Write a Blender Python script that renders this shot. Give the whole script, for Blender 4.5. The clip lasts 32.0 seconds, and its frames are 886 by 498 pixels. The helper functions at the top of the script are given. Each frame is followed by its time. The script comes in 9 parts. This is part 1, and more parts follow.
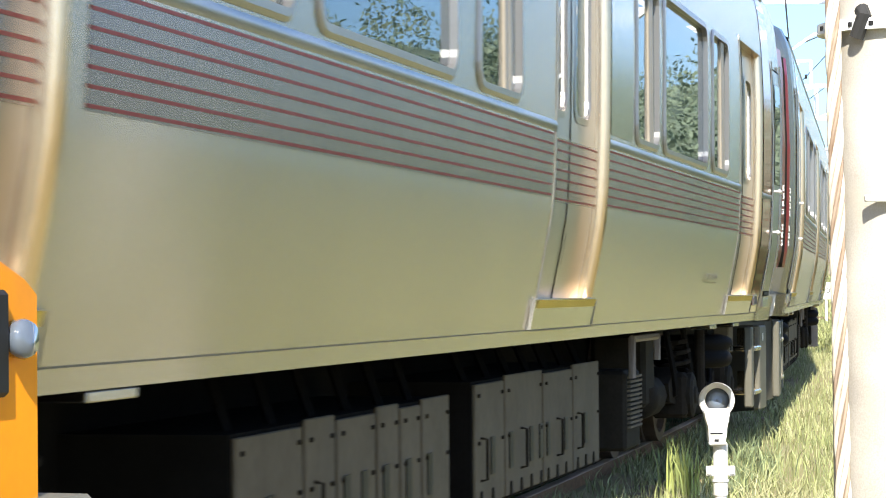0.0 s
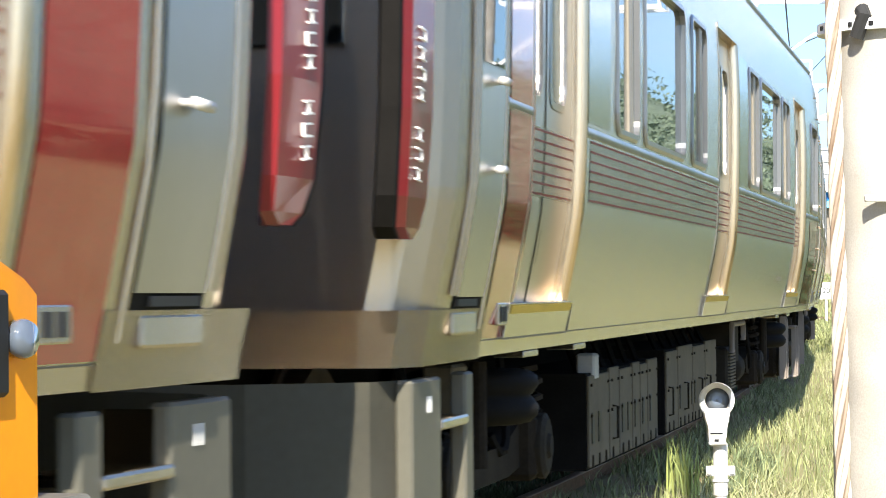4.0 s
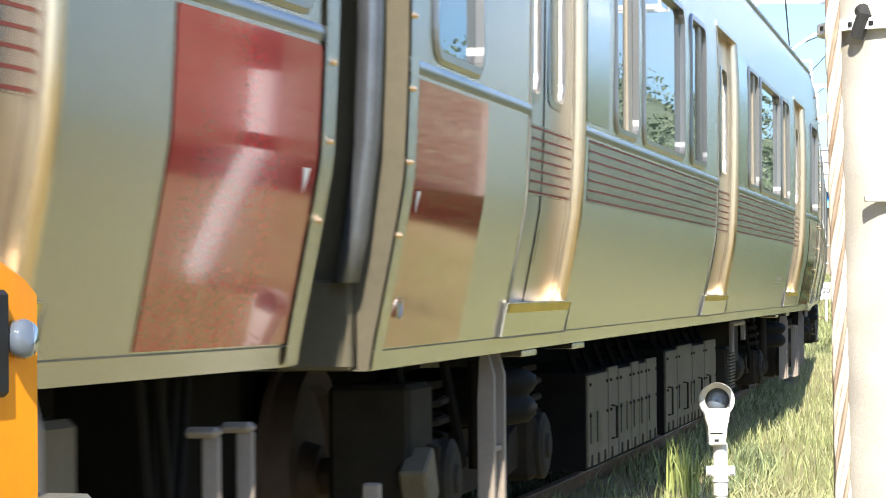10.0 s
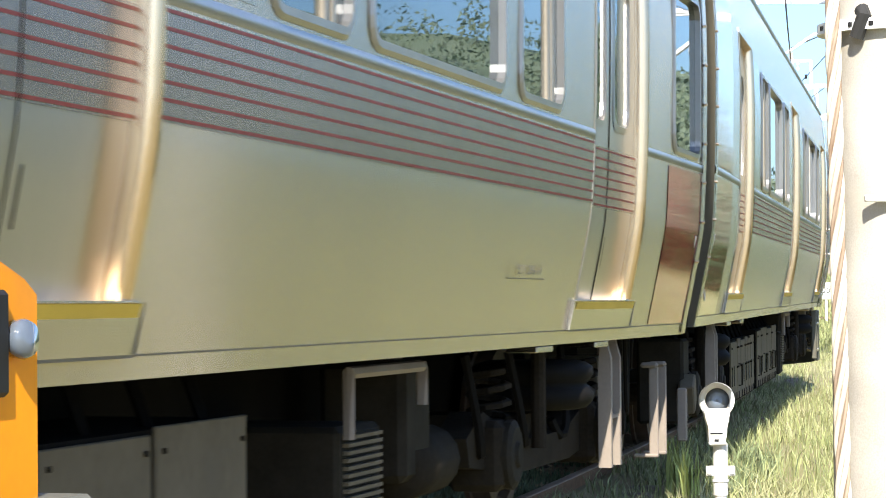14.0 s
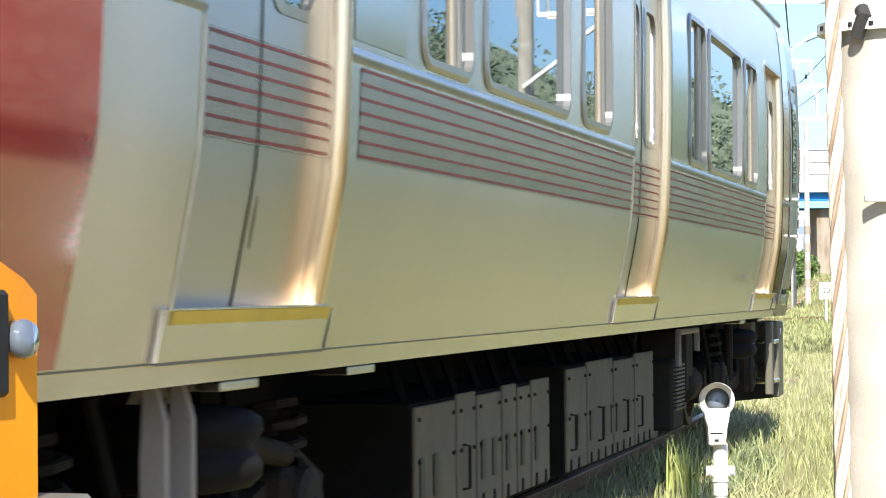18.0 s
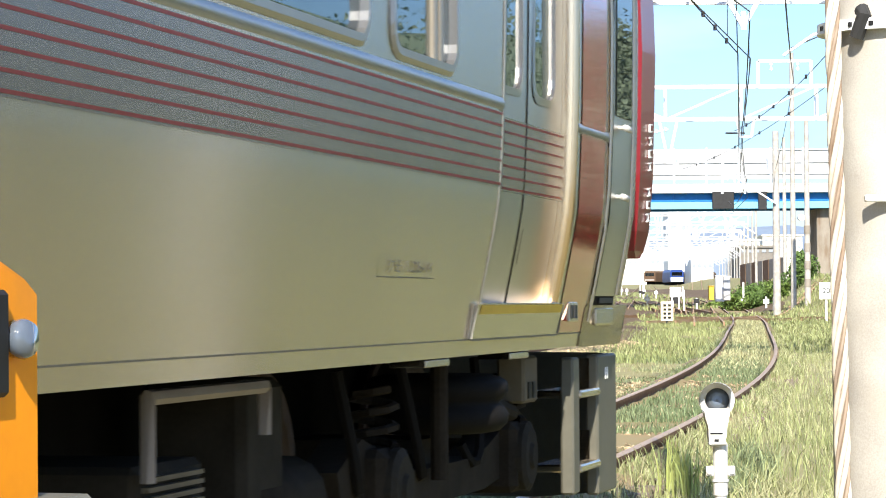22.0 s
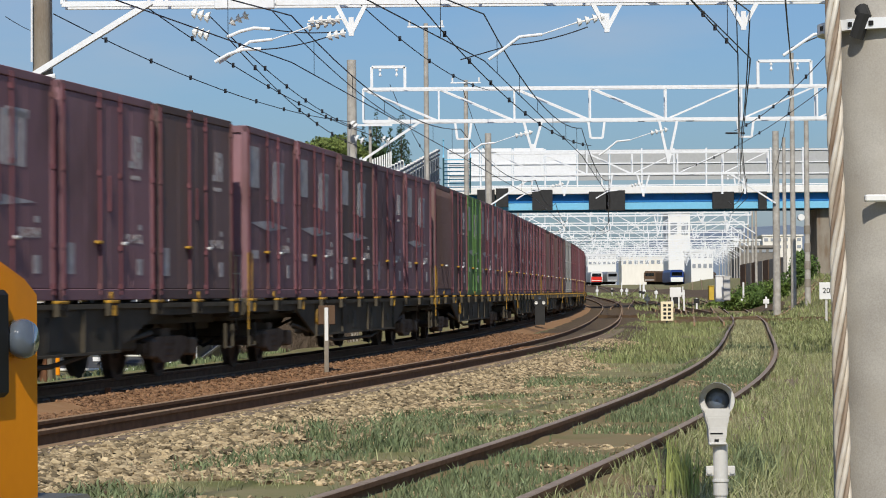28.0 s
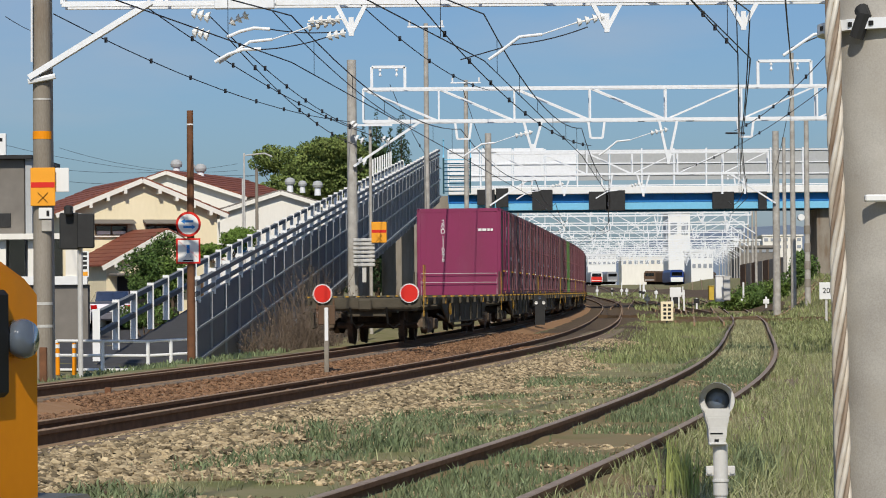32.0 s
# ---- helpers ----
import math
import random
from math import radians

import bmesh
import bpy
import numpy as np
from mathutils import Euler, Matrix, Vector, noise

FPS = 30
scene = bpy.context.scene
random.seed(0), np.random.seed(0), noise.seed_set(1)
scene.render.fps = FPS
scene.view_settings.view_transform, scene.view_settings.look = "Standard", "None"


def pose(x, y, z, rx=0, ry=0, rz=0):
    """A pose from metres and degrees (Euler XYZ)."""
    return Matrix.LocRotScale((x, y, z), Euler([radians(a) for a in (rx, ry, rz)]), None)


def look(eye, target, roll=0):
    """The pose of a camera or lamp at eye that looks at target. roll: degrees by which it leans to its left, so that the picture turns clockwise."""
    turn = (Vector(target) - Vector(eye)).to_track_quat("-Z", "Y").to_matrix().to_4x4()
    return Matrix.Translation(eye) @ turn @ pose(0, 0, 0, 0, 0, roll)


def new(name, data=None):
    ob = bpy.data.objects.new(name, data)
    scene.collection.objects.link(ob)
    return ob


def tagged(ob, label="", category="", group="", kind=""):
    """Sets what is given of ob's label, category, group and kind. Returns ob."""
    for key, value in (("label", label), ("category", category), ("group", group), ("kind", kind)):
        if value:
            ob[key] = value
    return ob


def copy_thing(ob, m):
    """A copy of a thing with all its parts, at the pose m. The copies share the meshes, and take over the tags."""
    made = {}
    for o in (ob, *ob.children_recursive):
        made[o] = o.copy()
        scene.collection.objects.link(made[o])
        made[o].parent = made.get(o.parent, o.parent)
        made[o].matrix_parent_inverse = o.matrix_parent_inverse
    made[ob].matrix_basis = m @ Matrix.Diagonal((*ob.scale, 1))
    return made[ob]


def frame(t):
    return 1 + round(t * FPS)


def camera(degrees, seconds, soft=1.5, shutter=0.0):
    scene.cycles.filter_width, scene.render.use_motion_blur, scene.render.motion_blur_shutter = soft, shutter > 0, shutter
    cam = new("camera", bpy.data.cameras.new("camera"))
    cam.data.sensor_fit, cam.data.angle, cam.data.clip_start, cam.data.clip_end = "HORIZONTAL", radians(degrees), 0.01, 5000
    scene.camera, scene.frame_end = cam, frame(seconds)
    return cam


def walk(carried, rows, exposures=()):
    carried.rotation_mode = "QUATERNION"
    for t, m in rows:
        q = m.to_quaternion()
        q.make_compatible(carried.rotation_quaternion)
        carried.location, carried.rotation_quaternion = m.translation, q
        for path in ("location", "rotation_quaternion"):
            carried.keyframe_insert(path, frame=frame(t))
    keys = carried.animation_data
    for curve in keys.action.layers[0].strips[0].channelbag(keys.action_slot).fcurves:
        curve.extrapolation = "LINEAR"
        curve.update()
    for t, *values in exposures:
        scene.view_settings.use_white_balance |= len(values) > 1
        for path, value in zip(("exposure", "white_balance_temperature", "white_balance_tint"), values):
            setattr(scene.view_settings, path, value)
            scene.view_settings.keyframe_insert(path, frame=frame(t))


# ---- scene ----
# ---- the camera: a long lens on a tripod beside the track, it stands still ----
cam = camera(18.94, 32.0, soft=1.0, shutter=0.4)
EYE = (0.0, 0.0, 1.109)
PITCH, ROLL = 0.952, -0.458
STAND = look(EYE, (0.0, 100.0, 1.109 + 100.0 * math.tan(radians(PITCH))), ROLL)
walk(cam, [(0.0, STAND), (32.0, STAND)],
     exposures=[(0.0, 1.68), (19.0, 1.68), (21.0, 1.66), (22.0, 1.45), (23.0, 1.02), (24.0, 0.54), (25.0, 0.16), (26.0, 0.02), (29.0, 0.02), (32.0, -0.06)])

# ---- light: an afternoon sun behind the camera, blue sky with thin cloud ----
SUN_EL, SUN_AZ = 41.0, 182.5   # azimuth clockwise from +y
sun = new("sun", bpy.data.lights.new("sun", "SUN"))
sun.data.energy, sun.data.angle, sun.data.color = 4.0, radians(0.55), (1.0, 0.925, 0.80)
_d = Vector((math.sin(radians(SUN_AZ)) * math.cos(radians(SUN_EL)), math.cos(radians(SUN_AZ)) * math.cos(radians(SUN_EL)), math.sin(radians(SUN_EL))))
sun.matrix_world = look(_d * 50, (0, 0, 0))

world = bpy.data.worlds.new("sky")
scene.world = world
world.use_nodes = True
wn, wl = world.node_tree.nodes, world.node_tree.links
sky = wn.new("ShaderNodeTexSky")
sky.sky_type, sky.sun_disc = "NISHITA", False
sky.sun_elevation, sky.sun_rotation = radians(SUN_EL), radians(SUN_AZ)
sky.air_density, sky.dust_density, sky.ozone_density = 1.0, 1.2, 1.5
# thin cloud: a soft noise on the sky's direction
tc = wn.new("ShaderNodeTexCoord")
mp = wn.new("ShaderNodeMapping")
mp.inputs["Scale"].default_value = (2.2, 2.2, 9.0)
nz = wn.new("ShaderNodeTexNoise")
nz.inputs["Scale"].default_value, nz.inputs["Detail"].default_value = 2.4, 6.0
rp = wn.new("ShaderNodeValToRGB")
rp.color_ramp.elements[0].position, rp.color_ramp.elements[1].position = 0.47, 0.72
rp.color_ramp.elements[1].color = (0.45, 0.45, 0.45, 1)
mx = wn.new("ShaderNodeMix")
mx.data_type = "RGBA"
mx.inputs[7].default_value = (5.6, 5.9, 6.4, 1)
wl.new(tc.outputs["Generated"], mp.inputs[0]); wl.new(mp.outputs[0], nz.inputs["Vector"]); wl.new(nz.outputs["Fac"], rp.inputs[0])
deep = wn.new("ShaderNodeMix")     # a clear, deep blue afternoon sky
deep.data_type, deep.blend_type = "RGBA", "MULTIPLY"
deep.inputs[0].default_value = 1.0
deep.inputs[7].default_value = (0.60, 0.80, 1.10, 1)
wl.new(sky.outputs[0], deep.inputs[6])
wl.new(rp.outputs[0], mx.inputs[0]); wl.new(deep.outputs[2], mx.inputs[6])
wl.new(mx.outputs[2], wn["Background"].inputs[0])
wn["Background"].inputs[1].default_value = 0.085


# ---- materials ----
def mat(name, base, rough=0.6, metal=0.0, var=0.25, scale=6.0, fine=60.0, bump=0.0, tint=None, spec=0.2, stretch=(1, 1, 1), obj=0.0, island=0.0, stain=None, coat=0.0, brush=0.0):
    """A surface with two scales of colour variation and fine relief; tint: the second colour; stain: colour of sparse stains."""
    m = bpy.data.materials.new(name)
    m.use_nodes = True
    n, l = m.node_tree.nodes, m.node_tree.links
    b = n["Principled BSDF"]
    b.inputs["Roughness"].default_value, b.inputs["Metallic"].default_value = rough, metal
    b.inputs["Specular IOR Level"].default_value, b.inputs["Coat Weight"].default_value = spec, coat
    c2 = tint or tuple(c * (1 - var) for c in base)
    t = n.new("ShaderNodeTexCoord")
    mpp = n.new("ShaderNodeMapping")
    mpp.inputs["Scale"].default_value = stretch
    l.new(t.outputs["Object"], mpp.inputs[0])
    a = n.new("ShaderNodeTexNoise")
    a.inputs["Scale"].default_value, a.inputs["Detail"].default_value = scale, 5.0
    f = n.new("ShaderNodeTexNoise")
    f.inputs["Scale"].default_value, f.inputs["Detail"].default_value = fine, 3.0
    l.new(mpp.outputs[0], a.inputs["Vector"]); l.new(mpp.outputs[0], f.inputs["Vector"])
    mixf = n.new("ShaderNodeMath"); mixf.operation = "MULTIPLY_ADD"
    l.new(f.outputs["Fac"], mixf.inputs[0]); mixf.inputs[1].default_value = 0.5
    l.new(a.outputs["Fac"], mixf.inputs[2])
    r = n.new("ShaderNodeValToRGB")
    r.color_ramp.elements[0].position, r.color_ramp.elements[1].position = 0.5, 1.0
    r.color_ramp.elements[0].color, r.color_ramp.elements[1].color = (*base, 1), (*c2, 1)
    l.new(mixf.outputs[0], r.inputs[0])
    out = r.outputs[0]
    if stain:
        s = n.new("ShaderNodeTexNoise")
        s.inputs["Scale"].default_value, s.inputs["Detail"].default_value = scale * 0.6, 8.0
        l.new(mpp.outputs[0], s.inputs["Vector"])
        sr = n.new("ShaderNodeValToRGB")
        sr.color_ramp.elements[0].position, sr.color_ramp.elements[1].position = 0.55, 0.7
        l.new(s.outputs["Fac"], sr.inputs[0])
        sm = n.new("ShaderNodeMix"); sm.data_type = "RGBA"
        l.new(sr.outputs[0], sm.inputs[0]); l.new(out, sm.inputs[6]); sm.inputs[7].default_value = (*stain, 1)
        out = sm.outputs[2]
    if obj or island:
        g = n.new("ShaderNodeObjectInfo" if obj else "ShaderNodeNewGeometry")
        h = n.new("ShaderNodeHueSaturation")
        k = n.new("ShaderNodeMapRange")
        amt = obj or island
        k.inputs["To Min"].default_value, k.inputs["To Max"].default_value = 1 - amt, 1 + amt
        l.new(g.outputs["Random" if obj else "Random Per Island"], k.inputs["Value"])
        l.new(k.outputs[0], h.inputs["Value"]); l.new(out, h.inputs["Color"])
        out = h.outputs[0]
    l.new(out, b.inputs["Base Color"])
    if brush:   # brushed along its length: the sheen spreads up and down
        up = n.new("ShaderNodeCombineXYZ")
        up.inputs[2].default_value = 1.0
        b.inputs["Anisotropic"].default_value = brush
        l.new(up.outputs[0], b.inputs["Tangent"])
    if bump:
        bp = n.new("ShaderNodeBump")
        bp.inputs["Strength"].default_value, bp.inputs["Distance"].default_value = bump, 0.01
        l.new(mixf.outputs[0], bp.inputs["Height"]); l.new(bp.outputs[0], b.inputs["Normal"])
    return m


STEEL = mat("brushed_stainless", (0.555, 0.485, 0.388), 0.26, 1.0, tint=(0.488, 0.427, 0.343), scale=0.9, fine=26, stretch=(1, 1.3, 0.35), bump=0.004, brush=1.0)
STEEL_DOOR = mat("door_stainless", (0.43, 0.41, 0.395), 0.28, 1.0, tint=(0.38, 0.365, 0.35), scale=1.0, fine=40, stretch=(1, 2, 0.4), bump=0.004, brush=0.9)
STEEL_PLATE = mat("polished_step_plate", (0.46, 0.45, 0.455), 0.22, 1.0, tint=(0.41, 0.40, 0.41), scale=3, fine=30, bump=0.01)
FRAME_GREY = mat("satin_frame_grey", (0.31, 0.31, 0.31), 0.3, 0.8, var=0.12, scale=4)
# golden tone: the sunlit reflection is part of this base colour
STEEL_WARM_LIT = mat("polished_warm_lit_stainless", (0.74, 0.57, 0.40), 0.20, 1.0, tint=(0.66, 0.50, 0.35), scale=3, stretch=(1, 1, 0.3))
STEEL_ROOF = mat("roof_steel", (0.42, 0.43, 0.44), 0.45, 0.6, scale=2)
RED = mat("red_film", (0.36, 0.011, 0.020), 0.10, 0.0, tint=(0.25, 0.012, 0.020), scale=1.5, coat=0.5, spec=0.5)
BAND = mat("grey_stripe_film", (0.34, 0.295, 0.295), 0.27, 1.0, tint=(0.30, 0.262, 0.265), scale=1.2, fine=10, stretch=(1, 0.3, 3), brush=0.6)
POCKET = mat("mirror_stainless", (0.36, 0.345, 0.33), 0.17, 1.0, tint=(0.35, 0.34, 0.33), scale=1.5, fine=20, bump=0.006)
STRIPE = mat("red_line", (0.17, 0.028, 0.026), 0.4, var=0.15)
YELLOW_LINE = mat("yellow_edge_film", (0.62, 0.42, 0.06), 0.5, var=0.2)
CREAM_BOX = mat("grey_box_paint", (0.142, 0.119, 0.083), 0.7, spec=0.08, var=0.3, scale=3, fine=25, stain=(0.11, 0.095, 0.07))
DARK = mat("underframe_black", (0.011, 0.010, 0.009), 0.9, spec=0.03, var=0.4)
DARK_STEEL = mat("dusty_dark_steel", (0.012, 0.010, 0.008), 0.8, 0.0, spec=0.06, tint=(0.030, 0.024, 0.017), scale=5, bump=0.1)
RUBBER = mat("black_rubber", (0.011, 0.010, 0.009), 0.7, spec=0.06, var=0.3)
SKIRT = mat("grey_skirt_paint", (0.125, 0.12, 0.095), 0.45, var=0.2, scale=3, fine=30)
# end wall grey, darkened to hold the shade between the cars
END_GREY = mat("shaded_end_grey", (0.105, 0.092, 0.064), 0.5, spec=0.15, var=0.3, scale=2, fine=30)
LETTER = mat("embossed_letter_grey", (0.15, 0.14, 0.12), 0.5, 0.3, var=0.1)
WHITE = mat("white_paint", (0.78, 0.78, 0.76), 0.5, var=0.08, scale=4)
GALV = mat("white_galvanised", (0.80, 0.82, 0.84), 0.45, 0.0, var=0.12, scale=8)
CONCRETE = mat("pole_concrete", (0.49, 0.465, 0.42), 0.85, tint=(0.30, 0.28, 0.25), scale=5, fine=260, bump=0.10, stain=(0.36, 0.33, 0.28))
CONCRETE_OLD = mat("stained_concrete", (0.30, 0.27, 0.23), 0.85, tint=(0.2, 0.17, 0.13), scale=2, fine=50, bump=0.2, stain=(0.16, 0.11, 0.07), stretch=(1, 1, 0.3))
RUST = mat("rust", (0.20, 0.09, 0.045), 0.85, tint=(0.11, 0.055, 0.03), scale=6, fine=90, bump=0.2)
RAIL_TOP = mat("rail_steel", (0.36, 0.24, 0.145), 0.6, 0.0, var=0.25, scale=8)
RAIL_RUST = mat("rusty_rail", (0.21, 0.115, 0.062), 0.85, tint=(0.12, 0.068, 0.038), scale=8, bump=0.2)
WIRE = mat("dark_wire", (0.03, 0.03, 0.035), 0.5, var=0.2)
INSULATOR = mat("porcelain", (0.80, 0.80, 0.78), 0.25, var=0.05)
ORANGE = mat("orange_paint", (0.82, 0.29, 0.006), 0.45, tint=(0.74, 0.25, 0.006), scale=4, stain=(0.5, 0.2, 0.03))
SIGN_ORANGE = mat("sign_orange", (0.85, 0.36, 0.03), 0.5, var=0.08)
SIGN_RED = mat("sign_red", (0.65, 0.03, 0.02), 0.45, var=0.08)
SIGN_BLUE = mat("sign_blue", (0.03, 0.2, 0.55), 0.45, var=0.1)
BLACK = mat("black_paint", (0.015, 0.015, 0.015), 0.5, var=0.2)
CASE_DARK = mat("dark_signal_case", (0.035, 0.035, 0.035), 0.55, var=0.3)
SENSOR_GREY = mat("pale_cast_aluminium", (0.62, 0.61, 0.585), 0.5, var=0.15, scale=12, fine=120, bump=0.05, stain=(0.62, 0.60, 0.56))
GREY_METAL = mat("grey_aluminium", (0.60, 0.585, 0.55), 0.5, 0.15, var=0.2, scale=9, fine=90, bump=0.05)
LENS = mat("grey_lens", (0.10, 0.12, 0.15), 0.08, 0.0, var=0.2, coat=1.0)
BLUE_GIRDER = mat("blue_girder", (0.02, 0.16, 0.42), 0.5, var=0.1)
LIGHT_BLUE = mat("light_blue_paint", (0.20, 0.52, 0.74), 0.5, var=0.1)
GROUND = mat("dry_grass_soil", (0.19, 0.185, 0.085), 0.95, tint=(0.25, 0.215, 0.12), scale=1.2, fine=22, bump=0.5, stain=(0.15, 0.16, 0.055))
SOIL = mat("rusty_ballast_soil", (0.27, 0.15, 0.072), 0.95, tint=(0.33, 0.20, 0.11), scale=4, fine=40, bump=0.6)
BALLAST = mat("ballast_gravel", (0.145, 0.105, 0.066), 0.9, tint=(0.075, 0.052, 0.032), scale=8, fine=45, bump=0.8)
STONE = mat("ballast_stone", (0.43, 0.345, 0.215), 0.9, tint=(0.18, 0.132, 0.072), scale=12, fine=70, bump=0.2, island=0.7)
STONE_RUST = mat("rusty_stone", (0.25, 0.145, 0.08), 0.9, tint=(0.14, 0.075, 0.042), scale=12, fine=70, bump=0.2, island=0.45)
GRASS = mat("grass_blade", (0.18, 0.218, 0.085), 0.65, tint=(0.25, 0.258, 0.12), scale=0.5, fine=3, island=0.45)
WEED = mat("grey_green_weed", (0.12, 0.168, 0.08), 0.7, tint=(0.18, 0.205, 0.11), scale=0.6, fine=4, island=0.4)
GRASS_DRY = mat("dry_grass_blade", (0.34, 0.32, 0.19), 0.7, tint=(0.235, 0.26, 0.12), scale=0.5, fine=3, island=0.4)
TUFT = mat("bright_tuft_blade", (0.27, 0.33, 0.085), 0.65, tint=(0.34, 0.36, 0.13), scale=0.5, fine=3, island=0.35)
LEAF = mat("leaf_green", (0.065, 0.115, 0.028), 0.6, tint=(0.10, 0.155, 0.04), scale=0.6, fine=5, island=0.5)
LEAF_LIGHT = mat("leaf_light_green", (0.09, 0.15, 0.03), 0.6, tint=(0.13, 0.18, 0.045), scale=0.8, fine=5, island=0.45)
LEAF_DARK = mat("conifer_green", (0.025, 0.05, 0.02), 0.7, tint=(0.04, 0.07, 0.025), scale=1, fine=5, island=0.5)
# slope leaves are greyed: distance haze mixed into their green
SLOPE_LEAF = mat("haze_tinted_slope_green", (0.125, 0.165, 0.105), 0.7, tint=(0.165, 0.20, 0.14), scale=0.3, fine=3, island=0.3)
BARK = mat("bark", (0.12, 0.085, 0.06), 0.9, var=0.4, scale=10, bump=0.4)
TWIG = mat("dry_twig", (0.17, 0.13, 0.10), 0.85, var=0.3)
PURPLE = mat("container_red_violet", (0.275, 0.148, 0.170), 0.6, tint=(0.235, 0.138, 0.153), scale=1.3, fine=14, obj=0.16, stain=(0.13, 0.07, 0.065), stretch=(1, 1, 0.5), bump=0.05)
PURPLE_OLD = mat("container_faded_brown", (0.170, 0.112, 0.113), 0.65, tint=(0.138, 0.096, 0.093), scale=1.3, fine=14, obj=0.2, stain=(0.15, 0.09, 0.07), stretch=(1, 1, 0.4), bump=0.05)
PINK = mat("faded_pink_paint", (0.17, 0.062, 0.076), 0.6, tint=(0.125, 0.055, 0.064), scale=2, fine=14, obj=0.2, stain=(0.16, 0.08, 0.08))
MAGENTA = mat("container_magenta", (0.24, 0.032, 0.095), 0.55, tint=(0.21, 0.036, 0.085), scale=1.5, fine=14, stain=(0.22, 0.05, 0.10), stretch=(1, 1, 0.4))
GREEN_C = mat("container_green", (0.11, 0.22, 0.065), 0.55, tint=(0.10, 0.19, 0.065), scale=2, fine=14)
GREY_C = mat("container_grey", (0.30, 0.31, 0.31), 0.55, tint=(0.25, 0.25, 0.24), scale=1.5, stain=(0.18, 0.16, 0.14))
WAGON = mat("wagon_grey_black", (0.064, 0.056, 0.040), 0.75, tint=(0.098, 0.082, 0.058), scale=4, fine=30, bump=0.1)
BOGIE_BROWN = mat("rusty_bogie", (0.17, 0.125, 0.085), 0.8, tint=(0.09, 0.065, 0.045), scale=6, fine=40, bump=0.15)
WHEEL = mat("dusty_wheel", (0.14, 0.10, 0.075), 0.6, 0.4, var=0.35, scale=9)
CREAM_WALL = mat("cream_plaster", (0.84, 0.74, 0.52), 0.9, tint=(0.76, 0.66, 0.45), scale=0.8, fine=9, stain=(0.55, 0.46, 0.33), stretch=(1, 1, 0.4))
WHITE_WALL = mat("off_white_siding", (0.80, 0.77, 0.70), 0.85, tint=(0.72, 0.69, 0.62), scale=0.8, fine=12, stretch=(1, 1, 0.3))
ROOF_RED = mat("red_brown_tile", (0.25, 0.085, 0.05), 0.7, tint=(0.18, 0.065, 0.045), scale=2, fine=20, obj=0.12)
TIMBER = mat("dark_timber", (0.13, 0.08, 0.05), 0.8, var=0.3, scale=6)
GREY_WALL = mat("weathered_grey_board", (0.22, 0.20, 0.175), 0.9, var=0.25, scale=2)
RAMP_RAIL = mat("dull_grey_rail", (0.20, 0.21, 0.21), 0.6, var=0.15)
PANEL_GREY = mat("ramp_wall_panel", (0.165, 0.17, 0.178), 0.6, tint=(0.20, 0.205, 0.21), scale=1.2, fine=14, stretch=(1, 1, 0.4), obj=0.1)
FENCE_GREY = mat("fence_mesh_grey", (0.42, 0.43, 0.43), 0.6, var=0.12)
ASPHALT = mat("asphalt", (0.075, 0.075, 0.078), 0.9, var=0.2, scale=3, fine=60, bump=0.1)
CAR_SILVER = mat("silver_car_paint", (0.27, 0.265, 0.30), 0.3, 0.5, var=0.05, coat=0.6)
CAR_WHITE = mat("white_car_paint", (0.78, 0.78, 0.77), 0.3, 0.0, var=0.04, coat=0.6)
LAMP_RED = mat("red_lamp_glass", (0.45, 0.01, 0.01), 0.15, var=0.1)
TRAIN_FAR = mat("far_train_paint", (0.66, 0.66, 0.66), 0.4, var=0.1)
LOCO_BLUE = mat("loco_blue", (0.02, 0.05, 0.20), 0.4, var=0.1)
ROPE = mat("galvanised_rope", (0.72, 0.69, 0.62), 0.55, 0.1, tint=(0.44, 0.37, 0.29), scale=5, fine=25)
ROPE_RUST = mat("rusty_rope_strand", (0.20, 0.135, 0.09), 0.8, tint=(0.34, 0.275, 0.215), scale=6, fine=25)


def glass(name, tint, rough=0.01):
    m = bpy.data.materials.new(name)
    m.use_nodes = True
    b = m.node_tree.nodes["Principled BSDF"]
    b.inputs["Base Color"].default_value = (*tint, 1)
    b.inputs["Roughness"].default_value, b.inputs["Transmission Weight"].default_value, b.inputs["IOR"].default_value = rough, 0.85, 1.6
    return m


GLASS = glass("tinted_glass", (0.10, 0.16, 0.14))
GLASS_DARK = glass("dark_window_glass", (0.03, 0.035, 0.04))


# ---- mesh helpers ----
def part(name, bm, material, parent=None, label="", smooth=False):
    """Links a bmesh as one mesh object under a thing or a part."""
    me = bpy.data.meshes.new(name)
    bm.to_mesh(me)
    bm.free()
    for m in material if isinstance(material, (list, tuple)) else (material,):
        me.materials.append(m)
    if smooth:
        for p in me.polygons:
            p.use_smooth = True
    ob = new(name, me)
    ob.parent = parent
    if label:
        ob["label"] = label
    return ob


def linked(name, mesh, parent, m=None):
    """One more object on a mesh that is already there."""
    ob = new(name, mesh)
    ob.parent = parent
    if m is not None:
        ob.matrix_basis = m
    return ob


def thing(name, m=None, label="", category="", group="", kind=""):
    ob = new(name)
    ob.empty_display_size = 0.1
    if m is not None:
        ob.matrix_world = m
    return tagged(ob, label, category, group, kind)


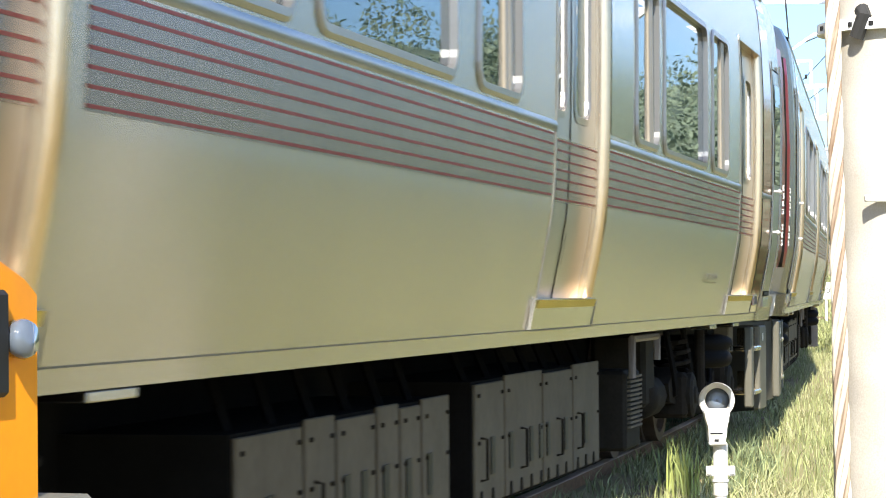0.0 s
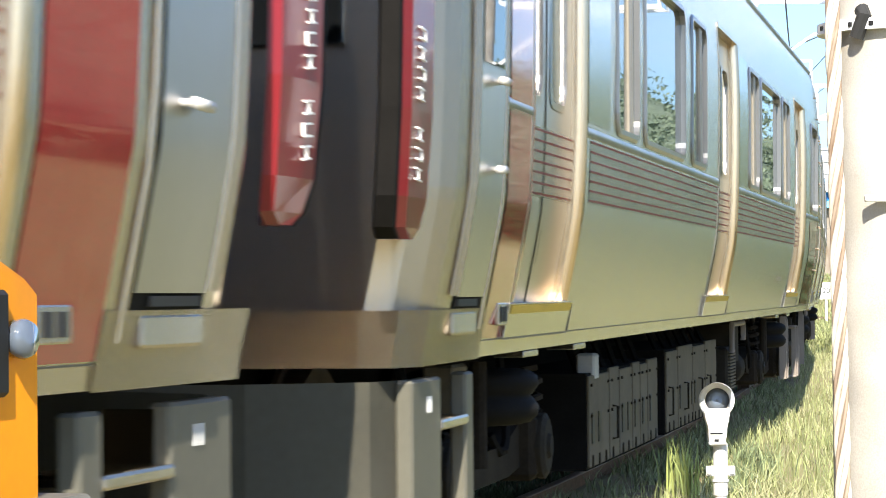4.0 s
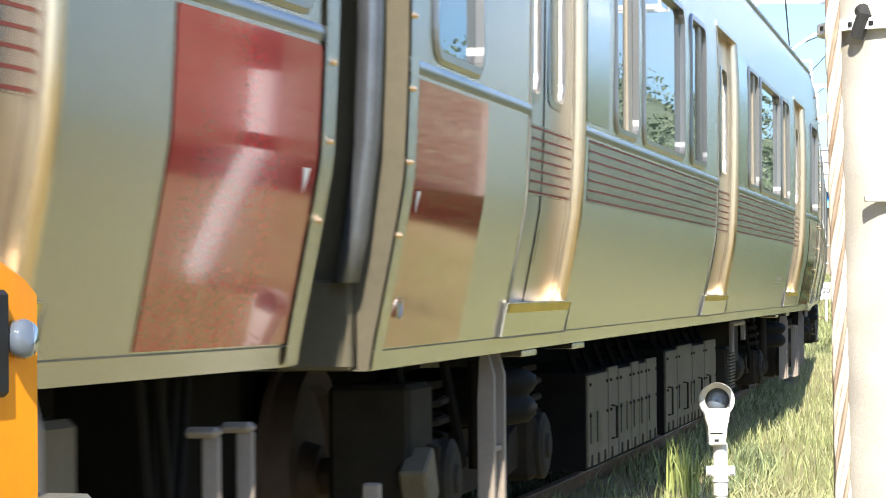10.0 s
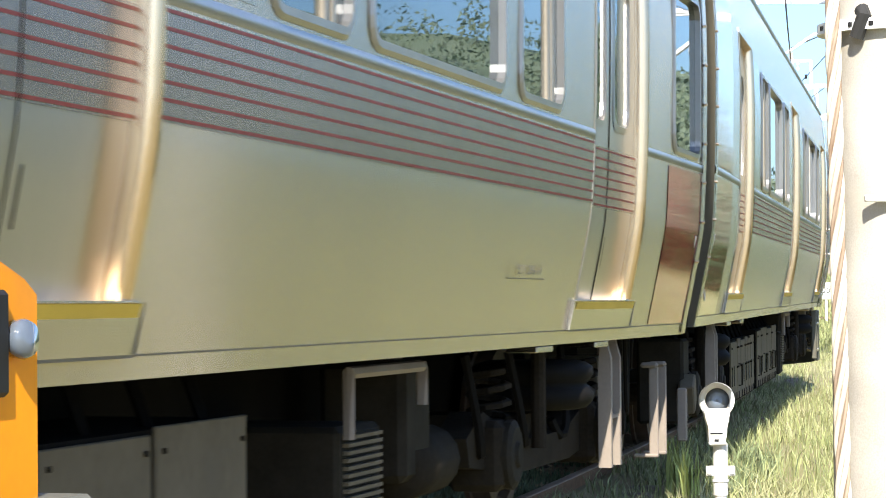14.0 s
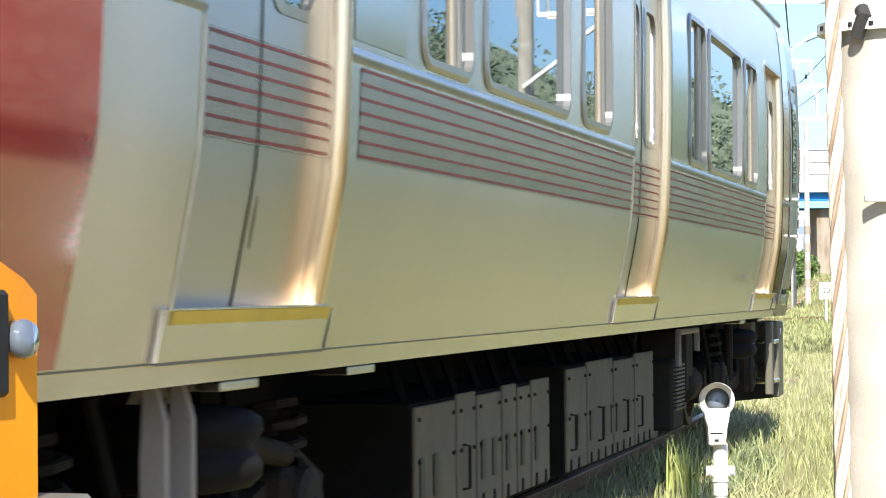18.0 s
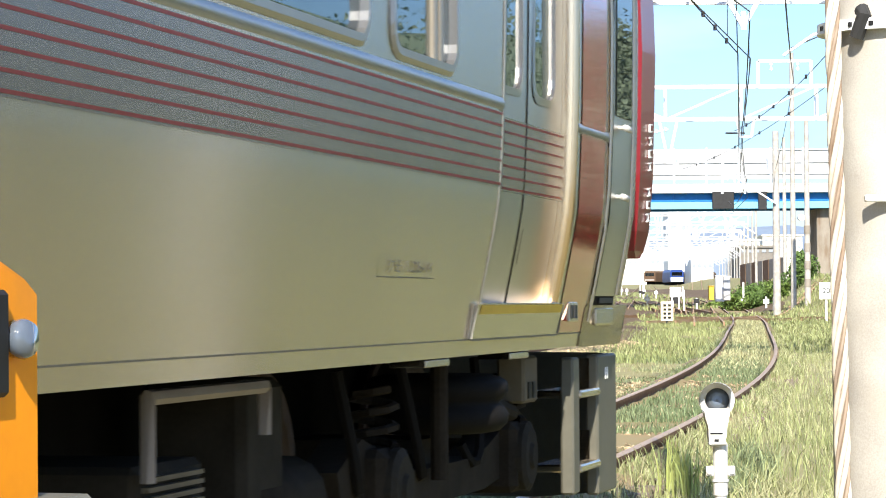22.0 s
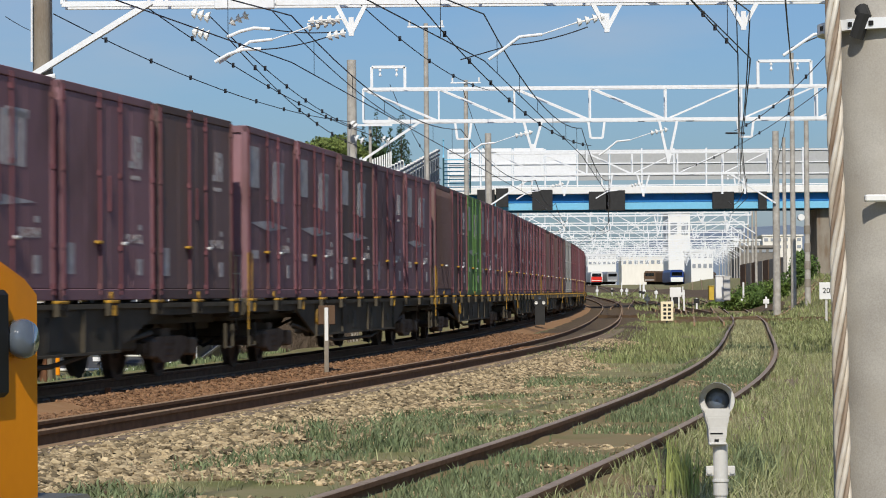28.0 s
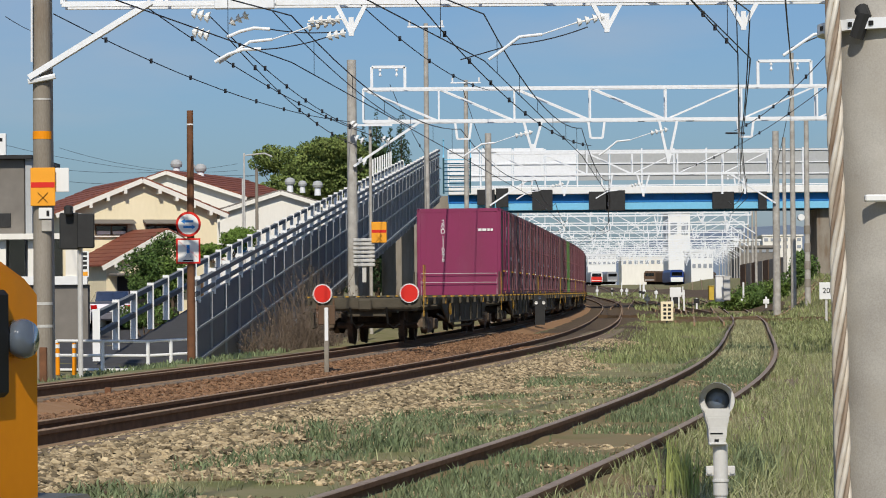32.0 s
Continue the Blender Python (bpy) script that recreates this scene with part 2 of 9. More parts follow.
def box(bm, x0, x1, y0, y1, z0, z1, bev=0.0):
    v = [bm.verts.new(p) for p in ((x0, y0, z0), (x1, y0, z0), (x1, y1, z0), (x0, y1, z0), (x0, y0, z1), (x1, y0, z1), (x1, y1, z1), (x0, y1, z1))]
    f = [bm.faces.new([v[i] for i in q]) for q in ((3, 2, 1, 0), (4, 5, 6, 7), (0, 1, 5, 4), (1, 2, 6, 5), (2, 3, 7, 6), (3, 0, 4, 7))]
    if bev:
        bmesh.ops.bevel(bm, geom=list({e for q in f for e in q.edges}), offset=bev, segments=1, affect="EDGES")
    return v


def bx(*a, bev=0.0):
    bm = bmesh.new()
    box(bm, *a, bev=bev)
    return bm


def rod(bm, a, b, r, n=8, r2=None, caps=True):
    """A round bar from a to b."""
    a, b = Vector(a), Vector(b)
    d = (b - a)
    if d.length < 1e-6:
        return
    q = d.to_track_quat("Z", "Y")
    ring = []
    for p, rr in ((a, r), (b, r if r2 is None else r2)):
        ring.append([bm.verts.new(p + q @ Vector((rr * math.cos(2 * math.pi * i / n), rr * math.sin(2 * math.pi * i / n), 0))) for i in range(n)])
    for i in range(n):
        bm.faces.new((ring[0][i], ring[0][(i + 1) % n], ring[1][(i + 1) % n], ring[1][i]))
    if caps:
        bm.faces.new(ring[0][::-1]); bm.faces.new(ring[1])


def tube(bm, pts, r, n=6):
    """One continuous round tube along a line of points."""
    pts = [Vector(q) for q in pts]
    rows, side = [], None
    for k, q in enumerate(pts):
        d = (pts[min(k + 1, len(pts) - 1)] - pts[max(k - 1, 0)]).normalized()
        if side is None:
            side = d.orthogonal().normalized()
        side = (side - d * side.dot(d)).normalized()
        up = d.cross(side)
        rows.append([tuple(q + (side * math.cos(2 * math.pi * i / n) + up * math.sin(2 * math.pi * i / n)) * r) for i in range(n)])
    loft(bm, rows)
    bmesh.ops.recalc_face_normals(bm, faces=bm.faces[:])


def bar(bm, a, b, w, h=None):
    """A square bar from a to b."""
    a, b = Vector(a), Vector(b)
    h = h or w
    q = (b - a).to_track_quat("Z", "Y")
    vs = []
    for p in (a, b):
        for sx, sy in ((-1, -1), (1, -1), (1, 1), (-1, 1)):
            vs.append(bm.verts.new(p + q @ Vector((sx * w / 2, sy * h / 2, 0))))
    for f in ((3, 2, 1, 0), (4, 5, 6, 7), (0, 1, 5, 4), (1, 2, 6, 5), (2, 3, 7, 6), (3, 0, 4, 7)):
        bm.faces.new([vs[i] for i in f])


def loft(bm, sections, closed=True, caps=True):
    """Skins rows of points of equal count."""
    rows = [[bm.verts.new(p) for p in s] for s in sections]
    n = len(rows[0])
    for a, b in zip(rows[:-1], rows[1:]):
        for i in range(n if closed else n - 1):
            bm.faces.new((a[i], a[(i + 1) % n], b[(i + 1) % n], b[i]))
    if caps and closed:
        bm.faces.new(rows[0][::-1]); bm.faces.new(rows[-1])
    return rows


def prism(bm, outline, axis, a, b):
    """An outline in the two other axes, drawn out along x, y or z from a to b."""
    def at(p, t):
        return {"x": (t, p[0], p[1]), "y": (p[0], t, p[1]), "z": (p[0], p[1], t)}[axis]
    loft(bm, [[at(p, a) for p in outline], [at(p, b) for p in outline]])
    bmesh.ops.recalc_face_normals(bm, faces=bm.faces[:])


def ring_profile(bm, prof, n=24, axis="y", centre=(0, 0, 0)):
    """A body of revolution from (along, radius) pairs."""
    rows = []
    for t, r in prof:
        row = []
        for i in range(n):
            c, s = r * math.cos(2 * math.pi * i / n), r * math.sin(2 * math.pi * i / n)
            p = {"x": (t, c, s), "y": (c, t, s), "z": (c, s, t)}[axis]
            row.append(tuple(Vector(p) + Vector(centre)))
        rows.append(row)
    loft(bm, rows)
    bmesh.ops.recalc_face_normals(bm, faces=bm.faces[:])


def text(name, body, size, material, parent, m, depth=0.002, align="CENTER", thin=0.0):
    """Lettering as a mesh under its thing; it lies in the x-z plane of m."""
    cu = bpy.data.curves.new(name, "FONT")
    cu.body, cu.size, cu.extrude, cu.align_x, cu.align_y = body, size, depth, align, "CENTER"
    cu.offset = -thin
    tmp = bpy.data.objects.new(name, cu)
    scene.collection.objects.link(tmp)
    dg = bpy.context.evaluated_depsgraph_get()
    me = bpy.data.meshes.new_from_object(tmp.evaluated_get(dg))
    bpy.data.objects.remove(tmp)
    me.materials.clear(); me.materials.append(material)
    ob = new(name, me)
    ob.parent = parent
    ob.matrix_basis = m
    return ob


# ---- the lines of the three tracks in plan ----
class Line:
    """A track's centre line, from a start and headings (degrees right of +y) along its length."""
    def __init__(self, x0, y0, s_at, headings, lo, hi):
        self.s = np.arange(lo, hi, 0.25)
        ang = np.radians(np.interp(self.s, [a for a, _ in headings], [b for _, b in headings]))
        x, y = np.cumsum(np.sin(ang)) * 0.25, np.cumsum(np.cos(ang)) * 0.25
        i = int(np.argmin(abs(self.s - s_at)))
        self.x, self.y, self.a = x - x[i] + x0, y - y[i] + y0, ang

    def shifted(self, at, by):
        """Moves the line sideways by the given metres at the given places."""
        d = np.interp(self.s, at, by)
        self.x, self.y = self.x + d * np.cos(self.a), self.y - d * np.sin(self.a)
        return self

    def at(self, s, off=0.0):
        x, y, a = np.interp(s, self.s, self.x), np.interp(s, self.s, self.y), np.interp(s, self.s, self.a)
        return float(x + off * np.cos(a)), float(y - off * np.sin(a)), float(a)

    def of_y(self, y, off=0.0):
        return self.at(np.interp(y, self.y, self.s), off)

    def carriage(self, s, half, z=0.0):
        """The pose of a vehicle whose two bogies stand at s - half and s + half."""
        a, b = self.at(s - half), self.at(s + half)
        return pose((a[0] + b[0]) / 2, (a[1] + b[1]) / 2, z, 0, 0, -math.degrees(math.atan2(b[0] - a[0], b[1] - a[1])))


NEAR = Line(2.138, 26.086, 0.0, [(-140, 16), (-20, 14.66), (-10, 11.92), (0, 10.06), (10, 8.63), (20, 7.4), (30, 6.75), (40, 6.55), (60, 6.7), (70, 6.4), (80, 6.0), (100, 5.6), (140, 4.6), (200, 3.6), (300, 2.5)], -140, 300).shifted((-30, -24, -19, -14, -9, -4, 2), (0.115, 0.089, 0.044, 0.008, -0.012, -0.003, 0.0))
MID = Line(-3.07, 24.7, 0.0, [(-90, 11), (-5, 10.2), (6, 9.8), (22, 8.4), (38, 6.7), (56, 4.9), (86, 4.0), (121, 4.0), (180, 2.2), (300, 0), (700, 0)], -90, 700)
FAR = Line(-4.95, 33.1, 0.0, [(-600, 11), (-20, 10.8), (0, 9.7), (10, 8.2), (20, 6.9), (34, 5.8), (58, 4.9), (100, 4.7), (135, 3.6), (180, 0), (260, -6), (400, -9)], -640, 420)


# ---- ground ----
def smooth(t):
    t = np.clip(t, 0.0, 1.0)
    return t * t * (3 - 2 * t)


def ground_z(x, y):
    """Height of the ground: flat by the tracks, a bank on the right far off, a slow rise into the yard."""
    x, y = np.asarray(x, float), np.asarray(y, float)
    xn = np.interp(y, NEAR.y, NEAR.x)
    xf = np.interp(y, FAR.y, FAR.x)
    z = -0.20 + 0.005 * np.clip(y - 130, 0, 700)
    z = z + 1.9 * smooth((x - xn - 1.2) / 3.5) * smooth((y - 97) / 18.0) * smooth((420 - y) / 120.0)
    z = z - 0.22 * smooth((xf - 2.3 - x) / 1.5) * smooth((400 - y) / 200) + 0.45 * smooth((xf - 3 - x) / 3.0) * smooth((y - 85) / 25.0)
    return z


def build_ground():
    xs = np.unique(np.concatenate([np.linspace(-2600, -120, 9), np.linspace(-120, -30, 13), np.linspace(-30, 40, 141), np.linspace(40, 120, 13), np.linspace(120, 2600, 9)]))
    ys = np.unique(np.concatenate([np.linspace(-900, -40, 10), np.linspace(-40, 10, 11), np.linspace(10, 70, 121), np.linspace(70, 200, 66), np.linspace(200, 900, 36), np.linspace(900, 4500, 8)]))
    X, Y = np.meshgrid(xs, ys)
    Z = ground_z(X, Y)
    rng = np.random.default_rng(3)
    near = (Y > 8) & (Y < 120) & (X > -25) & (X < 30)
    Z = Z + np.where(near, rng.normal(0, 0.018, Z.shape), 0)
    me = bpy.data.meshes.new("ground")
    n = len(xs)
    faces = [(j * n + i, j * n + i + 1, (j + 1) * n + i + 1, (j + 1) * n + i) for j in range(len(ys) - 1) for i in range(n - 1)]
    me.from_pydata(np.stack([X.ravel(), Y.ravel(), Z.ravel()], 1).tolist(), [], faces)
    for p in me.polygons:
        p.use_smooth = True
    me.materials.append(GROUND)
    tagged(new("ground", me), "dry grassy soil beside the railway tracks", "ground", kind="structure")


build_ground()


def strip(name, line, s0, s1, cuts, material, step=0.5, jitter=0.0, seed=1, parent=None):
    """A bed along a track; cuts: (offset, height) across it."""
    bm = bmesh.new()
    rng = random.Random(seed)
    rows = []
    s = s0
    while s <= s1:
        row = []
        for o, z in cuts:
            x, y, _ = line.at(s, o + rng.uniform(-jitter, jitter) * 2)
            row.append((x, y, float(ground_z(x, y)) + z + rng.uniform(-jitter, jitter)))
        rows.append(row)
        s += step if s < 60 else step * 4
    loft(bm, rows, closed=False)
    bmesh.ops.recalc_face_normals(bm, faces=bm.faces[:])
    return part(name, bm, material, parent, smooth=True)


RAIL_HALF = [(-0.062, -0.150), (0.062, -0.150), (0.062, -0.138), (0.012, -0.118), (0.009, -0.045), (0.032, -0.036), (0.0325, -0.006), (0.027, 0.0), (-0.027, 0.0), (-0.0325, -0.006), (-0.032, -0.036), (-0.009, -0.045), (-0.012, -0.118), (-0.062, -0.138)]


def rail(line, off, s0, s1, z, parent, polish, label=""):
    bm = bmesh.new()
    rows = []
    s = s0
    while s <= s1 + 0.01:
        x, y, a = line.at(s, off)
        g = float(ground_z(x, y)) + 0.20
        rows.append([(x + px * math.cos(a), y - px * math.sin(a), g + z + pz) for px, pz in RAIL_HALF])
        s += 1.0 if s < 120 else 5.0
    loft(bm, rows)
    bmesh.ops.recalc_face_normals(bm, faces=bm.faces[:])
    for f in bm.faces:
        f.material_index = 1 if f.normal.z > 0.6 and f.calc_center_median().z > 0.19 + z - 0.21 + float(ground_z(*f.calc_center_median()[:2])) else 0
    return part("rail", bm, [RAIL_RUST, polish], parent, label)


RAIL_GREY = mat("worn_rail_head", (0.40, 0.30, 0.21), 0.5, 0.2, tint=(0.27, 0.19, 0.125), scale=6)


def track(name, line, s0, s1, z_r, z_l, bed, bed_mat, sleepers, polish, label, check=False):
    t = thing(name, label=label, category="railway track", kind="structure")
    strip("ballast_bed", line, s0, s1, bed, bed_mat, jitter=0.012, parent=t)
    rail(line, 0.5335 + 0.0325, s0, s1, z_r, t, polish)
    rail(line, -0.5335 - 0.0325, s0, s1, z_l, t, polish)
    if sleepers:
        bm = bx(-1.0, 1.0, -0.11, 0.11, -0.30, -0.138, bev=0.015)
        first = part("sleeper", bm, sleepers[2], t)
        me = first.data
        s, k = sleepers[0], 0
        while s < sleepers[1]:
            x, y, a = line.at(s)
            m = pose(x, y, float(ground_z(x, y)) + 0.20 + (z_r + z_l) / 2, 0, math.degrees(math.atan2(z_l - z_r, 1.13)), -math.degrees(a))
            if k == 0:
                first.matrix_basis = m
            else:
                linked("sleeper", me, t, m)
            s, k = s + 0.62, k + 1
    return t


SLEEPER = mat("old_timber_sleeper", (0.12, 0.09, 0.07), 0.9, tint=(0.2, 0.16, 0.12), scale=6, fine=40, bump=0.3, stretch=(0.3, 2, 1))
SIDING_SOIL = mat("grassy_brown_soil", (0.24, 0.165, 0.09), 0.95, tint=(0.20, 0.185, 0.095), scale=1.6, fine=26, bump=0.6, stain=(0.15, 0.15, 0.06))
track("siding_track", NEAR, -34, 200, 0.0, 0.0, [(-1.3, -0.02), (-0.95, 0.02), (-0.66, 0.112), (-0.56, 0.112), (-0.5, 0.085), (-0.4, 0.08), (0.4, 0.08), (0.5, 0.085), (0.56, 0.112), (0.66, 0.112), (0.9, 0.02), (1.2, -0.03)], SIDING_SOIL, (-14, 44, SLEEPER), RAIL_GREY, "rusty single track curving away through grass")
track("middle_track", MID, -30, 600, 0.06, -0.03, [(-1.75, 0.0), (-1.3, 0.05), (0.0, 0.07), (1.25, 0.12), (2.1, -0.03)], BALLAST, (-8, 60, SLEEPER), RAIL_TOP, "main line track on ballast in a gentle curve")
track("far_track", FAR, -60, 300, 0.06, -0.03, [(-2.0, -0.03), (-1.3, 0.05), (0.0, 0.07), (1.25, 0.12), (1.75, 0.0)], SOIL, (-8, 60, SLEEPER), RAIL_TOP, "main line track on rust-brown ballast")


# ---- the passenger train ----
SIDE_KNOTS = [(0.895, 1.293), (0.96, 1.303), (1.08, 1.328), (1.22, 1.357), (1.34, 1.381), (1.44, 1.400), (1.48, 1.4055), (1.54, 1.4095), (1.62, 1.4140), (1.70, 1.4180), (1.78, 1.4215), (1.86, 1.4250), (2.00, 1.428), (2.70, 1.428), (3.00, 1.408), (3.25, 1.368), (3.36, 1.318)]


def eased(knots, step):
    """The body's side as a smooth curve through its knots: (height, half width)."""
    z, x = np.array(knots).T
    m = np.gradient(x, z)
    out = []
    for k in range(len(z) - 1):
        h = z[k + 1] - z[k]
        for q in np.linspace(0, 1, max(1, round(h / step)), endpoint=False):
            v = (2 * q ** 3 - 3 * q ** 2 + 1) * x[k] + (q ** 3 - 2 * q ** 2 + q) * h * m[k] + (3 * q ** 2 - 2 * q ** 3) * x[k + 1] + (q ** 3 - q ** 2) * h * m[k + 1]
            out.append((round(float(z[k] + q * h), 4), round(float(v), 5)))
    return out + [knots[-1]]


PROFILE = eased(SIDE_KNOTS, 0.07)
ROOFLINE = [(3.36, 1.31), (3.46, 1.15), (3.53, 0.85), (3.57, 0.45), (3.58, 0.0)]
DOOR_Z = (1.085, 2.82)
WIN_Z = (1.875, 2.72)


def width(z):
    return float(np.interp(z, [a for a, _ in PROFILE], [b for _, b in PROFILE]))


def wall_patch(bm, side, u0, u1, z0, z1, out=0.0, du=None):
    """A piece of the body side between two places and two heights, on the body's curve."""
    zs = [z0] + [z for z, _ in PROFILE if z0 + 1e-4 < z < z1 - 1e-4] + [z1]
    us = [u0, u1] if not du else list(np.linspace(u0, u1, max(2, int((u1 - u0) / du) + 1)))
    grid = [[bm.verts.new((side * (width(z) + out), u, z)) for u in us] for z in zs]
    for j in range(len(zs) - 1):
        for i in range(len(us) - 1):
            q = (grid[j][i], grid[j][i + 1], grid[j + 1][i + 1], grid[j + 1][i])
            bm.faces.new(q if side > 0 else q[::-1])


def car_shell(bm, side, u0, u1, holes):
    us = sorted({u0, u1, *[h[0] for h in holes], *[h[1] for h in holes]})
    zs = sorted({z for z, _ in PROFILE} | {h[2] for h in holes} | {h[3] for h in holes})
    grid = {(i, j): bm.verts.new((side * width(z), u, z)) for i, u in enumerate(us) for j, z in enumerate(zs)}
    for i in range(len(us) - 1):
        for j in range(len(zs) - 1):
            cu, cz = (us[i] + us[i + 1]) / 2, (zs[j] + zs[j + 1]) / 2
            if any(h[0] < cu < h[1] and h[2] < cz < h[3] for h in holes):
                continue
            q = (grid[i, j], grid[i + 1, j], grid[i + 1, j + 1], grid[i, j + 1])
            f = bm.faces.new(q if side > 0 else q[::-1])
            f.smooth = True


def rounded(u0, u1, z0, z1, r, n=4):
    pts = []
    for cx, cz, a0 in ((u1 - r, z0 + r, -90), (u1 - r, z1 - r, 0), (u0 + r, z1 - r, 90), (u0 + r, z0 + r, 180)):
        for k in range(n + 1):
            a = radians(a0 + 90 * k / n)
            pts.append((cx + r * math.cos(a), cz + r * math.sin(a)))
    return pts


def window_unit(car, side, u0, u1, z0, z1, slim=False):
    """Glass set back in a rounded frame that stands proud of the body."""
    bm = bmesh.new()
    o, i = rounded(u0 - 0.027, u1 + 0.027, z0 - 0.027, z1 + 0.027, 0.10), rounded(u0 + 0.012, u1 - 0.012, z0 + 0.012, z1 - 0.012, 0.075)
    mid = rounded(u0 - 0.012, u1 + 0.012, z0 - 0.012, z1 + 0.012, 0.095)
    rows = [[(side * (width(z) + 0.0015), u, z) for u, z in o], [(side * (width(z) + 0.012), u, z) for u, z in mid],
            [(side * (width(z) + 0.012), u, z) for u, z in i], [(side * (width(z) - 0.03), u, z) for u, z in i]]
    loft(bm, rows, caps=False)
    bmesh.ops.recalc_face_normals(bm, faces=bm.faces[:])
    w = part("window", bm, FRAME_GREY, car, smooth=False)
    bm = bmesh.new()
    loft(bm, [[(side * (width(z) - 0.018), u, z) for u, z in i], [(side * (width(z) - 0.024), u, z) for u, z in i]])
    bmesh.ops.recalc_face_normals(bm, faces=bm.faces[:])
    part("pane", bm, GLASS, w, "green-tinted window glass")
    if slim:
        for du in (0.16, 0.24):
            part("sash_bar", bx(min(side * 1.385, side * 1.425), max(side * 1.385, side * 1.425), u1 - du - 0.025, u1 - du + 0.02, z0 + 0.01, z1 - 0.01, bev=0.006), SASH, w, "pale metal sash bar")
    return w


PLATE_PALE = mat("pale_case_paint", (0.42, 0.41, 0.38), 0.5, var=0.15)
SASH = mat("satin_sash_metal", (0.40, 0.35, 0.28), 0.42, 0.8, var=0.15, scale=5)
# pale tone painted for edges that catch the sun
EDGE_GLINT = mat("edge_glint_tint", (0.36, 0.35, 0.32), 0.45, var=0.1)


def side_door(car, side, c, stripes=True, edge=True):
    """A pair of sliding leaves set back behind a rounded jamb, with the step box and the yellow edge below."""
    u0, u1, z0, z1 = c - 0.68, c + 0.68, *DOOR_Z
    dep = 0.065
    d = part("door", bmesh.new(), STEEL_DOOR, car)
    zs = list(np.linspace(z0, z1, 15))
    for a, b in ((u0, c - 0.004), (c + 0.004, u1)):
        bm = bmesh.new()
        wz = (a + 0.16, b - 0.10, 1.90, 2.62) if a < c - 0.1 else (a + 0.10, b - 0.16, 1.90, 2.62)
        us = [a, wz[0], wz[1], b]
        zz = sorted(set(zs) | {wz[2], wz[3]})
        g = [[bm.verts.new((side * (width(z) - dep), u, z)) for u in us] for z in zz]
        for j in range(len(zz) - 1):
            for i in range(3):
                if i == 1 and wz[2] - 1e-6 <= zz[j] < wz[3] - 1e-6:
                    continue
                q = (g[j][i], g[j][i + 1], g[j + 1][i + 1], g[j + 1][i])
                bm.faces.new(q if side > 0 else q[::-1])
        leaf = part("door_leaf", bm, STEEL_DOOR, d, smooth=True)
        bm = bmesh.new()
        o, i = rounded(*[wz[0] - 0.02, wz[1] + 0.02, wz[2] - 0.02, wz[3] + 0.02], 0.09), rounded(wz[0] + 0.01, wz[1] - 0.01, wz[2] + 0.01, wz[3] - 0.01, 0.09)
        loft(bm, [[(side * (width(z) - dep + 0.003), u, z) for u, z in o], [(side * (width(z) - dep + 0.006), u, z) for u, z in i], [(side * (width(z) - dep - 0.02), u, z) for u, z in i]], caps=False)
        bmesh.ops.recalc_face_normals(bm, faces=bm.faces[:])
        part("window_seal", bm, STEEL_DOOR, d)
        bm = bmesh.new()
        loft(bm, [[(side * (width(z) - dep - 0.008), u, z) for u, z in i], [(side * (width(z) - dep - 0.012), u, z) for u, z in i]])
        bmesh.ops.recalc_face_normals(bm, faces=bm.faces[:])
        part("door_pane", bm, GLASS, d)
        if stripes:
            bm = bmesh.new()
            wall_patch(bm, side, a + 0.006, b - 0.006, STRIPE_Z[0] - 0.012, STRIPE_Z[-1] + 0.012, -dep + 0.0012)
            part("stripe_band", bm, BAND, d, "dull grey film behind red lines", smooth=True)
            bm = bmesh.new()
            for z in STRIPE_Z:
                wall_patch(bm, side, a + 0.006, b - 0.006, z - 0.0046, z + 0.0046, -dep + 0.003)
            part("stripe", bm, STRIPE, d, "thin red lines")
    bm = bmesh.new()   # the rubber edge where the leaves meet
    g = [[(side * (width(z) - dep + o), c + k, z) for o, k in ((0.001, -0.004), (0.004, 0), (0.001, 0.004))] for z in zs]
    loft(bm, g, closed=False)
    part("door_edge_rubber", bm, RUBBER, d)
    bm = bmesh.new()   # finger recess
    wall_patch(bm, side, c + 0.060, c + 0.070, 1.24, 1.38, -dep + 0.002)
    part("finger_slot", bm, BLACK, d)
    # jambs: rounded columns on both sides, the far one coloured with reflected sun
    for u, way, m in ((u0, 1, STEEL_DOOR), (u1, -1, STEEL_WARM_LIT)):
        bm = bmesh.new()
        rows = []
        for z in zs:
            w = width(z)
            rows.append([(side * (w + 0.0015), u - way * 0.035, z), (side * (w + 0.006), u - way * 0.012, z), (side * (w + 0.001), u + way * 0.006, z), (side * (w - 0.02), u + way * 0.016, z), (side * (w - dep), u + way * 0.014, z)])
        loft(bm, rows, closed=False)
        bmesh.ops.recalc_face_normals(bm, faces=bm.faces[:])
        part("door_jamb", bm, m, d, "polished rounded door jamb with a warm reflection in its colour" if m is STEEL_WARM_LIT else "", smooth=True)
    bm = bmesh.new()   # bead along the front jamb, its sunlit edge kept as pale colour
    loft(bm, [[(side * (width(z) + 0.002 + 0.002 * math.cos(q)), u0 - 0.028 + 0.002 * math.sin(q), z) for q in np.linspace(-1.6, 1.6, 5)] for z in [1.086] + zs[1:]], closed=False)
    bmesh.ops.recalc_face_normals(bm, faces=bm.faces[:])
    part("edge_glint_bead", bm, EDGE_GLINT, d, "thin bead with the sun's glint in its pale colour", smooth=True)
    part("lintel", bx(*sorted((side * (width(z1) - dep), side * (width(z1) + 0.004))), u0, u1, z1, z1 + 0.03), STEEL, d)
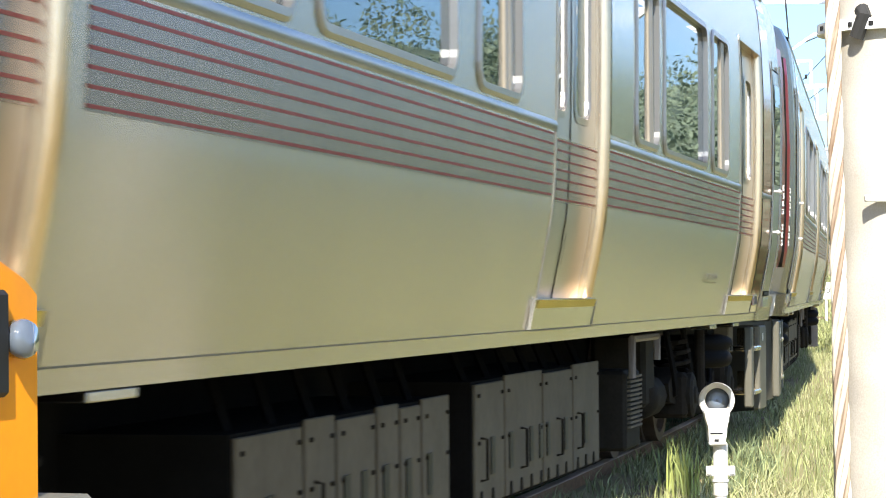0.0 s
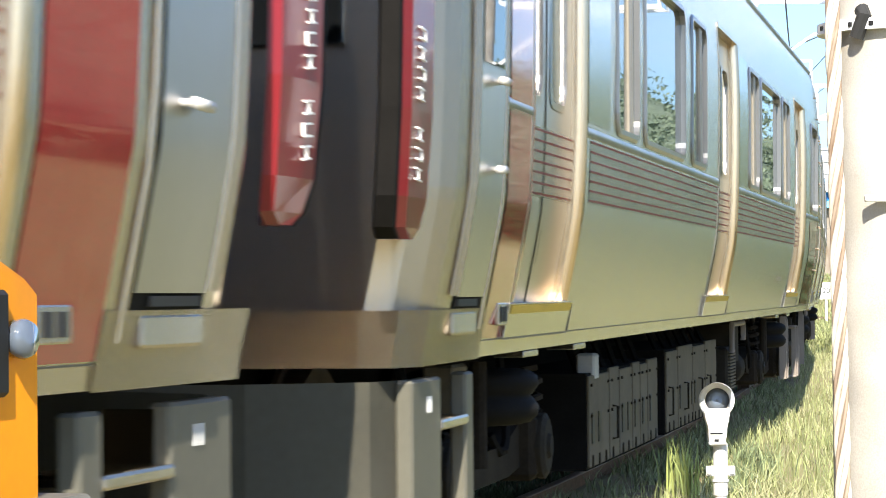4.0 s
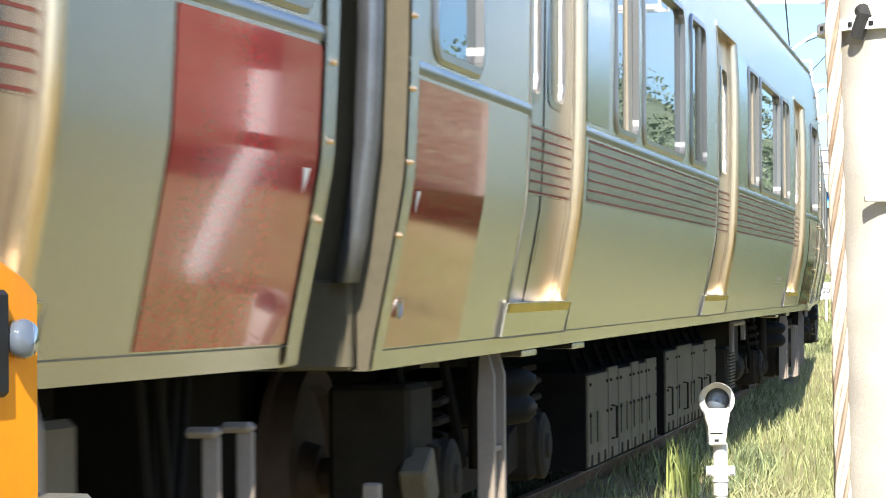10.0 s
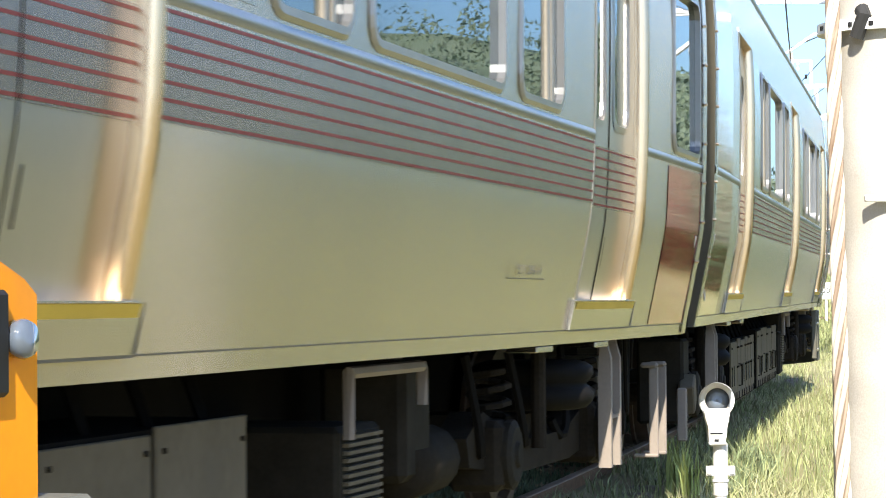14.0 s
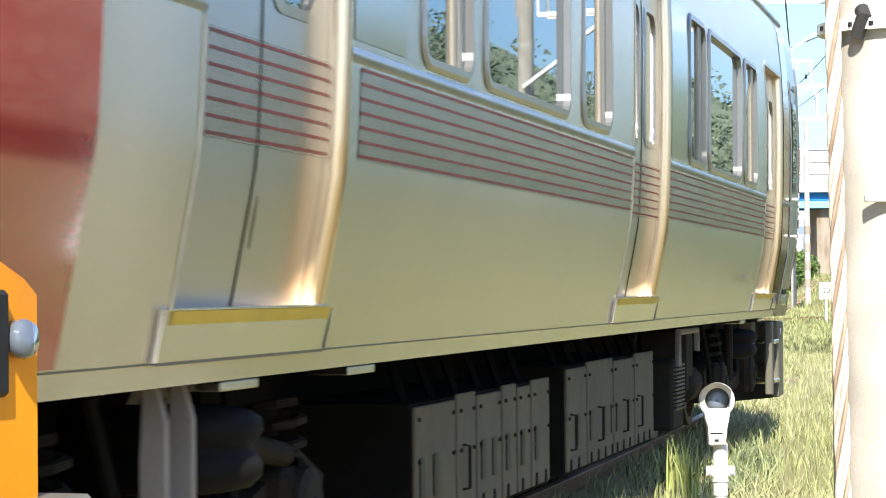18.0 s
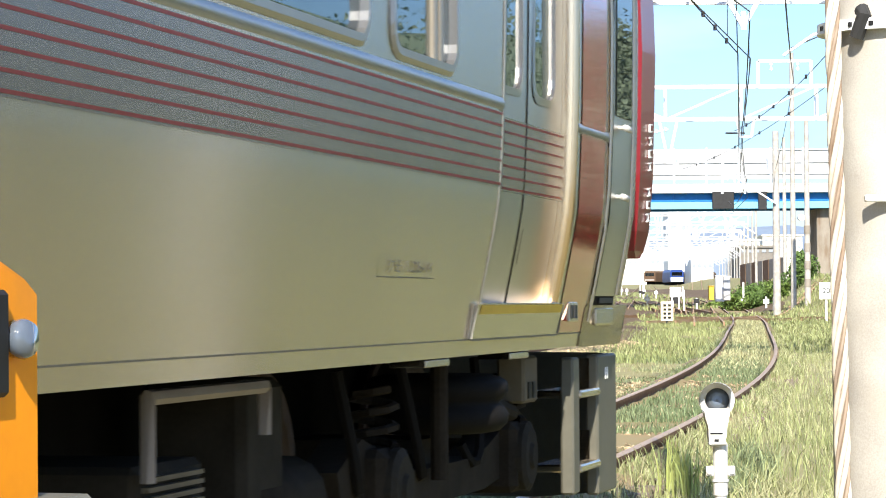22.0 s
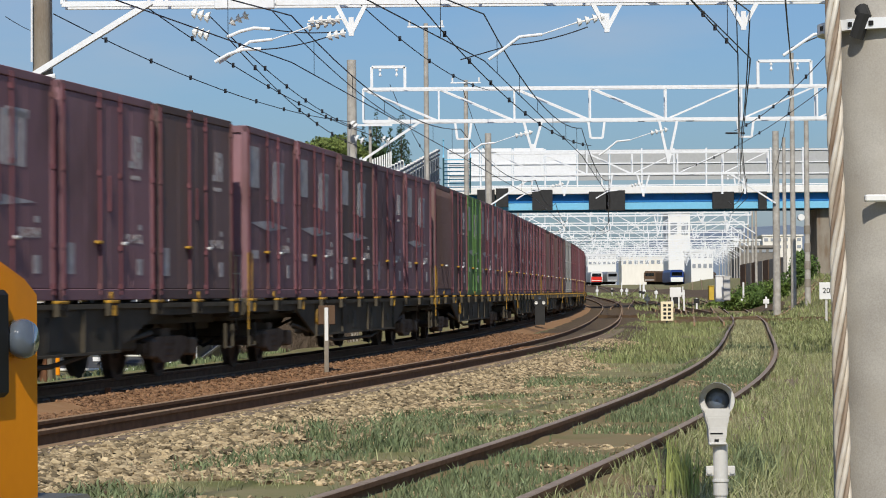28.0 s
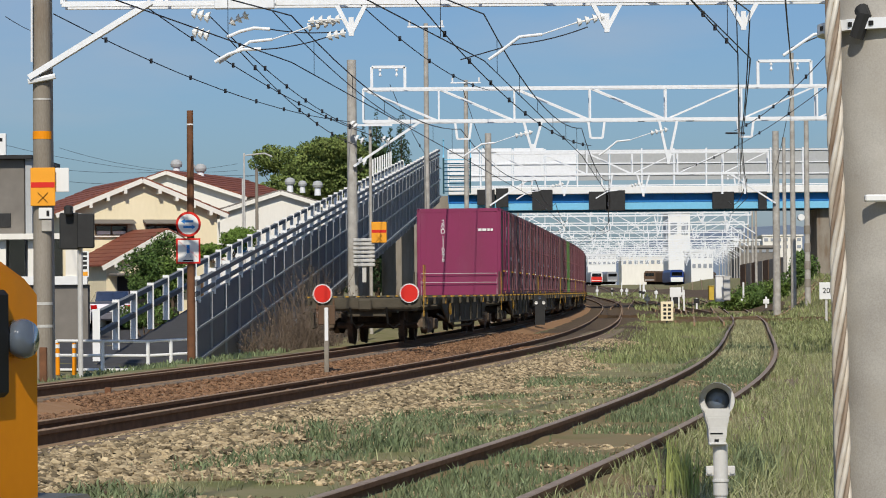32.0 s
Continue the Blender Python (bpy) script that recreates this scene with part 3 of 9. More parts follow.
    # step box: a shallow stainless plate that stands out under the door
    bm = bmesh.new()
    e0, e1 = u0 - 0.105, u1 + 0.085
    loft(bm, [[(side * (width(0.96) - 0.004), u, 0.957), (side * (width(0.96) + 0.012), u, 0.957), (side * (width(1.04) + 0.016), u, 1.045), (side * (width(1.08) + 0.018), u, 1.083), (side * (width(1.08) - 0.004), u, 1.086)] for u in (e0, e1)])
    bmesh.ops.recalc_face_normals(bm, faces=bm.faces[:])
    part("step_box", bm, STEEL_PLATE, d, "polished stainless step plate")
    # the plate's sunlit end and its dark end, done as pale and dark colour
    for u, m, o in ((e0, EDGE_GLINT, 0.0165), (e1 - 0.005, LETTER, 0.0175)):
        bm = bmesh.new()
        loft(bm, [[(side * (width(z) + 0.002), u, z), (side * (width(z) + o), u, z), (side * (width(z) + o), u + 0.006, z), (side * (width(z) + 0.002), u + 0.006, z)] for z in (0.957, 1.02, 1.084)])
        bmesh.ops.recalc_face_normals(bm, faces=bm.faces[:])
        part("step_edge_shading", bm, m, d, "thin step plate edge with painted light and shade")
    # dark strip painted as the shade under the step plate
    bm = bmesh.new()
    wall_patch(bm, side, e0, e1, 0.949, 0.9565, 0.0125)
    part("step_shade_strip", bm, LETTER, d)
    bm = bmesh.new()
    q = [(side * (width(1.04) + 0.018), e0 + 0.05, 1.046), (side * (width(1.04) + 0.018), e1 - 0.03, 1.046), (side * (width(1.08) + 0.020), e1 - 0.03, 1.079), (side * (width(1.08) + 0.020), e0 + 0.05, 1.079)]
    f = bm.faces.new([bm.verts.new(p) for p in q])
    bmesh.ops.recalc_face_normals(bm, faces=bm.faces[:])
    part("door_sill", bx(*sorted((side * (width(1.08) - 0.11), side * (width(1.08) + 0.016))), u0 - 0.005, u1 + 0.005, 1.078, 1.0865), STEEL, d)
    part("yellow_edge", bm, YELLOW_LINE, d, "worn yellow edge film")
    return d


STRIPE_Z = [1.523 + 0.0425 * i for i in range(7)]


CASE_GREY = mat("dusty_axle_grey", (0.030, 0.026, 0.020), 0.75, var=0.4, scale=8, spec=0.06)


def bogie(car, u, trailer=False):
    b = part("bogie", bmesh.new(), DARK_STEEL, car)
    bm = bmesh.new()
    for s in (-1, 1):
        prism(bm, [(-1.55, 0.52), (-1.25, 0.62), (-0.5, 0.46), (0.5, 0.46), (1.25, 0.62), (1.55, 0.52), (1.5, 0.40), (0.6, 0.32), (-0.6, 0.32), (-1.5, 0.40)], "x", s * 0.98 - 0.07, s * 0.98 + 0.07)
    box(bm, -0.98, 0.98, -0.22, 0.22, 0.38, 0.56)
    bmesh.ops.translate(bm, verts=bm.verts[:], vec=(0, u, 0))
    part("bogie_frame", bm, DARK_STEEL, b)
    for s in (-1, 1):
        bm = bmesh.new()
        ring_profile(bm, [(0.58, 0.20), (0.59, 0.25), (0.62, 0.28), (0.655, 0.285), (0.685, 0.265), (0.70, 0.25), (0.715, 0.265), (0.745, 0.285), (0.78, 0.28), (0.80, 0.25), (0.81, 0.21)], 30, "z", (s * 1.0, u, 0))
        part("air_spring", bm, RUBBER, b, smooth=True)
        for k in (-1.05, 1.05):
            part("axle_box", bx(s * 1.0 - 0.12, s * 1.0 + 0.12, u + k - 0.17, u + k + 0.17, 0.28, 0.58, bev=0.03), DARK_STEEL, b)
        for a, c, r in (((s * 1.10, u - 0.35, 0.42), (s * 1.10, u - 0.35, 0.85), 0.035), ((s * 1.08, u + 0.35, 0.70), (s * 1.08, u + 0.95, 0.62), 0.04)):
            bm = bmesh.new()
            rod(bm, a, c, r, 10)
            part("damper", bm, DARK_STEEL, b, smooth=False)
        for k in (-1.05, 1.05):   # round axle covers and the coil springs over them
            bm = bmesh.new()
            ring_profile(bm, [(s * 1.11, 0.15), (s * 1.14, 0.15), (s * 1.155, 0.12), (s * 1.155, 0.06), (s * 1.17, 0.05), (s * 1.17, 0.0)], 16, "x", (0, u + k, 0.43))
            part("axle_cover", bm, CASE_GREY, b, "dusty round axle cover")
            bm = bmesh.new()
            tube(bm, [(s * 1.03 + 0.085 * math.cos(q), u + k + 0.085 * math.sin(q), 0.58 + 0.018 * q / 1.6) for q in np.arange(0, 19, 0.8)], 0.017, 5)
            part("coil_spring", bm, DARK_STEEL, b)
        for k, e in ((-0.62, 0.2), (0.55, -0.25), (-1.45, 0.15)):   # hoses
            bm = bmesh.new()
            tube(bm, [(s * (1.02 + 0.05 * math.sin(q * 3.1)), u + k + e * q, 0.86 - 0.42 * math.sin(q * 2.2)) for q in np.linspace(0, 1, 9)], 0.022, 6)
            part("hose", bm, RUBBER, b)
    part("motor_case", bx(-0.44, 0.44, u - 1.7, u + 1.7, 0.22, 0.89, bev=0.03), DARK, b)
    for k in (-1.05, 1.05):
        w = part("wheelset", bmesh.new(), WHEEL, b)
        w.location = (0, u + k, 0.43)
        bm = bmesh.new()
        rod(bm, (-0.9, 0, 0), (0.9, 0, 0), 0.075, 10)
        for s in (-1, 1):
            ring_profile(bm, [(s * 0.50, 0.455), (s * 0.525, 0.455), (s * 0.53, 0.43), (s * 0.62, 0.425), (s * 0.62, 0.36), (s * 0.575, 0.34), (s * 0.575, 0.14), (s * 0.64, 0.12), (s * 0.64, 0.0)], 24, "x")
        w.data.materials.clear()
        bm.to_mesh(w.data)
        bm.free()
        w.data.materials.append(WHEEL)
        WHEELS.append(w)
    return b


WHEELS = []


def under_box(car, side, u0, u1, z0, z1, joints, name="equipment_box", depth=0.6, face=1.08):
    """An equipment case under the floor: cover plates between dark joints, latches, handles and slots."""
    a = sorted((side * face, side * (face - depth)))
    b = part(name, bx(a[0], a[1], u0, u1, z0, z1), DARK, car, "dusty cream equipment case")
    rng = random.Random(int(u0 * 100) + 7)
    edges = [u0, *joints, u1]
    o = sorted((side * (face + 0.001), side * (face + 0.016)))
    o2 = sorted((side * (face + 0.0165), side * (face + 0.022)))
    for k, (c0, c1) in enumerate(zip(edges[:-1], edges[1:])):
        c0, c1 = c0 + 0.022, c1 - 0.022
        part("cover_plate", bx(*o, c0, c1, z0 + 0.015, z1 - 0.012 + 0.02 * (k % 2), bev=0.004), CREAM_BOX, b)
        bm = bmesh.new()
        for zz in (z1 - 0.06, z0 + 0.28):
            for uu in (c0 + 0.05, c1 - 0.05):
                rod(bm, (side * (face + 0.016), uu, zz), (side * (face + 0.026), uu, zz), 0.009, 6)
        tagged(part("bolts", bm, DARK_STEEL, b), kind="stuff")
        for uu in np.arange(c0 + 0.10, c1 - 0.02, 0.24):
            q = rng.random()
            zz = z0 + 0.21
            if q < 0.6:
                part("slot", bx(*o2, uu - 0.04, uu + 0.04, zz - 0.075, zz + 0.085), BLACK, b)
            elif q < 0.85:
                bm = bmesh.new()
                tube(bm, [(side * (face + 0.014), uu, zz - 0.09), (side * (face + 0.045), uu, zz - 0.085), (side * (face + 0.045), uu, zz + 0.085), (side * (face + 0.014), uu, zz + 0.09)], 0.007, 5)
                part("handle", bm, DARK_STEEL, b)
            bm = bmesh.new()
            prism(bm, [(uu - 0.025, z0 + 0.016), (uu + 0.025, z0 + 0.016), (uu + 0.012, z0 + 0.075), (uu - 0.012, z0 + 0.075)], "x", *o2)
            part("latch", bm, DARK_STEEL, b)
    for uu in np.arange(u0 + 0.2, u1 - 0.05, 0.47):
        bm = bmesh.new()
        bar(bm, (side * (face - 0.06), uu, z1 - 0.03), (side * (face - 0.16), uu + 0.08, 0.90), 0.03, 0.02)
        part("hanger", bm, DARK, b)
    return b


def passenger_car(kind):
    """One stainless car, 20 m long. kind: 'mid', 'cab_rear' or 'cab_front' (the cab end at +y or -y)."""
    cab = {"mid": 0, "cab_rear": 1, "cab_front": -1}[kind]
    car = thing("train_car", label={0: "stainless steel commuter train car with red pinstripes, rolling slowly", 1: "stainless commuter train end car with red cab", -1: "stainless commuter train end car with red cab"}[cab], category="train car", group="passenger train")
    lo, hi = (-9.96, 9.60)
    if cab:
        lo, hi = (-9.96, 8.45) if cab > 0 else (-8.45, 9.60)
    doors = [-7.10, 0.03, 6.96]
    wins = []
    wins += [(-5.46, -4.70, True), (-4.44, -2.65, False), (-2.26, -1.47, True), (1.56, 2.33, True), (2.56, 4.41, False), (4.70, 5.51, True)]
    if cab == 0:
        wins.append((-9.58, -8.80, False))
    if cab <= 0:
        wins.append((8.47, 9.37, False))
    bm = bmesh.new()
    for side in (-1, 1):
        holes = [(c - 0.68, c + 0.68, *DOOR_Z) for c in doors] + [(a, b, *WIN_Z) for a, b, _ in wins]
        car_shell(bm, side, lo, hi, holes)
    body = part("body", bm, STEEL, car, "brushed stainless body side", smooth=True)
    bm = bmesh.new()
    sec = [(x, z) for z, x in ROOFLINE] + [(-x, z) for z, x in ROOFLINE[-2::-1]]
    loft(bm, [[(x, u, z) for x, z in sec] for u in (lo, hi)], closed=False)
    bmesh.ops.recalc_face_normals(bm, faces=bm.faces[:])
    roof = part("roof", bm, STEEL_ROOF, car, "grey roof", smooth=True)
    for u in (-4.6, 3.6) if cab else (-4.0, 4.0):
        part("air_conditioner", bx(-0.85, 0.85, u - 1.6, u + 1.6, 3.50, 3.78, bev=0.08), STEEL_ROOF, roof)
    part("floor", bx(-1.26, 1.26, lo, hi, 0.90, 1.075), DARK, car)
    for side in (-1, 1):
        bm = bmesh.new()   # fold line near the bottom, belt moulding and gutter
        for z, h, o in ((1.815, 0.022, 0.006), (3.33, 0.03, 0.025)):
            us = [lo] + [v for c in doors for v in (c - 0.70, c + 0.70)] + [hi] if z in (1.815,) else [lo, hi]
            for a, b in zip(us[::2], us[1::2]):
                g = [[(side * (width(z - h) + 0.0005), u, z - h), (side * (width(z) + o), u, z - h * 0.4), (side * (width(z) + o), u, z + h * 0.4), (side * (width(min(z + h, 3.36)) + 0.0005), u, z + h)] for u in (a, b)]
                loft(bm, g, closed=False)
        bmesh.ops.recalc_face_normals(bm, faces=bm.faces[:])
        part("moulding", bm, FRAME_GREY, body, smooth=True)
        bm = bmesh.new()
        wall_patch(bm, side, lo, hi, 0.952, 0.957, 0.001)
        part("fold_line", bm, LETTER, body, "dark seam along the lower edge")
        # polished panels that cover the door pockets
        for c in doors:
            for a, b in ((c - 1.62, c - 0.735), (c + 0.735, c + 1.40)):
                if any(q[0] < b and q[1] > a for q in wins) or a < lo or b > hi or abs(c) > 1 and (b - c) * c > 0:
                    continue
                bm = bmesh.new()
                wall_patch(bm, side, a, b, 1.86, 2.76, 0.002)
                part("pocket_panel", bm, POCKET, body, "polished stainless panel beside the door", smooth=True)
        # pinstripes between the doors
        for a, b in ((-6.27, -0.73), (0.73, 6.27)):
            bm = bmesh.new()
            wall_patch(bm, side, a, b, STRIPE_Z[0] - 0.012, STRIPE_Z[-1] + 0.006, 0.0015)
            part("stripe_band", bm, BAND, body, "dull grey film behind red lines", smooth=True)
        for z in STRIPE_Z:
            bm = bmesh.new()
            segs = [(-5.95 - 0.32, -0.73), (0.73, 6.27)]
            for a, b in segs:
                wall_patch(bm, side, a, b, z - 0.0046, z + 0.0046, 0.003)
            part("stripe", bm, STRIPE, body, "thin red line")
        for c in doors:
            side_door(car, side, c)
        for a, b, slim in wins:
            window_unit(car, side, a, b, *WIN_Z, slim=slim)
        # red end panels
        for s in (-1, 1):
            if cab == s:
                bm = bmesh.new()
                a, b = sorted((s * 7.74, s * 8.27))
                wall_patch(bm, side, a, b, 0.962, 3.30, 0.003)
                part("red_panel", bm, RED, body, "glossy red end panel", smooth=True)
            else:
                end = hi if s > 0 else -lo
                a, b = (8.33, end - 0.13) if s > 0 else ((-end + 0.13, -8.66) if cab == 0 else (-end + 0.13, -8.52))
                for z0, z1 in (((0.962, 1.78),) if cab == 0 or s > 0 else ((0.962, 1.78), (1.85, 3.28))):
                    bm = bmesh.new()
                    wall_patch(bm, side, a, b, z0, z1, 0.003)
                    part("red_panel", bm, RED, body, "glossy red end panel", smooth=True)
                bm = bmesh.new()   # end post with bolts
                a, b = sorted((s * (end - 0.115), s * end))
                wall_patch(bm, side, a, b, 0.90, 3.33, 0.010)
                part("end_post", bm, STEEL, body, smooth=True)
                bm = bmesh.new()
                for z in np.arange(1.3, 3.2, 0.22):
                    ring_profile(bm, [(side * width(z), 0.010), (side * (width(z) + 0.020), 0.008)], 6, "x", (0, s * (end - 0.04), z))
                tagged(part("bolts", bm, STEEL_WARM_LIT, body), kind="stuff")
                bm = bmesh.new()   # small white corner mark
                u = s * (end - 0.22)
                f = bm.faces.new([bm.verts.new((side * (width(z) + 0.006), u + k, z)) for k, z in ((-0.03, 1.44), (0.03, 1.44), (0.0, 1.37))])
                bmesh.ops.recalc_face_normals(bm, faces=bm.faces[:])
                part("mark", bm, WHITE, body)
    # ends
    for s in (-1, 1):
        if cab == s:
            cab_end(car, s)
        else:
            bm = bmesh.new()
            pts = [(width(z), z) for z, _ in PROFILE] + [(x, z) for z, x in ROOFLINE[1:]]
            pts = pts + [(-x, z) for x, z in pts[-2::-1]]
            u = hi - 0.02 if s > 0 else lo + 0.02
            prism(bm, pts, "y", u - 0.02, u + 0.02)
            part("end_wall", bm, END_GREY, car, "grey end wall darkened as in the shade between cars")
            bm = bmesh.new()   # gangway bellows half
            for k in range(4):
                o = rounded(-0.72 + 0.02 * (k % 2), 0.72 - 0.02 * (k % 2), 0.90, 3.25, 0.12)
                loft(bm, [[(x, u + s * (0.02 + 0.036 * k), z) for x, z in o], [(x, u + s * (0.05 + 0.036 * k), z) for x, z in o]])
            part("gangway_bellows", bm, RUBBER, car)
            for side in (-1, 1):   # outer diaphragm: dark flexible shield at the corner
                bm = bmesh.new()
                zs = (1.16, 1.3, 1.6, 1.9, 2.3, 2.8, 3.15)
                loft(bm, [[(side * (width(z) - 0.10 + 0.042 * math.cos(q)), u + s * (0.095 + 0.042 * math.sin(q)), z) for q in np.linspace(0, 2 * math.pi, 13)[:-1]] for z in zs])
                bmesh.ops.recalc_face_normals(bm, faces=bm.faces[:])
                part("corner_shield", bm, SHIELD, car, "dark grey rounded corner shield", smooth=True)
                part("shield_bracket", bx(*sorted((side * 1.02, side * 1.25)), *sorted((u, u + s * 0.07)), 0.90, 1.17, bev=0.01), END_GREY, car)
            bm = bmesh.new()
            rod(bm, (0, u, 0.80), (0, u + s * 0.17, 0.80), 0.11, 10)
            box(bm, -0.6, 0.6, *sorted((u - s * 1.0, u - s * 0.05)), 0.45, 0.89)
            part("draft_gear", bm, DARK, car)
    for u in (-6.9, 6.9):
        bogie(car, u)
    part("underframe", bx(-0.55, 0.55, -5.1, 5.1, 0.30, 0.895), DARK, car, "black underframe")
    for side in (-1, 1):
        under_box(car, side, -4.21, -1.30, 0.20, 0.70, (-3.45, -3.05, -2.5, -2.15, -1.8))
        under_box(car, side, -0.84, 2.35, 0.20, 0.74, (-0.20, 0.71, 1.53))
        # louvred case, cylinder and brackets
        b = part("louvre_case", bx(*sorted((side * 1.08, side * 0.55)), 3.37, 3.91, 0.20, 0.66, bev=0.02), CASE_GREY, car)
        bm = bmesh.new()
        tube(bm, [(side * 1.12, 3.36, 0.62), (side * 1.12, 3.36, 0.845), (side * 1.12, 4.35, 0.845), (side * 1.12, 4.35, 0.70)], 0.022, 6)
        part("louvre_frame", bm, PLATE_GREY, b)
        for k in range(12):
            part("slat", bx(*sorted((side * 1.08, side * 1.10)), 3.42, 3.86, 0.33 + k * 0.026, 0.343 + k * 0.026), CREAM_BOX, b)
        if cab < 0:   # pale case hung above the equipment cases
            part("hung_case", bx(*sorted((side * 1.10, side * 1.0)), -4.02, -3.86, 0.66, 0.80, bev=0.012), PLATE_PALE, car, "small pale case hung under the floor")
        part("junction_case", bx(*sorted((side * 1.04, side * 0.7)), 4.4, 4.8, 0.40, 0.86, bev=0.03), CASE_GREY, car)
        bm = bmesh.new()
        ring_profile(bm, [(4.55, 0.0), (4.56, 0.14), (5.2, 0.14), (5.22, 0.0)], 14, "y", (side * 0.92, 0, 0.45))
        part("air_tank", bm, DARK_STEEL, car, smooth=True)
        for u in (-7.1, -5.78, 5.78, 7.1):
            part("jacking_pad", bx(*sorted((side * 1.16, side * 1.292)), u - 0.17, u + 0.17, 0.866, 0.893, bev=0.004), STEEL, car)
        # pale guide plates beside the bogies, cases and foot rungs near the ends
        for k in (-1, 1):
            for o in (() if cab == k else (7.72, 7.97) if k > 0 else (7.30, 7.52)):
                bm = bmesh.new()
                prism(bm, [(side * 1.16, 0.26), (side * 1.225, 0.26), (side * 1.225, 0.80), (side * 1.20, 0.89), (side * 1.17, 0.89), (side * 1.16, 0.70)], "y", k * o - 0.02, k * o + 0.02)
                part("guide_plate", bm, PLATE_GREY, car, "pale upright guide plate")
            if cab != k:
                a, b = sorted((k * 7.74, k * 7.95) if k > 0 else (k * 7.32, k * 7.50))
                part("guide_tie", bx(*sorted((side * 1.165, side * 1.215)), a, b, 0.50, 0.52), PLATE_GREY, car)
            if cab == k:
                continue
            u = k * 8.30
            sc = part("sand_case", bx(*sorted((side * 1.10, side * 0.8)), u - 0.2, u + 0.2, 0.26, 0.80, bev=0.02), CREAM_BOX if k > 0 else CASE_GREY, car, "dusty olive-grey sand case with hooks")
            bm = bmesh.new()
            tube(bm, [(side * 1.10, u + 0.1, 0.40), (side * 1.135, u + 0.1, 0.41), (side * 1.135, u + 0.1, 0.56), (side * 1.10, u + 0.1, 0.57)], 0.008, 5)
            part("handle", bm, DARK_STEEL, sc)
            if k < 0:
                part("end_bracket", bx(*sorted((side * 1.14, side * 1.20)), -9.42, -9.38, 0.20, 0.52, bev=0.008), PLATE_GREY, car)
                lc = part("tilted_case", bx(-0.05, 0.05, -0.09, 0.09, -0.10, 0.10, bev=0.01), CREAM_BOX, car, "tilted pale case")
                lc.matrix_basis = pose(side * 1.12, -8.45, 0.45, 28, 0, 0)
                continue
            for o in (9.20, 9.48):
                bm = bmesh.new()
                box(bm, *sorted((side * 1.165, side * 1.215)), k * o - 0.009, k * o + 0.009, 0.24, 0.72, bev=0.004)
                box(bm, *sorted((side * 1.12, side * 1.215)), k * o - 0.03, k * o + 0.03, 0.715, 0.745, bev=0.012)
                box(bm, *sorted((side * 1.08, side * 1.215)), k * o - 0.02, k * o + 0.02, 0.225, 0.245, bev=0.006)
                part("foot_rung", bm, PLATE_GREY, car, "pale flat foot rung")
            for o, e, dz in ((9.10, 0.42, 0.52), (9.25, 0.36, 0.42)):
                bm = bmesh.new()
                tube(bm, [(side * (1.02 - 0.05 * q), k * (o + e * q), 0.88 - dz * math.sin(math.pi * q)) for q in np.linspace(0, 1, 13)], 0.017, 7)
                part("jumper_cable", bm, RUBBER, car, "hanging black jumper cable")
        if cab >= 0:   # small round plate low on the leading corner
            bm = bmesh.new()
            w = width(1.09)
            ring_profile(bm, [(side * (w + 0.002), 0.042), (side * (w + 0.009), 0.042), (side * (w + 0.009), 0.034), (side * (w + 0.005), 0.032), (side * (w + 0.005), 0.0)], 20, "x", (0, lo + 0.24, 1.09))
            part("round_plate", bm, STEEL_DOOR, car, "small round metal plate")
    return car


SHIELD = mat("shield_metal", (0.16, 0.17, 0.19), 0.24, 0.7, var=0.3)
PLATE_GREY = mat("pale_bracket_paint", (0.26, 0.22, 0.185), 0.6, var=0.2, scale=4)


def car_plate(car, label_text, u, z=1.205):
    """A car number on a thin plate low on both sides."""
    for side in (-1, 1):
        bm = bmesh.new()
        wall_patch(bm, side, u - 0.37, u + 0.37, z - 0.033, z + 0.036, 0.0010)
        pl = part("number_plate", bm, STEEL, car, "thin stainless number plate")
        bm = bmesh.new()
        wall_patch(bm, side, u - 0.37, u + 0.34, z - 0.0345, z - 0.0315, 0.003)
        part("plate_edge", bm, LETTER, pl)
        tilt = math.degrees(math.atan2(width(z + 0.05) - width(z - 0.05), 0.1))
        m = Matrix.Translation((side * (width(z) + 0.006), u, z)) @ Matrix.Rotation(radians(90 * side), 4, "Z") @ Matrix.Rotation(radians(90 + tilt), 4, "X")
        tagged(text("numerals", label_text, 0.054, LETTER, car, m @ Matrix.Scale(1.75, 4, (1, 0, 0)), 0.0006, thin=0.0009), kind="stuff")


RED_FIN = mat("dark_red_fin", (0.20, 0.010, 0.016), 0.3, tint=(0.16, 0.012, 0.016), scale=2, coat=0.3)


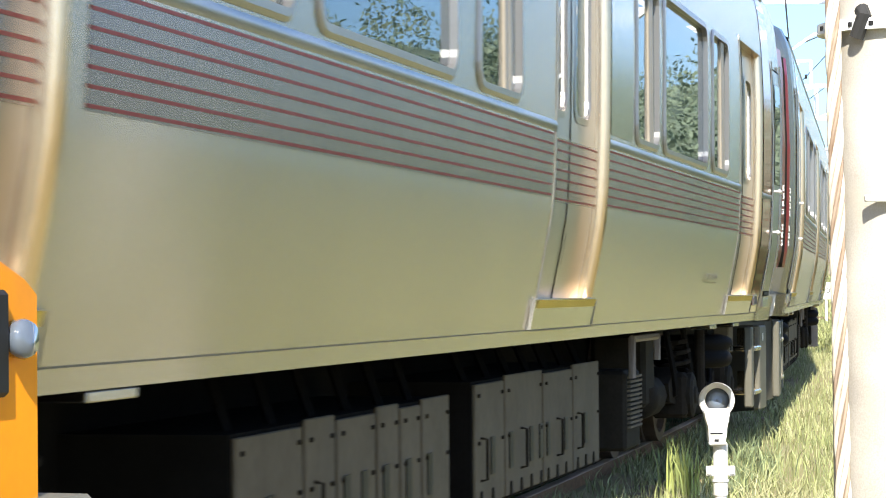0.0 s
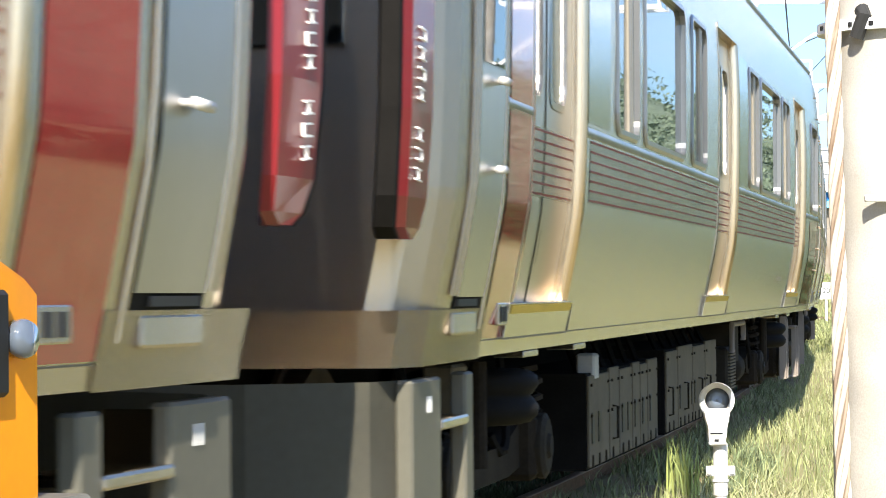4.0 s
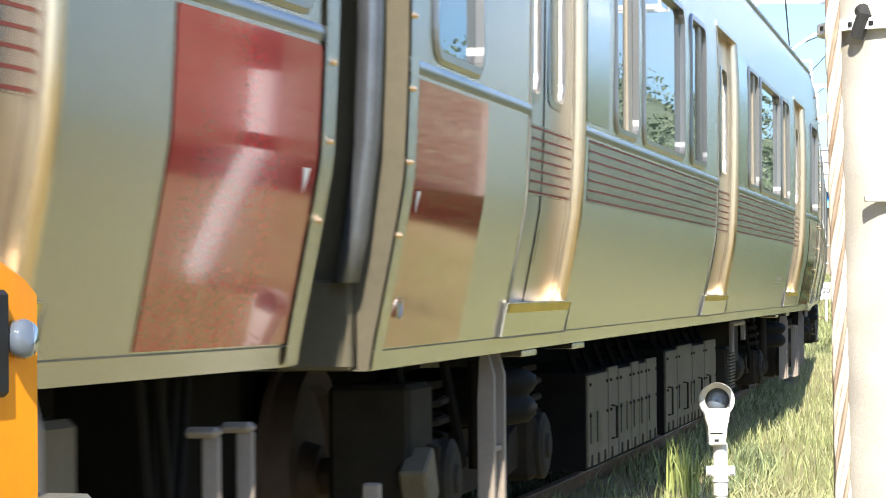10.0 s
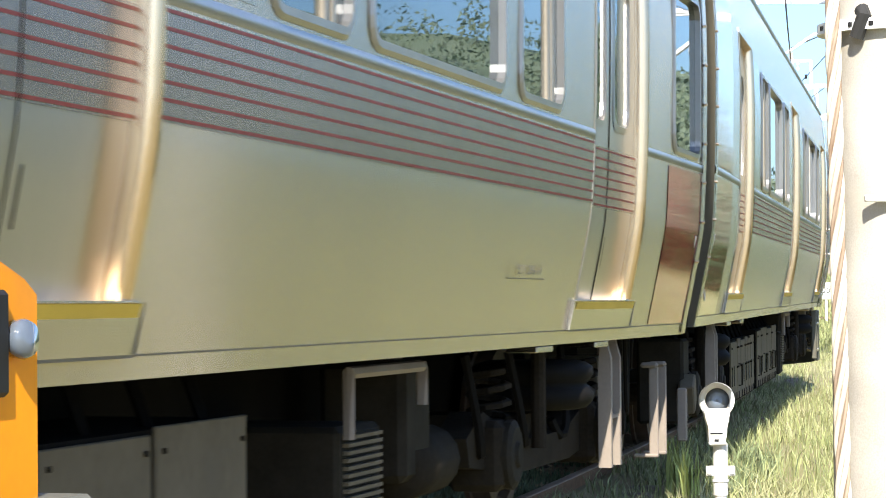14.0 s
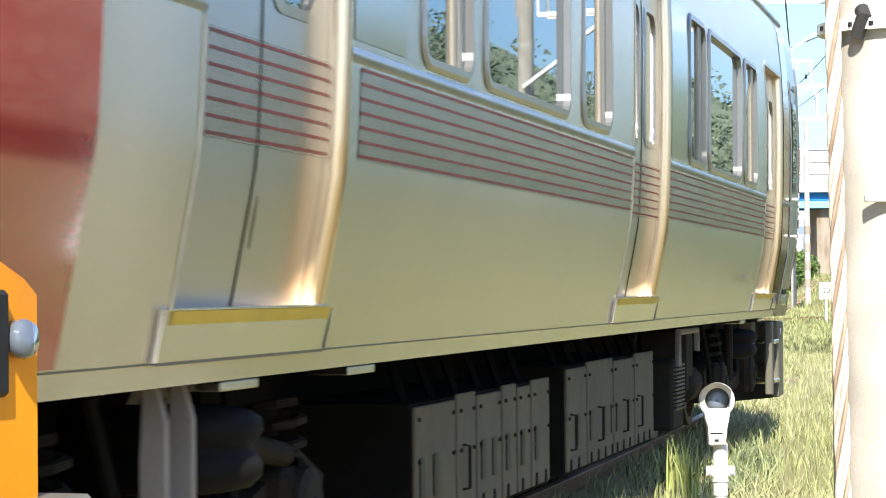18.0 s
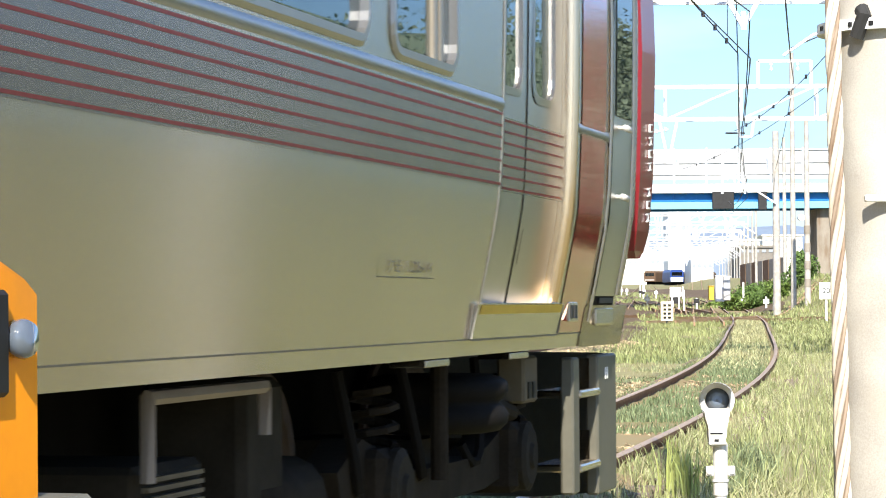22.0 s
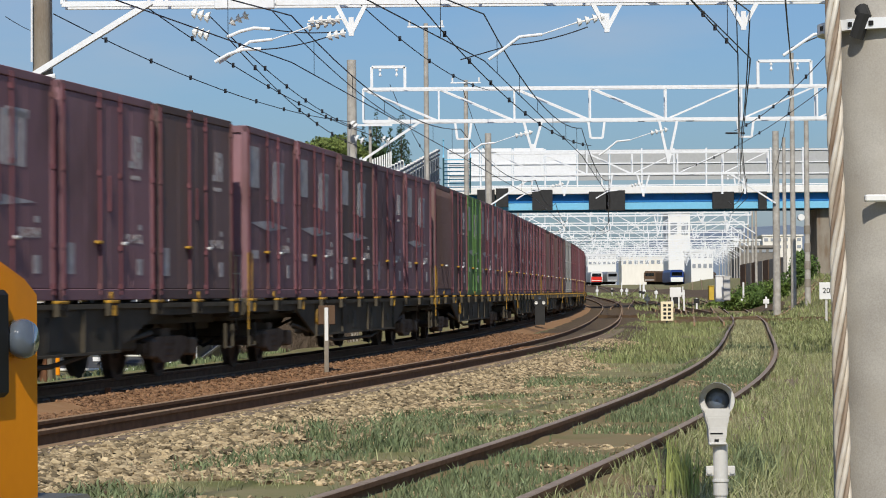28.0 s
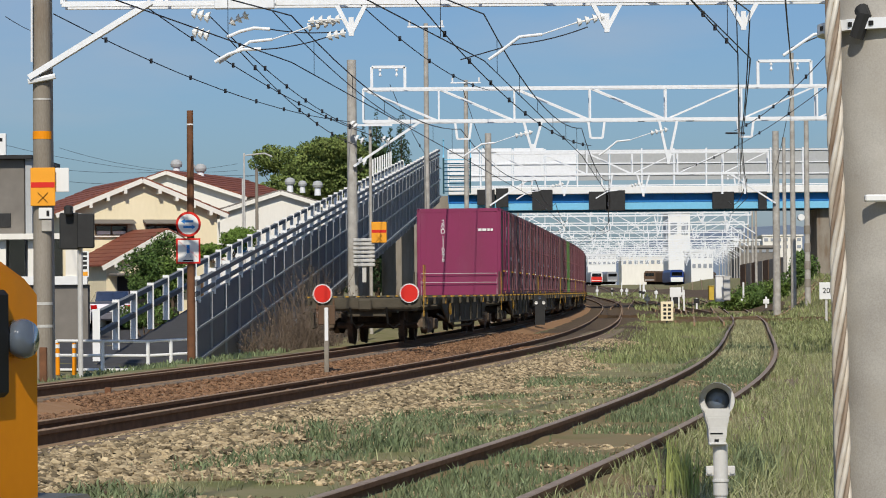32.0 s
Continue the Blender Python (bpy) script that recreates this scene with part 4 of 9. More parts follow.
def cab_end(car, s):
    """The driving end: crew door between bright posts, rounded corner, flat front, red fins and the skirt."""
    # shell: straight side, a rounded corner and a flat front
    bm = bmesh.new()
    secs = []
    for u, inset in ((8.45, 0.0), (9., 0.0), (9.1, 0.02), (9.18, 0.06), (9.24, 0.13), (9.27, 0.22)):
        half = [(width(z) - inset, z) for z, _ in PROFILE] + [(max(x - inset, 0.0), z - inset * 0.5) for z, x in ROOFLINE[1:]]
        secs.append([(x, s * u, z) for x, z in half] + [(-x, s * u, z) for x, z in half[-2::-1]])
    loft(bm, secs)
    bmesh.ops.recalc_face_normals(bm, faces=bm.faces[:])
    cabs = part("cab", bm, STEEL, car, "stainless cab shell", smooth=False)
    for side in (-1, 1):
        # crew door, set in a dark groove
        a, b = sorted((s * 8.4, s * 8.92))
        bm = bmesh.new()
        wall_patch(bm, side, a, b, 1.075, 2.80, 0.003)
        part("door_groove", bm, RUBBER, cabs, smooth=True)
        bm = bmesh.new()
        wall_patch(bm, side, a + 0.022, b - 0.022, 1.115, 2.78, 0.010)
        part("crew_door", bm, STEEL_DOOR, cabs, "grey stainless crew door", smooth=True)
        bm = bmesh.new()
        wall_patch(bm, side, a + 0.07, b - 0.07, 1.92, 2.68, 0.014)
        part("crew_window", bm, GLASS_DARK, cabs)
        for z in (1.56, 1.87):
            bm = bmesh.new()
            rod(bm, (side * (width(z) + 0.005), s * 8.54, z), (side * (width(z) + 0.040), s * 8.56, z), 0.010, 8)
            rod(bm, (side * (width(z) + 0.040), s * 8.545, z), (side * (width(z) + 0.040), s * 8.66, z - 0.004), 0.015, 10)
            part("door_handle", bm, GREY_METAL, cabs, "bright door handle", smooth=True)
        for u, r in ((8.38, 0.012), (8.935, 0.020), (8.985, 0.014)):
            bm = bmesh.new()
            zs = (1.12, 1.3, 1.5, 1.75, 2.0, 2.4, 2.85) if u > 8.9 else (1.0, 1.2, 1.4, 1.6, 1.9, 2.3, 2.85)
            rows = [[(side * (width(z) + 0.004 + r * math.cos(t)), s * (u + r * math.sin(t)), z) for t in np.linspace(-1.5, 1.5, 6)] for z in zs]
            loft(bm, rows, closed=False)
            bmesh.ops.recalc_face_normals(bm, faces=bm.faces[:])
            part("door_post", bm, STEEL, cabs, "polished door post", smooth=True)
        bm = bmesh.new()
        box(bm, *sorted((side * (width(1.03) - 0.01), side * (width(1.03) + 0.018))), *sorted((s * 8.5, s * 8.92)), 0.985, 1.065, bev=0.008)
        part("step_pocket", bm, STEEL, cabs)
        part("sill_slot", bx(*sorted((side * (width(1.09) - 0.02), side * (width(1.09) + 0.014))), *sorted((s * 8.53, s * 8.87)), 1.083, 1.108), BLACK, cabs)
        # low bumper step
        bm = bmesh.new()
        loft(bm, [[(side * (width(z) + o), s * u, z) for z, o in ((0.890, 0.005), (0.96, 0.006), (1.075, 0.006))] for u in (8.27, 9.28)] , closed=False)
        loft(bm, [[(side * (width(0.89) + 0.005), s * 9.28, 0.89), (side * (width(1.075) + 0.006), s * 9.28, 1.075)], [(side * 1.23, s * 9.43, 0.89), (side * 1.26, s * 9.42, 1.075)], [(0, s * 9.54, 0.89), (0, s * 9.52, 1.075)]], closed=False)
        bmesh.ops.solidify(bm, geom=bm.faces[:], thickness=0.012)
        part("bumper", bm, STEEL, cabs, "stainless lower apron")
        # red fin: a plate that carries on the side ahead of the corner
        bm = bmesh.new()
        prof = [(1.30, 9.52, 9.7), (1.335, 9.45, 9.78), (1.43, 9.42, 9.83), (1.7, 9.41, 9.85), (2.3, 9.41, 9.86), (2.9, 9.41, 9.85), (3.05, 9.45, 9.8)]
        rows = []
        for z, u0, u1 in prof:
            w0 = width(z) - 0.045
            rows.append([(side * (w0 - 0.03), s * u0, z), (side * (w0 + 0.004), s * (u0 + 0.02), z), (side * (w0 + 0.010), s * (u1 - 0.08), z), (side * (w0 - 0.010), s * (u1 - 0.02), z), (side * (w0 - 0.05), s * u1, z), (side * (w0 - 0.09), s * (u1 - 0.05), z)])
        loft(bm, rows)
        bmesh.ops.recalc_face_normals(bm, faces=bm.faces[:])
        fin = part("front_fin", bm, RED_FIN, cabs, "red front fin with white lettering bars", smooth=False)
        bm = bmesh.new()
        rows = [[(side * (width(z) - 0.045 - 0.008), s * (u1 - 0.035), z), (side * (width(z) - 0.055), s * (u1 + 0.012), z), (side * (width(z) - 0.11), s * (u1 + 0.03), z), (side * (width(z) - 0.13), s * (u1 - 0.02), z)] for z, u0, u1 in prof]
        loft(bm, rows)
        bmesh.ops.recalc_face_normals(bm, faces=bm.faces[:])
        part("fin_edge", bm, RUBBER, cabs, "black rubber fin edge")
        for k in range(8):   # lettering that stays plain strokes
            if k == 3:
                continue
            z0 = 1.48 + k * 0.0625
            bm = bmesh.new()
            w0 = width(z0 + 0.03) - 0.045
            strokes = [((9.615, z0), (9.685, z0 + 0.006)), ((9.615, z0 + 0.034), (9.685, z0 + 0.040)), ((9.615, z0), (9.615, z0 + 0.034)) if k % 2 else ((9.650, z0 + 0.003), (9.650, z0 + 0.037))]
            for (ua, za), (ub, zb) in strokes:
                bar(bm, (side * (w0 + 0.012), s * ua, za), (side * (w0 + 0.012), s * ub, zb), 0.009, 0.006)
            part("lettering", bm, WHITE, cabs)
        mk = part("marker_plate", bx(*sorted((side * (width(1.05) - 0.004), side * (width(1.05) + 0.016))), *sorted((s * 7.88, s * 8.07)), 1.005, 1.09, bev=0.005), STEEL, cabs, "small metal marker plate")
        for k in (0, 1):
            part("mark", bx(*sorted((side * (width(1.05) + 0.016), side * (width(1.05) + 0.019))), *sorted((s * (7.905 + 0.08 * k), s * (7.96 + 0.08 * k))), 1.02, 1.075), CASE_DARK, mk)
        # skirt: an upright, two steps, and the plate behind them
        sx = sorted((side * 1.215, side * 1.275))
        for a_, b_, z0 in ((8.26, 8.4, 0.24), (8.84, 9.3, 0.20)):
            part("skirt_post", bx(*sx, *sorted((s * a_, s * b_)), z0, 0.845, bev=0.01), SKIRT, cabs, "grey skirt upright")
        for z in (0.33, 0.66):
            part("foot_step", bx(*sorted((side * 1.06, side * 1.285)), *sorted((s * 8.39, s * 8.85)), z, z + 0.035, bev=0.008), STEEL, cabs, "worn bright foot step")
            bm = bmesh.new()
            loft(bm, [[(side * 1.10, s * 8.83, z + 0.035), (side * 1.235, s * 8.83, z + 0.035)], [(side * 1.10, s * 8.835, z + 0.17), (side * 1.235, s * 8.835, z + 0.17)]], closed=False)
            bmesh.ops.solidify(bm, geom=bm.faces[:], thickness=0.006)
            part("step_cheek", bm, STEEL, cabs)
        bars = bmesh.new()
        for k in (0, 1):
            box(bars, *sorted((side * 1.2755, side * 1.279)), *sorted((s * (9.01 + 0.045 * k), s * (9.025 + 0.045 * k))), 0.73, 0.785)
        part("number_bars", bars, WHITE, cabs)
        nc = part("number_case", bx(*sorted((side * 1.04, side * 1.16)), *sorted((s * 7.78, s * 8.05)), 0.66, 0.86, bev=0.012), CREAM_BOX, cabs, "pale jumper socket case")
        for k in (0, 1):
            part("socket", bx(*sorted((side * 1.16, side * 1.166)), *sorted((s * (7.845 + 0.09 * k), s * (7.895 + 0.09 * k))), 0.68, 0.75), BLACK, nc)
        bm = bmesh.new()
        loft(bm, [[(side * 1.25, s * 9.2, z) for z in (0.20, 0.845)], [(side * 1.16, s * 9.42, z) for z in (0.17, 0.845)], [(side * 0.80, s * 9.62, z) for z in (0.13, 0.845)], [(0, s * 9.72, z) for z in (0.13, 0.845)]], closed=False)
        bmesh.ops.solidify(bm, geom=bm.faces[:], thickness=0.03)
        part("skirt", bm, SKIRT, cabs, "grey front skirt")
    part("windscreen", bx(-1.05, 1.05, *sorted((s * 9.272, s * 9.285)), 1.95, 2.95, bev=0.004), GLASS_DARK, cabs)
    bm = bmesh.new()
    rod(bm, (0, s * 9.3, 0.82), (0, s * 9.9, 0.82), 0.09, 10)
    box(bm, -0.15, 0.15, *sorted((s * 9.8, s * 10.02)), 0.70, 0.94)
    part("coupler", bm, DARK_STEEL, cabs)


def train_s(t):
    """How far the passenger train has come, against its place at 13 s."""
    d = t - 13.0
    return 3.017 * d - 0.02715 * d * d + float(np.interp(t, TRAIN_FIX_T, TRAIN_FIX_S))


TRAIN_FIX_T = (0, 1, 3, 6, 9, 11, 13, 16, 17, 20, 22, 23, 32)
TRAIN_FIX_S = (0.14, 0.10, -0.05, -0.056, -0.075, -0.01, 0.005, 0.055, 0.05, 0.085, 0.065, 0.16, 0.18)
RIDE_S, RIDE_Z = (-30, -24, -19, -14, -9, -4, 10, 32), (0.033, 0.032, -0.011, -0.027, 0.004, -0.004, 0.006, 0.011)   # the uneven rail top
CARS = [(passenger_car("cab_rear"), -57.9, -0.009), (passenger_car("cab_front"), -37.65, 0.0065), (passenger_car("mid"), -17.62, 0.0097), (passenger_car("cab_rear"), 2.39, 0.003)]


def car_pose(s, dz):
    """A car whose bogies follow the near track; dz: how high it rides on its springs."""
    za, zb = np.interp(s - 6.9, RIDE_S, RIDE_Z), np.interp(s + 6.9, RIDE_S, RIDE_Z)
    return NEAR.carriage(s, 6.9, dz + float(za + zb) / 2) @ pose(0, 0, 0, math.degrees(math.atan2(zb - za, 13.8)))


for (c, _, _), body_text, u in zip(CARS, ("クモハ 226-44", "クモハ 227-14", "モハ 226-14", "クモハ 226-14"), (5.15, 5.12, 5.15, 5.15)):
    car_plate(c, body_text, u)
for c, s, dz in CARS:
    c.matrix_world = car_pose(s - train_s(0), dz)


# ---- the container train ----
WORN_WHITE = mat("worn_stencil_white", (0.58, 0.56, 0.56), 0.6, tint=(0.34, 0.30, 0.31), scale=6, fine=30)
YELLOW_DULL = mat("faded_yellow_paint", (0.55, 0.31, 0.045), 0.6, var=0.4, scale=9, stain=(0.15, 0.10, 0.05))


def container(name, m, kind, seed):
    """A 12 ft railway container with ribbed sides, corner posts, door bars and lashing points."""
    rng = random.Random(seed)
    colour = {"violet": PURPLE, "brown": PURPLE_OLD, "green": GREEN_C, "grey": GREY_C, "magenta": PURPLE_OLD}[kind]
    ribbed = seed % 4 == 1 and kind in ("violet", "brown")
    c = thing(name, m, {"violet": "dark red-violet ribbed freight container on a flat wagon", "brown": "faded brown-violet ribbed freight container on a flat wagon", "green": "light green freight container on a flat wagon", "grey": "grey freight container on a flat wagon", "magenta": "brown-violet freight container with a bright magenta end"}[kind], "freight container", "freight containers")
    hw, hl, h = 1.20, 1.855, 2.50
    bm = bmesh.new()
    box(bm, -hw + 0.03, hw - 0.03, -hl + 0.03, hl - 0.03, 0.06, h - 0.02)
    part("shell", bm, colour, c)
    bm = bmesh.new()   # posts and rails
    for x in (-hw, hw):
        for y in (-hl, hl):
            box(bm, x - 0.0 if x < 0 else x - 0.09, x + 0.09 if x < 0 else x, y if y < 0 else y - 0.09, y + 0.09 if y < 0 else y, 0.0, h, bev=0.01)
        a = sorted((x, x * 0.94))
        box(bm, *a, -hl, hl, 0.0, 0.13, bev=0.008)
        box(bm, *a, -hl, hl, h - 0.10, h, bev=0.008)
    for y in (-hl, hl):
        a = sorted((y, y * 0.965))
        box(bm, -hw + 0.09, hw - 0.09, *a, 0.0, 0.13)
        box(bm, -hw + 0.09, hw - 0.09, *a, h - 0.10, h)
    part("corner_frame", bm, MAGENTA if kind == "magenta" else colour, c)
    bar_mat = PINK if kind in ("violet", "brown") else MAGENTA if kind == "magenta" else colour
    for s in (-1, 1):   # flat doors between hinge posts, slim lock bars, marks
        xs = sorted((s * (hw - 0.03), s * (hw - 0.012)))
        for y0, y1 in ((-1.75, -0.93), (-0.915, -0.01), (0.01, 0.915), (0.93, 1.75)):
            part("door_leaf", bx(*xs, y0, y1, 0.135, h - 0.105, bev=0.008), colour, c)
        if ribbed:   # a pressed side wall instead of the outer doors
            bm = bmesh.new()
            for k in range(18):
                y = -1.72 + k * 0.2025
                box(bm, *sorted((s * (hw - 0.012), s * (hw + 0.012))), y - 0.028, y + 0.028, 0.15, h - 0.12, bev=0.008)
            tagged(part("pressed_ribs", bm, colour, c), kind="stuff")
        for y in (-1.80, 1.80) if ribbed else (-1.80, -0.42, 0.42, 1.80):
            bm = bmesh.new()
            rod(bm, (s * (hw + 0.008), y, 0.06), (s * (hw + 0.008), y, h - 0.04), 0.016, 6)
            for z in (0.16, 0.62, 1.5, 2.3):
                box(bm, *sorted((s * (hw - 0.012), s * (hw + 0.03))), y - 0.035, y + 0.035, z - 0.03, z + 0.03)
            part("lock_bar", bm, bar_mat, c, "faded pink lock bar" if bar_mat is PINK else "")
        if not ribbed:
            part("bar_handle", bx(*sorted((s * (hw - 0.012), s * (hw + 0.02))), -0.04, 0.03, 1.05, 1.48, bev=0.01), bar_mat, c)
        for y in (-0.50, 0.52):
            part("latch", bx(*sorted((s * (hw - 0.012), s * (hw + 0.05))), y - 0.10, y + 0.06, 0.66, 0.70, bev=0.01), YELLOW_DULL if y < 0 else WHITE, c)
        # stencilled marks as plain shapes
        bm = bmesh.new()
        xs = sorted((s * (hw - 0.012), s * (hw - 0.007)))
        big = seed % 3 == 0
        g = s

        def mark(y0, y1, z0, z1):
            box(bm, *xs, *sorted((g * y0, g * y1)), z0, z1)

        if big:
            mark(-1.70, -0.98, 1.62, 2.22)
            for k in range(4):   # slanted blocks of the large emblem
                y = 0.06 + 0.22 * k
                prism(bm, [(g * (y + 0.00), 1.45), (g * (y + 0.17), 1.45), (g * (y + 0.21), 2.05), (g * (y + 0.04), 2.05)][::int(g)], "x", *xs)
            prism(bm, [(g * 0.26, 1.98), (g * 1.0, 1.98), (g * 1.02, 2.08), (g * 0.28, 2.08)][::int(g)], "x", *xs)
            prism(bm, [(g * -1.6, 1.10), (g * -0.3, 1.00), (g * 1.25, 1.08), (g * -0.3, 1.16)][::int(g)], "x", *xs)
            for k in range(4):
                mark(-1.55 + 0.13 * k, -1.45 + 0.13 * k, 0.58, 0.70)
        else:
            mark(0.98, 1.06, 1.62, 2.02)
            mark(0.84, 0.98, 1.62, 1.70)
            mark(1.12, 1.19, 1.62, 2.02)
            mark(1.19, 1.36, 1.95, 2.02)
            mark(1.30, 1.37, 1.80, 2.0)
            mark(1.19, 1.34, 1.76, 1.83)
            mark(1.27, 1.37, 1.62, 1.76)
            for k in range(4):
                mark(0.92 + 0.10 * k, 0.99 + 0.10 * k, 1.48, 1.53)
            mark(-1.62, -1.36, 0.30, 0.66)
        mark(1.22, 1.36, 0.86, 0.93)
        mark(1.16, 1.38, 0.30, 0.50)
        tagged(part("markings", bm, WORN_WHITE, c, "worn white stencilled marks"), kind="stuff")
        if s > 0 and kind in ("violet", "brown"):
            n = text("number_mark", "19D-23646" if big else "19D-49652", 0.17, WORN_WHITE, c, Matrix.Translation((hw - 0.009, 1.0, 0.74)) @ Matrix.Rotation(radians(90), 4, "Z") @ Matrix.Rotation(radians(90), 4, "X"), 0.002)
            tagged(n, kind="stuff")
    for s in (-1, 1):   # end ribs
        bm = bmesh.new()
        for k in range(7):
            x = -hw + 0.24 + k * (2 * hw - 0.48) / 6
            ys = sorted((s * (hl - 0.035), s * (hl - 0.006)))
            box(bm, x - 0.02, x + 0.02, *ys, 0.13, h - 0.10)
        part("end_ribs", bm, MAGENTA if kind == "violet" and seed % 2 else bar_mat, c)
        # sunlit brightness of the ends is put into this magenta
        if kind == "magenta" or kind == "violet" and seed % 2:
            part("end_panel", bx(-hw + 0.09, hw - 0.09, *sorted((s * (hl - 0.034), s * (hl - 0.012))), 0.13, h - 0.10), MAGENTA, c, "magenta end panel, brightened in colour as sunlit")
    if kind == "magenta":   # lettering down the end, a plain emblem and a hand rail
        for k, ch in enumerate("20D-11096"):
            tagged(text("digit", ch, 0.19, WHITE, c, Matrix.Translation((-0.46, -hl - 0.012, 2.10 - 0.135 * k)) @ Matrix.Rotation(radians(90), 4, "X"), 0.002), kind="stuff")
        for x0, x1 in ((0.56, 0.66), (0.68, 0.80), (0.83, 0.90), (0.92, 0.99)):
            part("emblem", bx(x0, x1, -hl - 0.012, -hl - 0.008, 1.84, 1.91), WHITE, c)
    bm = bmesh.new()
    rod(bm, (hw + 0.004, 0.0, 0.05), (hw + 0.02, 0.0, 0.05), 0.05, 10)
    part("tie_down", bm, YELLOW_DULL, c)
    return c


def flat_wagon(name, m, last=False):
    """A container flat wagon 20.4 m over couplers, deck at one metre, deep belly between the bogies."""
    w = thing(name, m, "grimy dark grey container flat wagon" if not last else "empty dark grey flat wagon with red tail discs", "rail wagon", "freight train")
    L = 9.85
    bm = bmesh.new()
    for s in (-1, 1):
        prism(bm, [(-L, 0.98), (L, 0.98), (L, 0.84), (5.9, 0.84), (4.3, 0.42), (-4.3, 0.42), (-5.9, 0.84), (-L, 0.84)], "x", s * 1.16 - 0.02, s * 1.16 + 0.02)
        box(bm, s * 1.16 - 0.06, s * 1.16 + 0.06, -L, L, 0.94, 1.0)
    sill = part("side_sill", bm, WAGON, w, "fish-bellied side sill")
    for s in (-1, 1):
        for y in (-4.25, -3.1, -1.7, 1.1, 2.9, 4.25):
            part("stiffener", bx(*sorted((s * 1.181, s * 1.215)), y - 0.025, y + 0.025, 0.44, 0.93), WAGON, sill)
        part("lower_flange", bx(*sorted((s * 1.10, s * 1.225)), -4.3, 4.3, 0.405, 0.435), WAGON, sill)
        for y in (-2.4, -0.9, 2.0, 3.6):
            bm = bmesh.new()
            prism(bm, rounded(y - 0.16, y + 0.16, 0.58, 0.72, 0.06), "x", *sorted((s * 1.181, s * 1.186)))
            part("hole", bm, BLACK, sill)
        bm = bmesh.new()
        tube(bm, [(s * 1.10, -6.0, 0.62), (s * 1.10, -2.0, 0.30), (s * 1.10, 2.0, 0.30), (s * 1.10, 6.0, 0.62)], 0.03, 6)
        part("brake_pipe", bm, WAGON, w)
        part("brake_gear", bx(*sorted((s * 0.5, s * 1.0)), 5.0, 5.7, 0.40, 0.72, bev=0.03), WAGON, w)
    bm = bmesh.new()
    box(bm, -0.9, 0.9, -L, L, 0.72, 0.90)
    for y in np.arange(-L, L + 0.1, 1.97):
        box(bm, -1.16, 1.16, y - 0.09, y + 0.09, 0.80, 0.985)
    part("deck_frame", bm, WAGON, w)
    for y in np.linspace(-L + 0.15, L - 0.15, 11):
        for s in (-1, 1):
            bm = bmesh.new()
            box(bm, s * 1.16 - 0.10, s * 1.16 + 0.10, y - 0.10, y + 0.10, 0.93, 1.045, bev=0.015)
            box(bm, s * 1.24 - 0.03, s * 1.24 + 0.03, y - 0.165, y - 0.075, 0.86, 1.004)
            box(bm, s * 1.24 - 0.03, s * 1.24 + 0.03, y + 0.075, y + 0.165, 0.86, 1.004)
            part("twist_lock", bm, WAGON, w)
            part("lock_cap", bx(*sorted((s * 1.20, s * 1.285)), y - 0.16, y + 0.16, 1.005, 1.04, bev=0.008), YELLOW_DULL, w, "chipped yellow edge of a twist lock")

            if abs(y) > 9 or abs(y - 3.9) < 0.3 or abs(y + 5.8) < 0.3:
                bm = bmesh.new()
                box(bm, *sorted((s * 1.262, s * 1.29)), y - 0.045, y + 0.045, 0.85, 0.98, bev=0.01)
                part("lock_lever", bm, YELLOW_DULL, w, "faded yellow lock lever")
    for e in (-1, 1):
        for s in (-1, 1):
            bm = bmesh.new()
            tube(bm, [(s * 1.20, e * (L - 0.2), 0.6), (s * 1.22, e * (L + 0.02), 0.6), (s * 1.22, e * (L + 0.02), 1.70), (s * 1.22, e * (L - 0.25), 1.70), (s * 1.22, e * (L - 0.25), 1.0)], 0.010, 6)
            part("grab_iron", bm, YELLOW_DULL if s > 0 and e < 0 else WAGON, w, "yellow corner grab iron" if s > 0 and e < 0 else "")
            bm = bmesh.new()
            tube(bm, [(s * 1.20, e * (L - 0.1), 0.7), (s * 1.20, e * (L - 0.1), 0.36), (s * 1.20, e * (L - 0.5), 0.36), (s * 1.20, e * (L - 0.5), 0.7)], 0.02, 6)
            part("foot_step", bm, WAGON, w)
        bm = bmesh.new()
        box(bm, -1.12, 1.12, e * L - 0.08, e * L + 0.08, 0.76, 1.0, bev=0.02)
        box(bm, -0.42, 0.42, *sorted((e * (L - 0.9), e * (L - 0.05))), 0.60, 0.80, bev=0.02)
        rod(bm, (0, e * L, 0.86), (0, e * 10.18, 0.86), 0.09, 10)
        box(bm, -0.14, 0.14, *sorted((e * 10.05, e * 10.2)), 0.74, 0.98, bev=0.03)
        part("end_beam", bm, WAGON, w)
        for pts in ([(-1.1, e * L, 1.0), (-1.1, e * L, 1.66), (1.1, e * L, 1.66), (1.1, e * L, 1.0)], [(-1.1, e * L, 1.40), (1.1, e * L, 1.40)]) if not last else ():
            bm = bmesh.new()
            tube(bm, pts, 0.009, 6)
            part("end_rail", bm, GREY_METAL, w, "grey end rail")
        for x, dz in ((-0.35, 0.30), (0.42, 0.34)):
            bm = bmesh.new()
            tube(bm, [(x, e * (L + 0.05), 0.80), (x + 0.03, e * (L + 0.20), 0.72), (x + 0.06, e * (L + 0.24), 0.80 - dz), (x + 0.16, e * (L + 0.16), 0.36), (x + 0.28, e * (L + 0.08), 0.44)], 0.026, 7)
            part("brake_hose", bm, RUBBER, w)
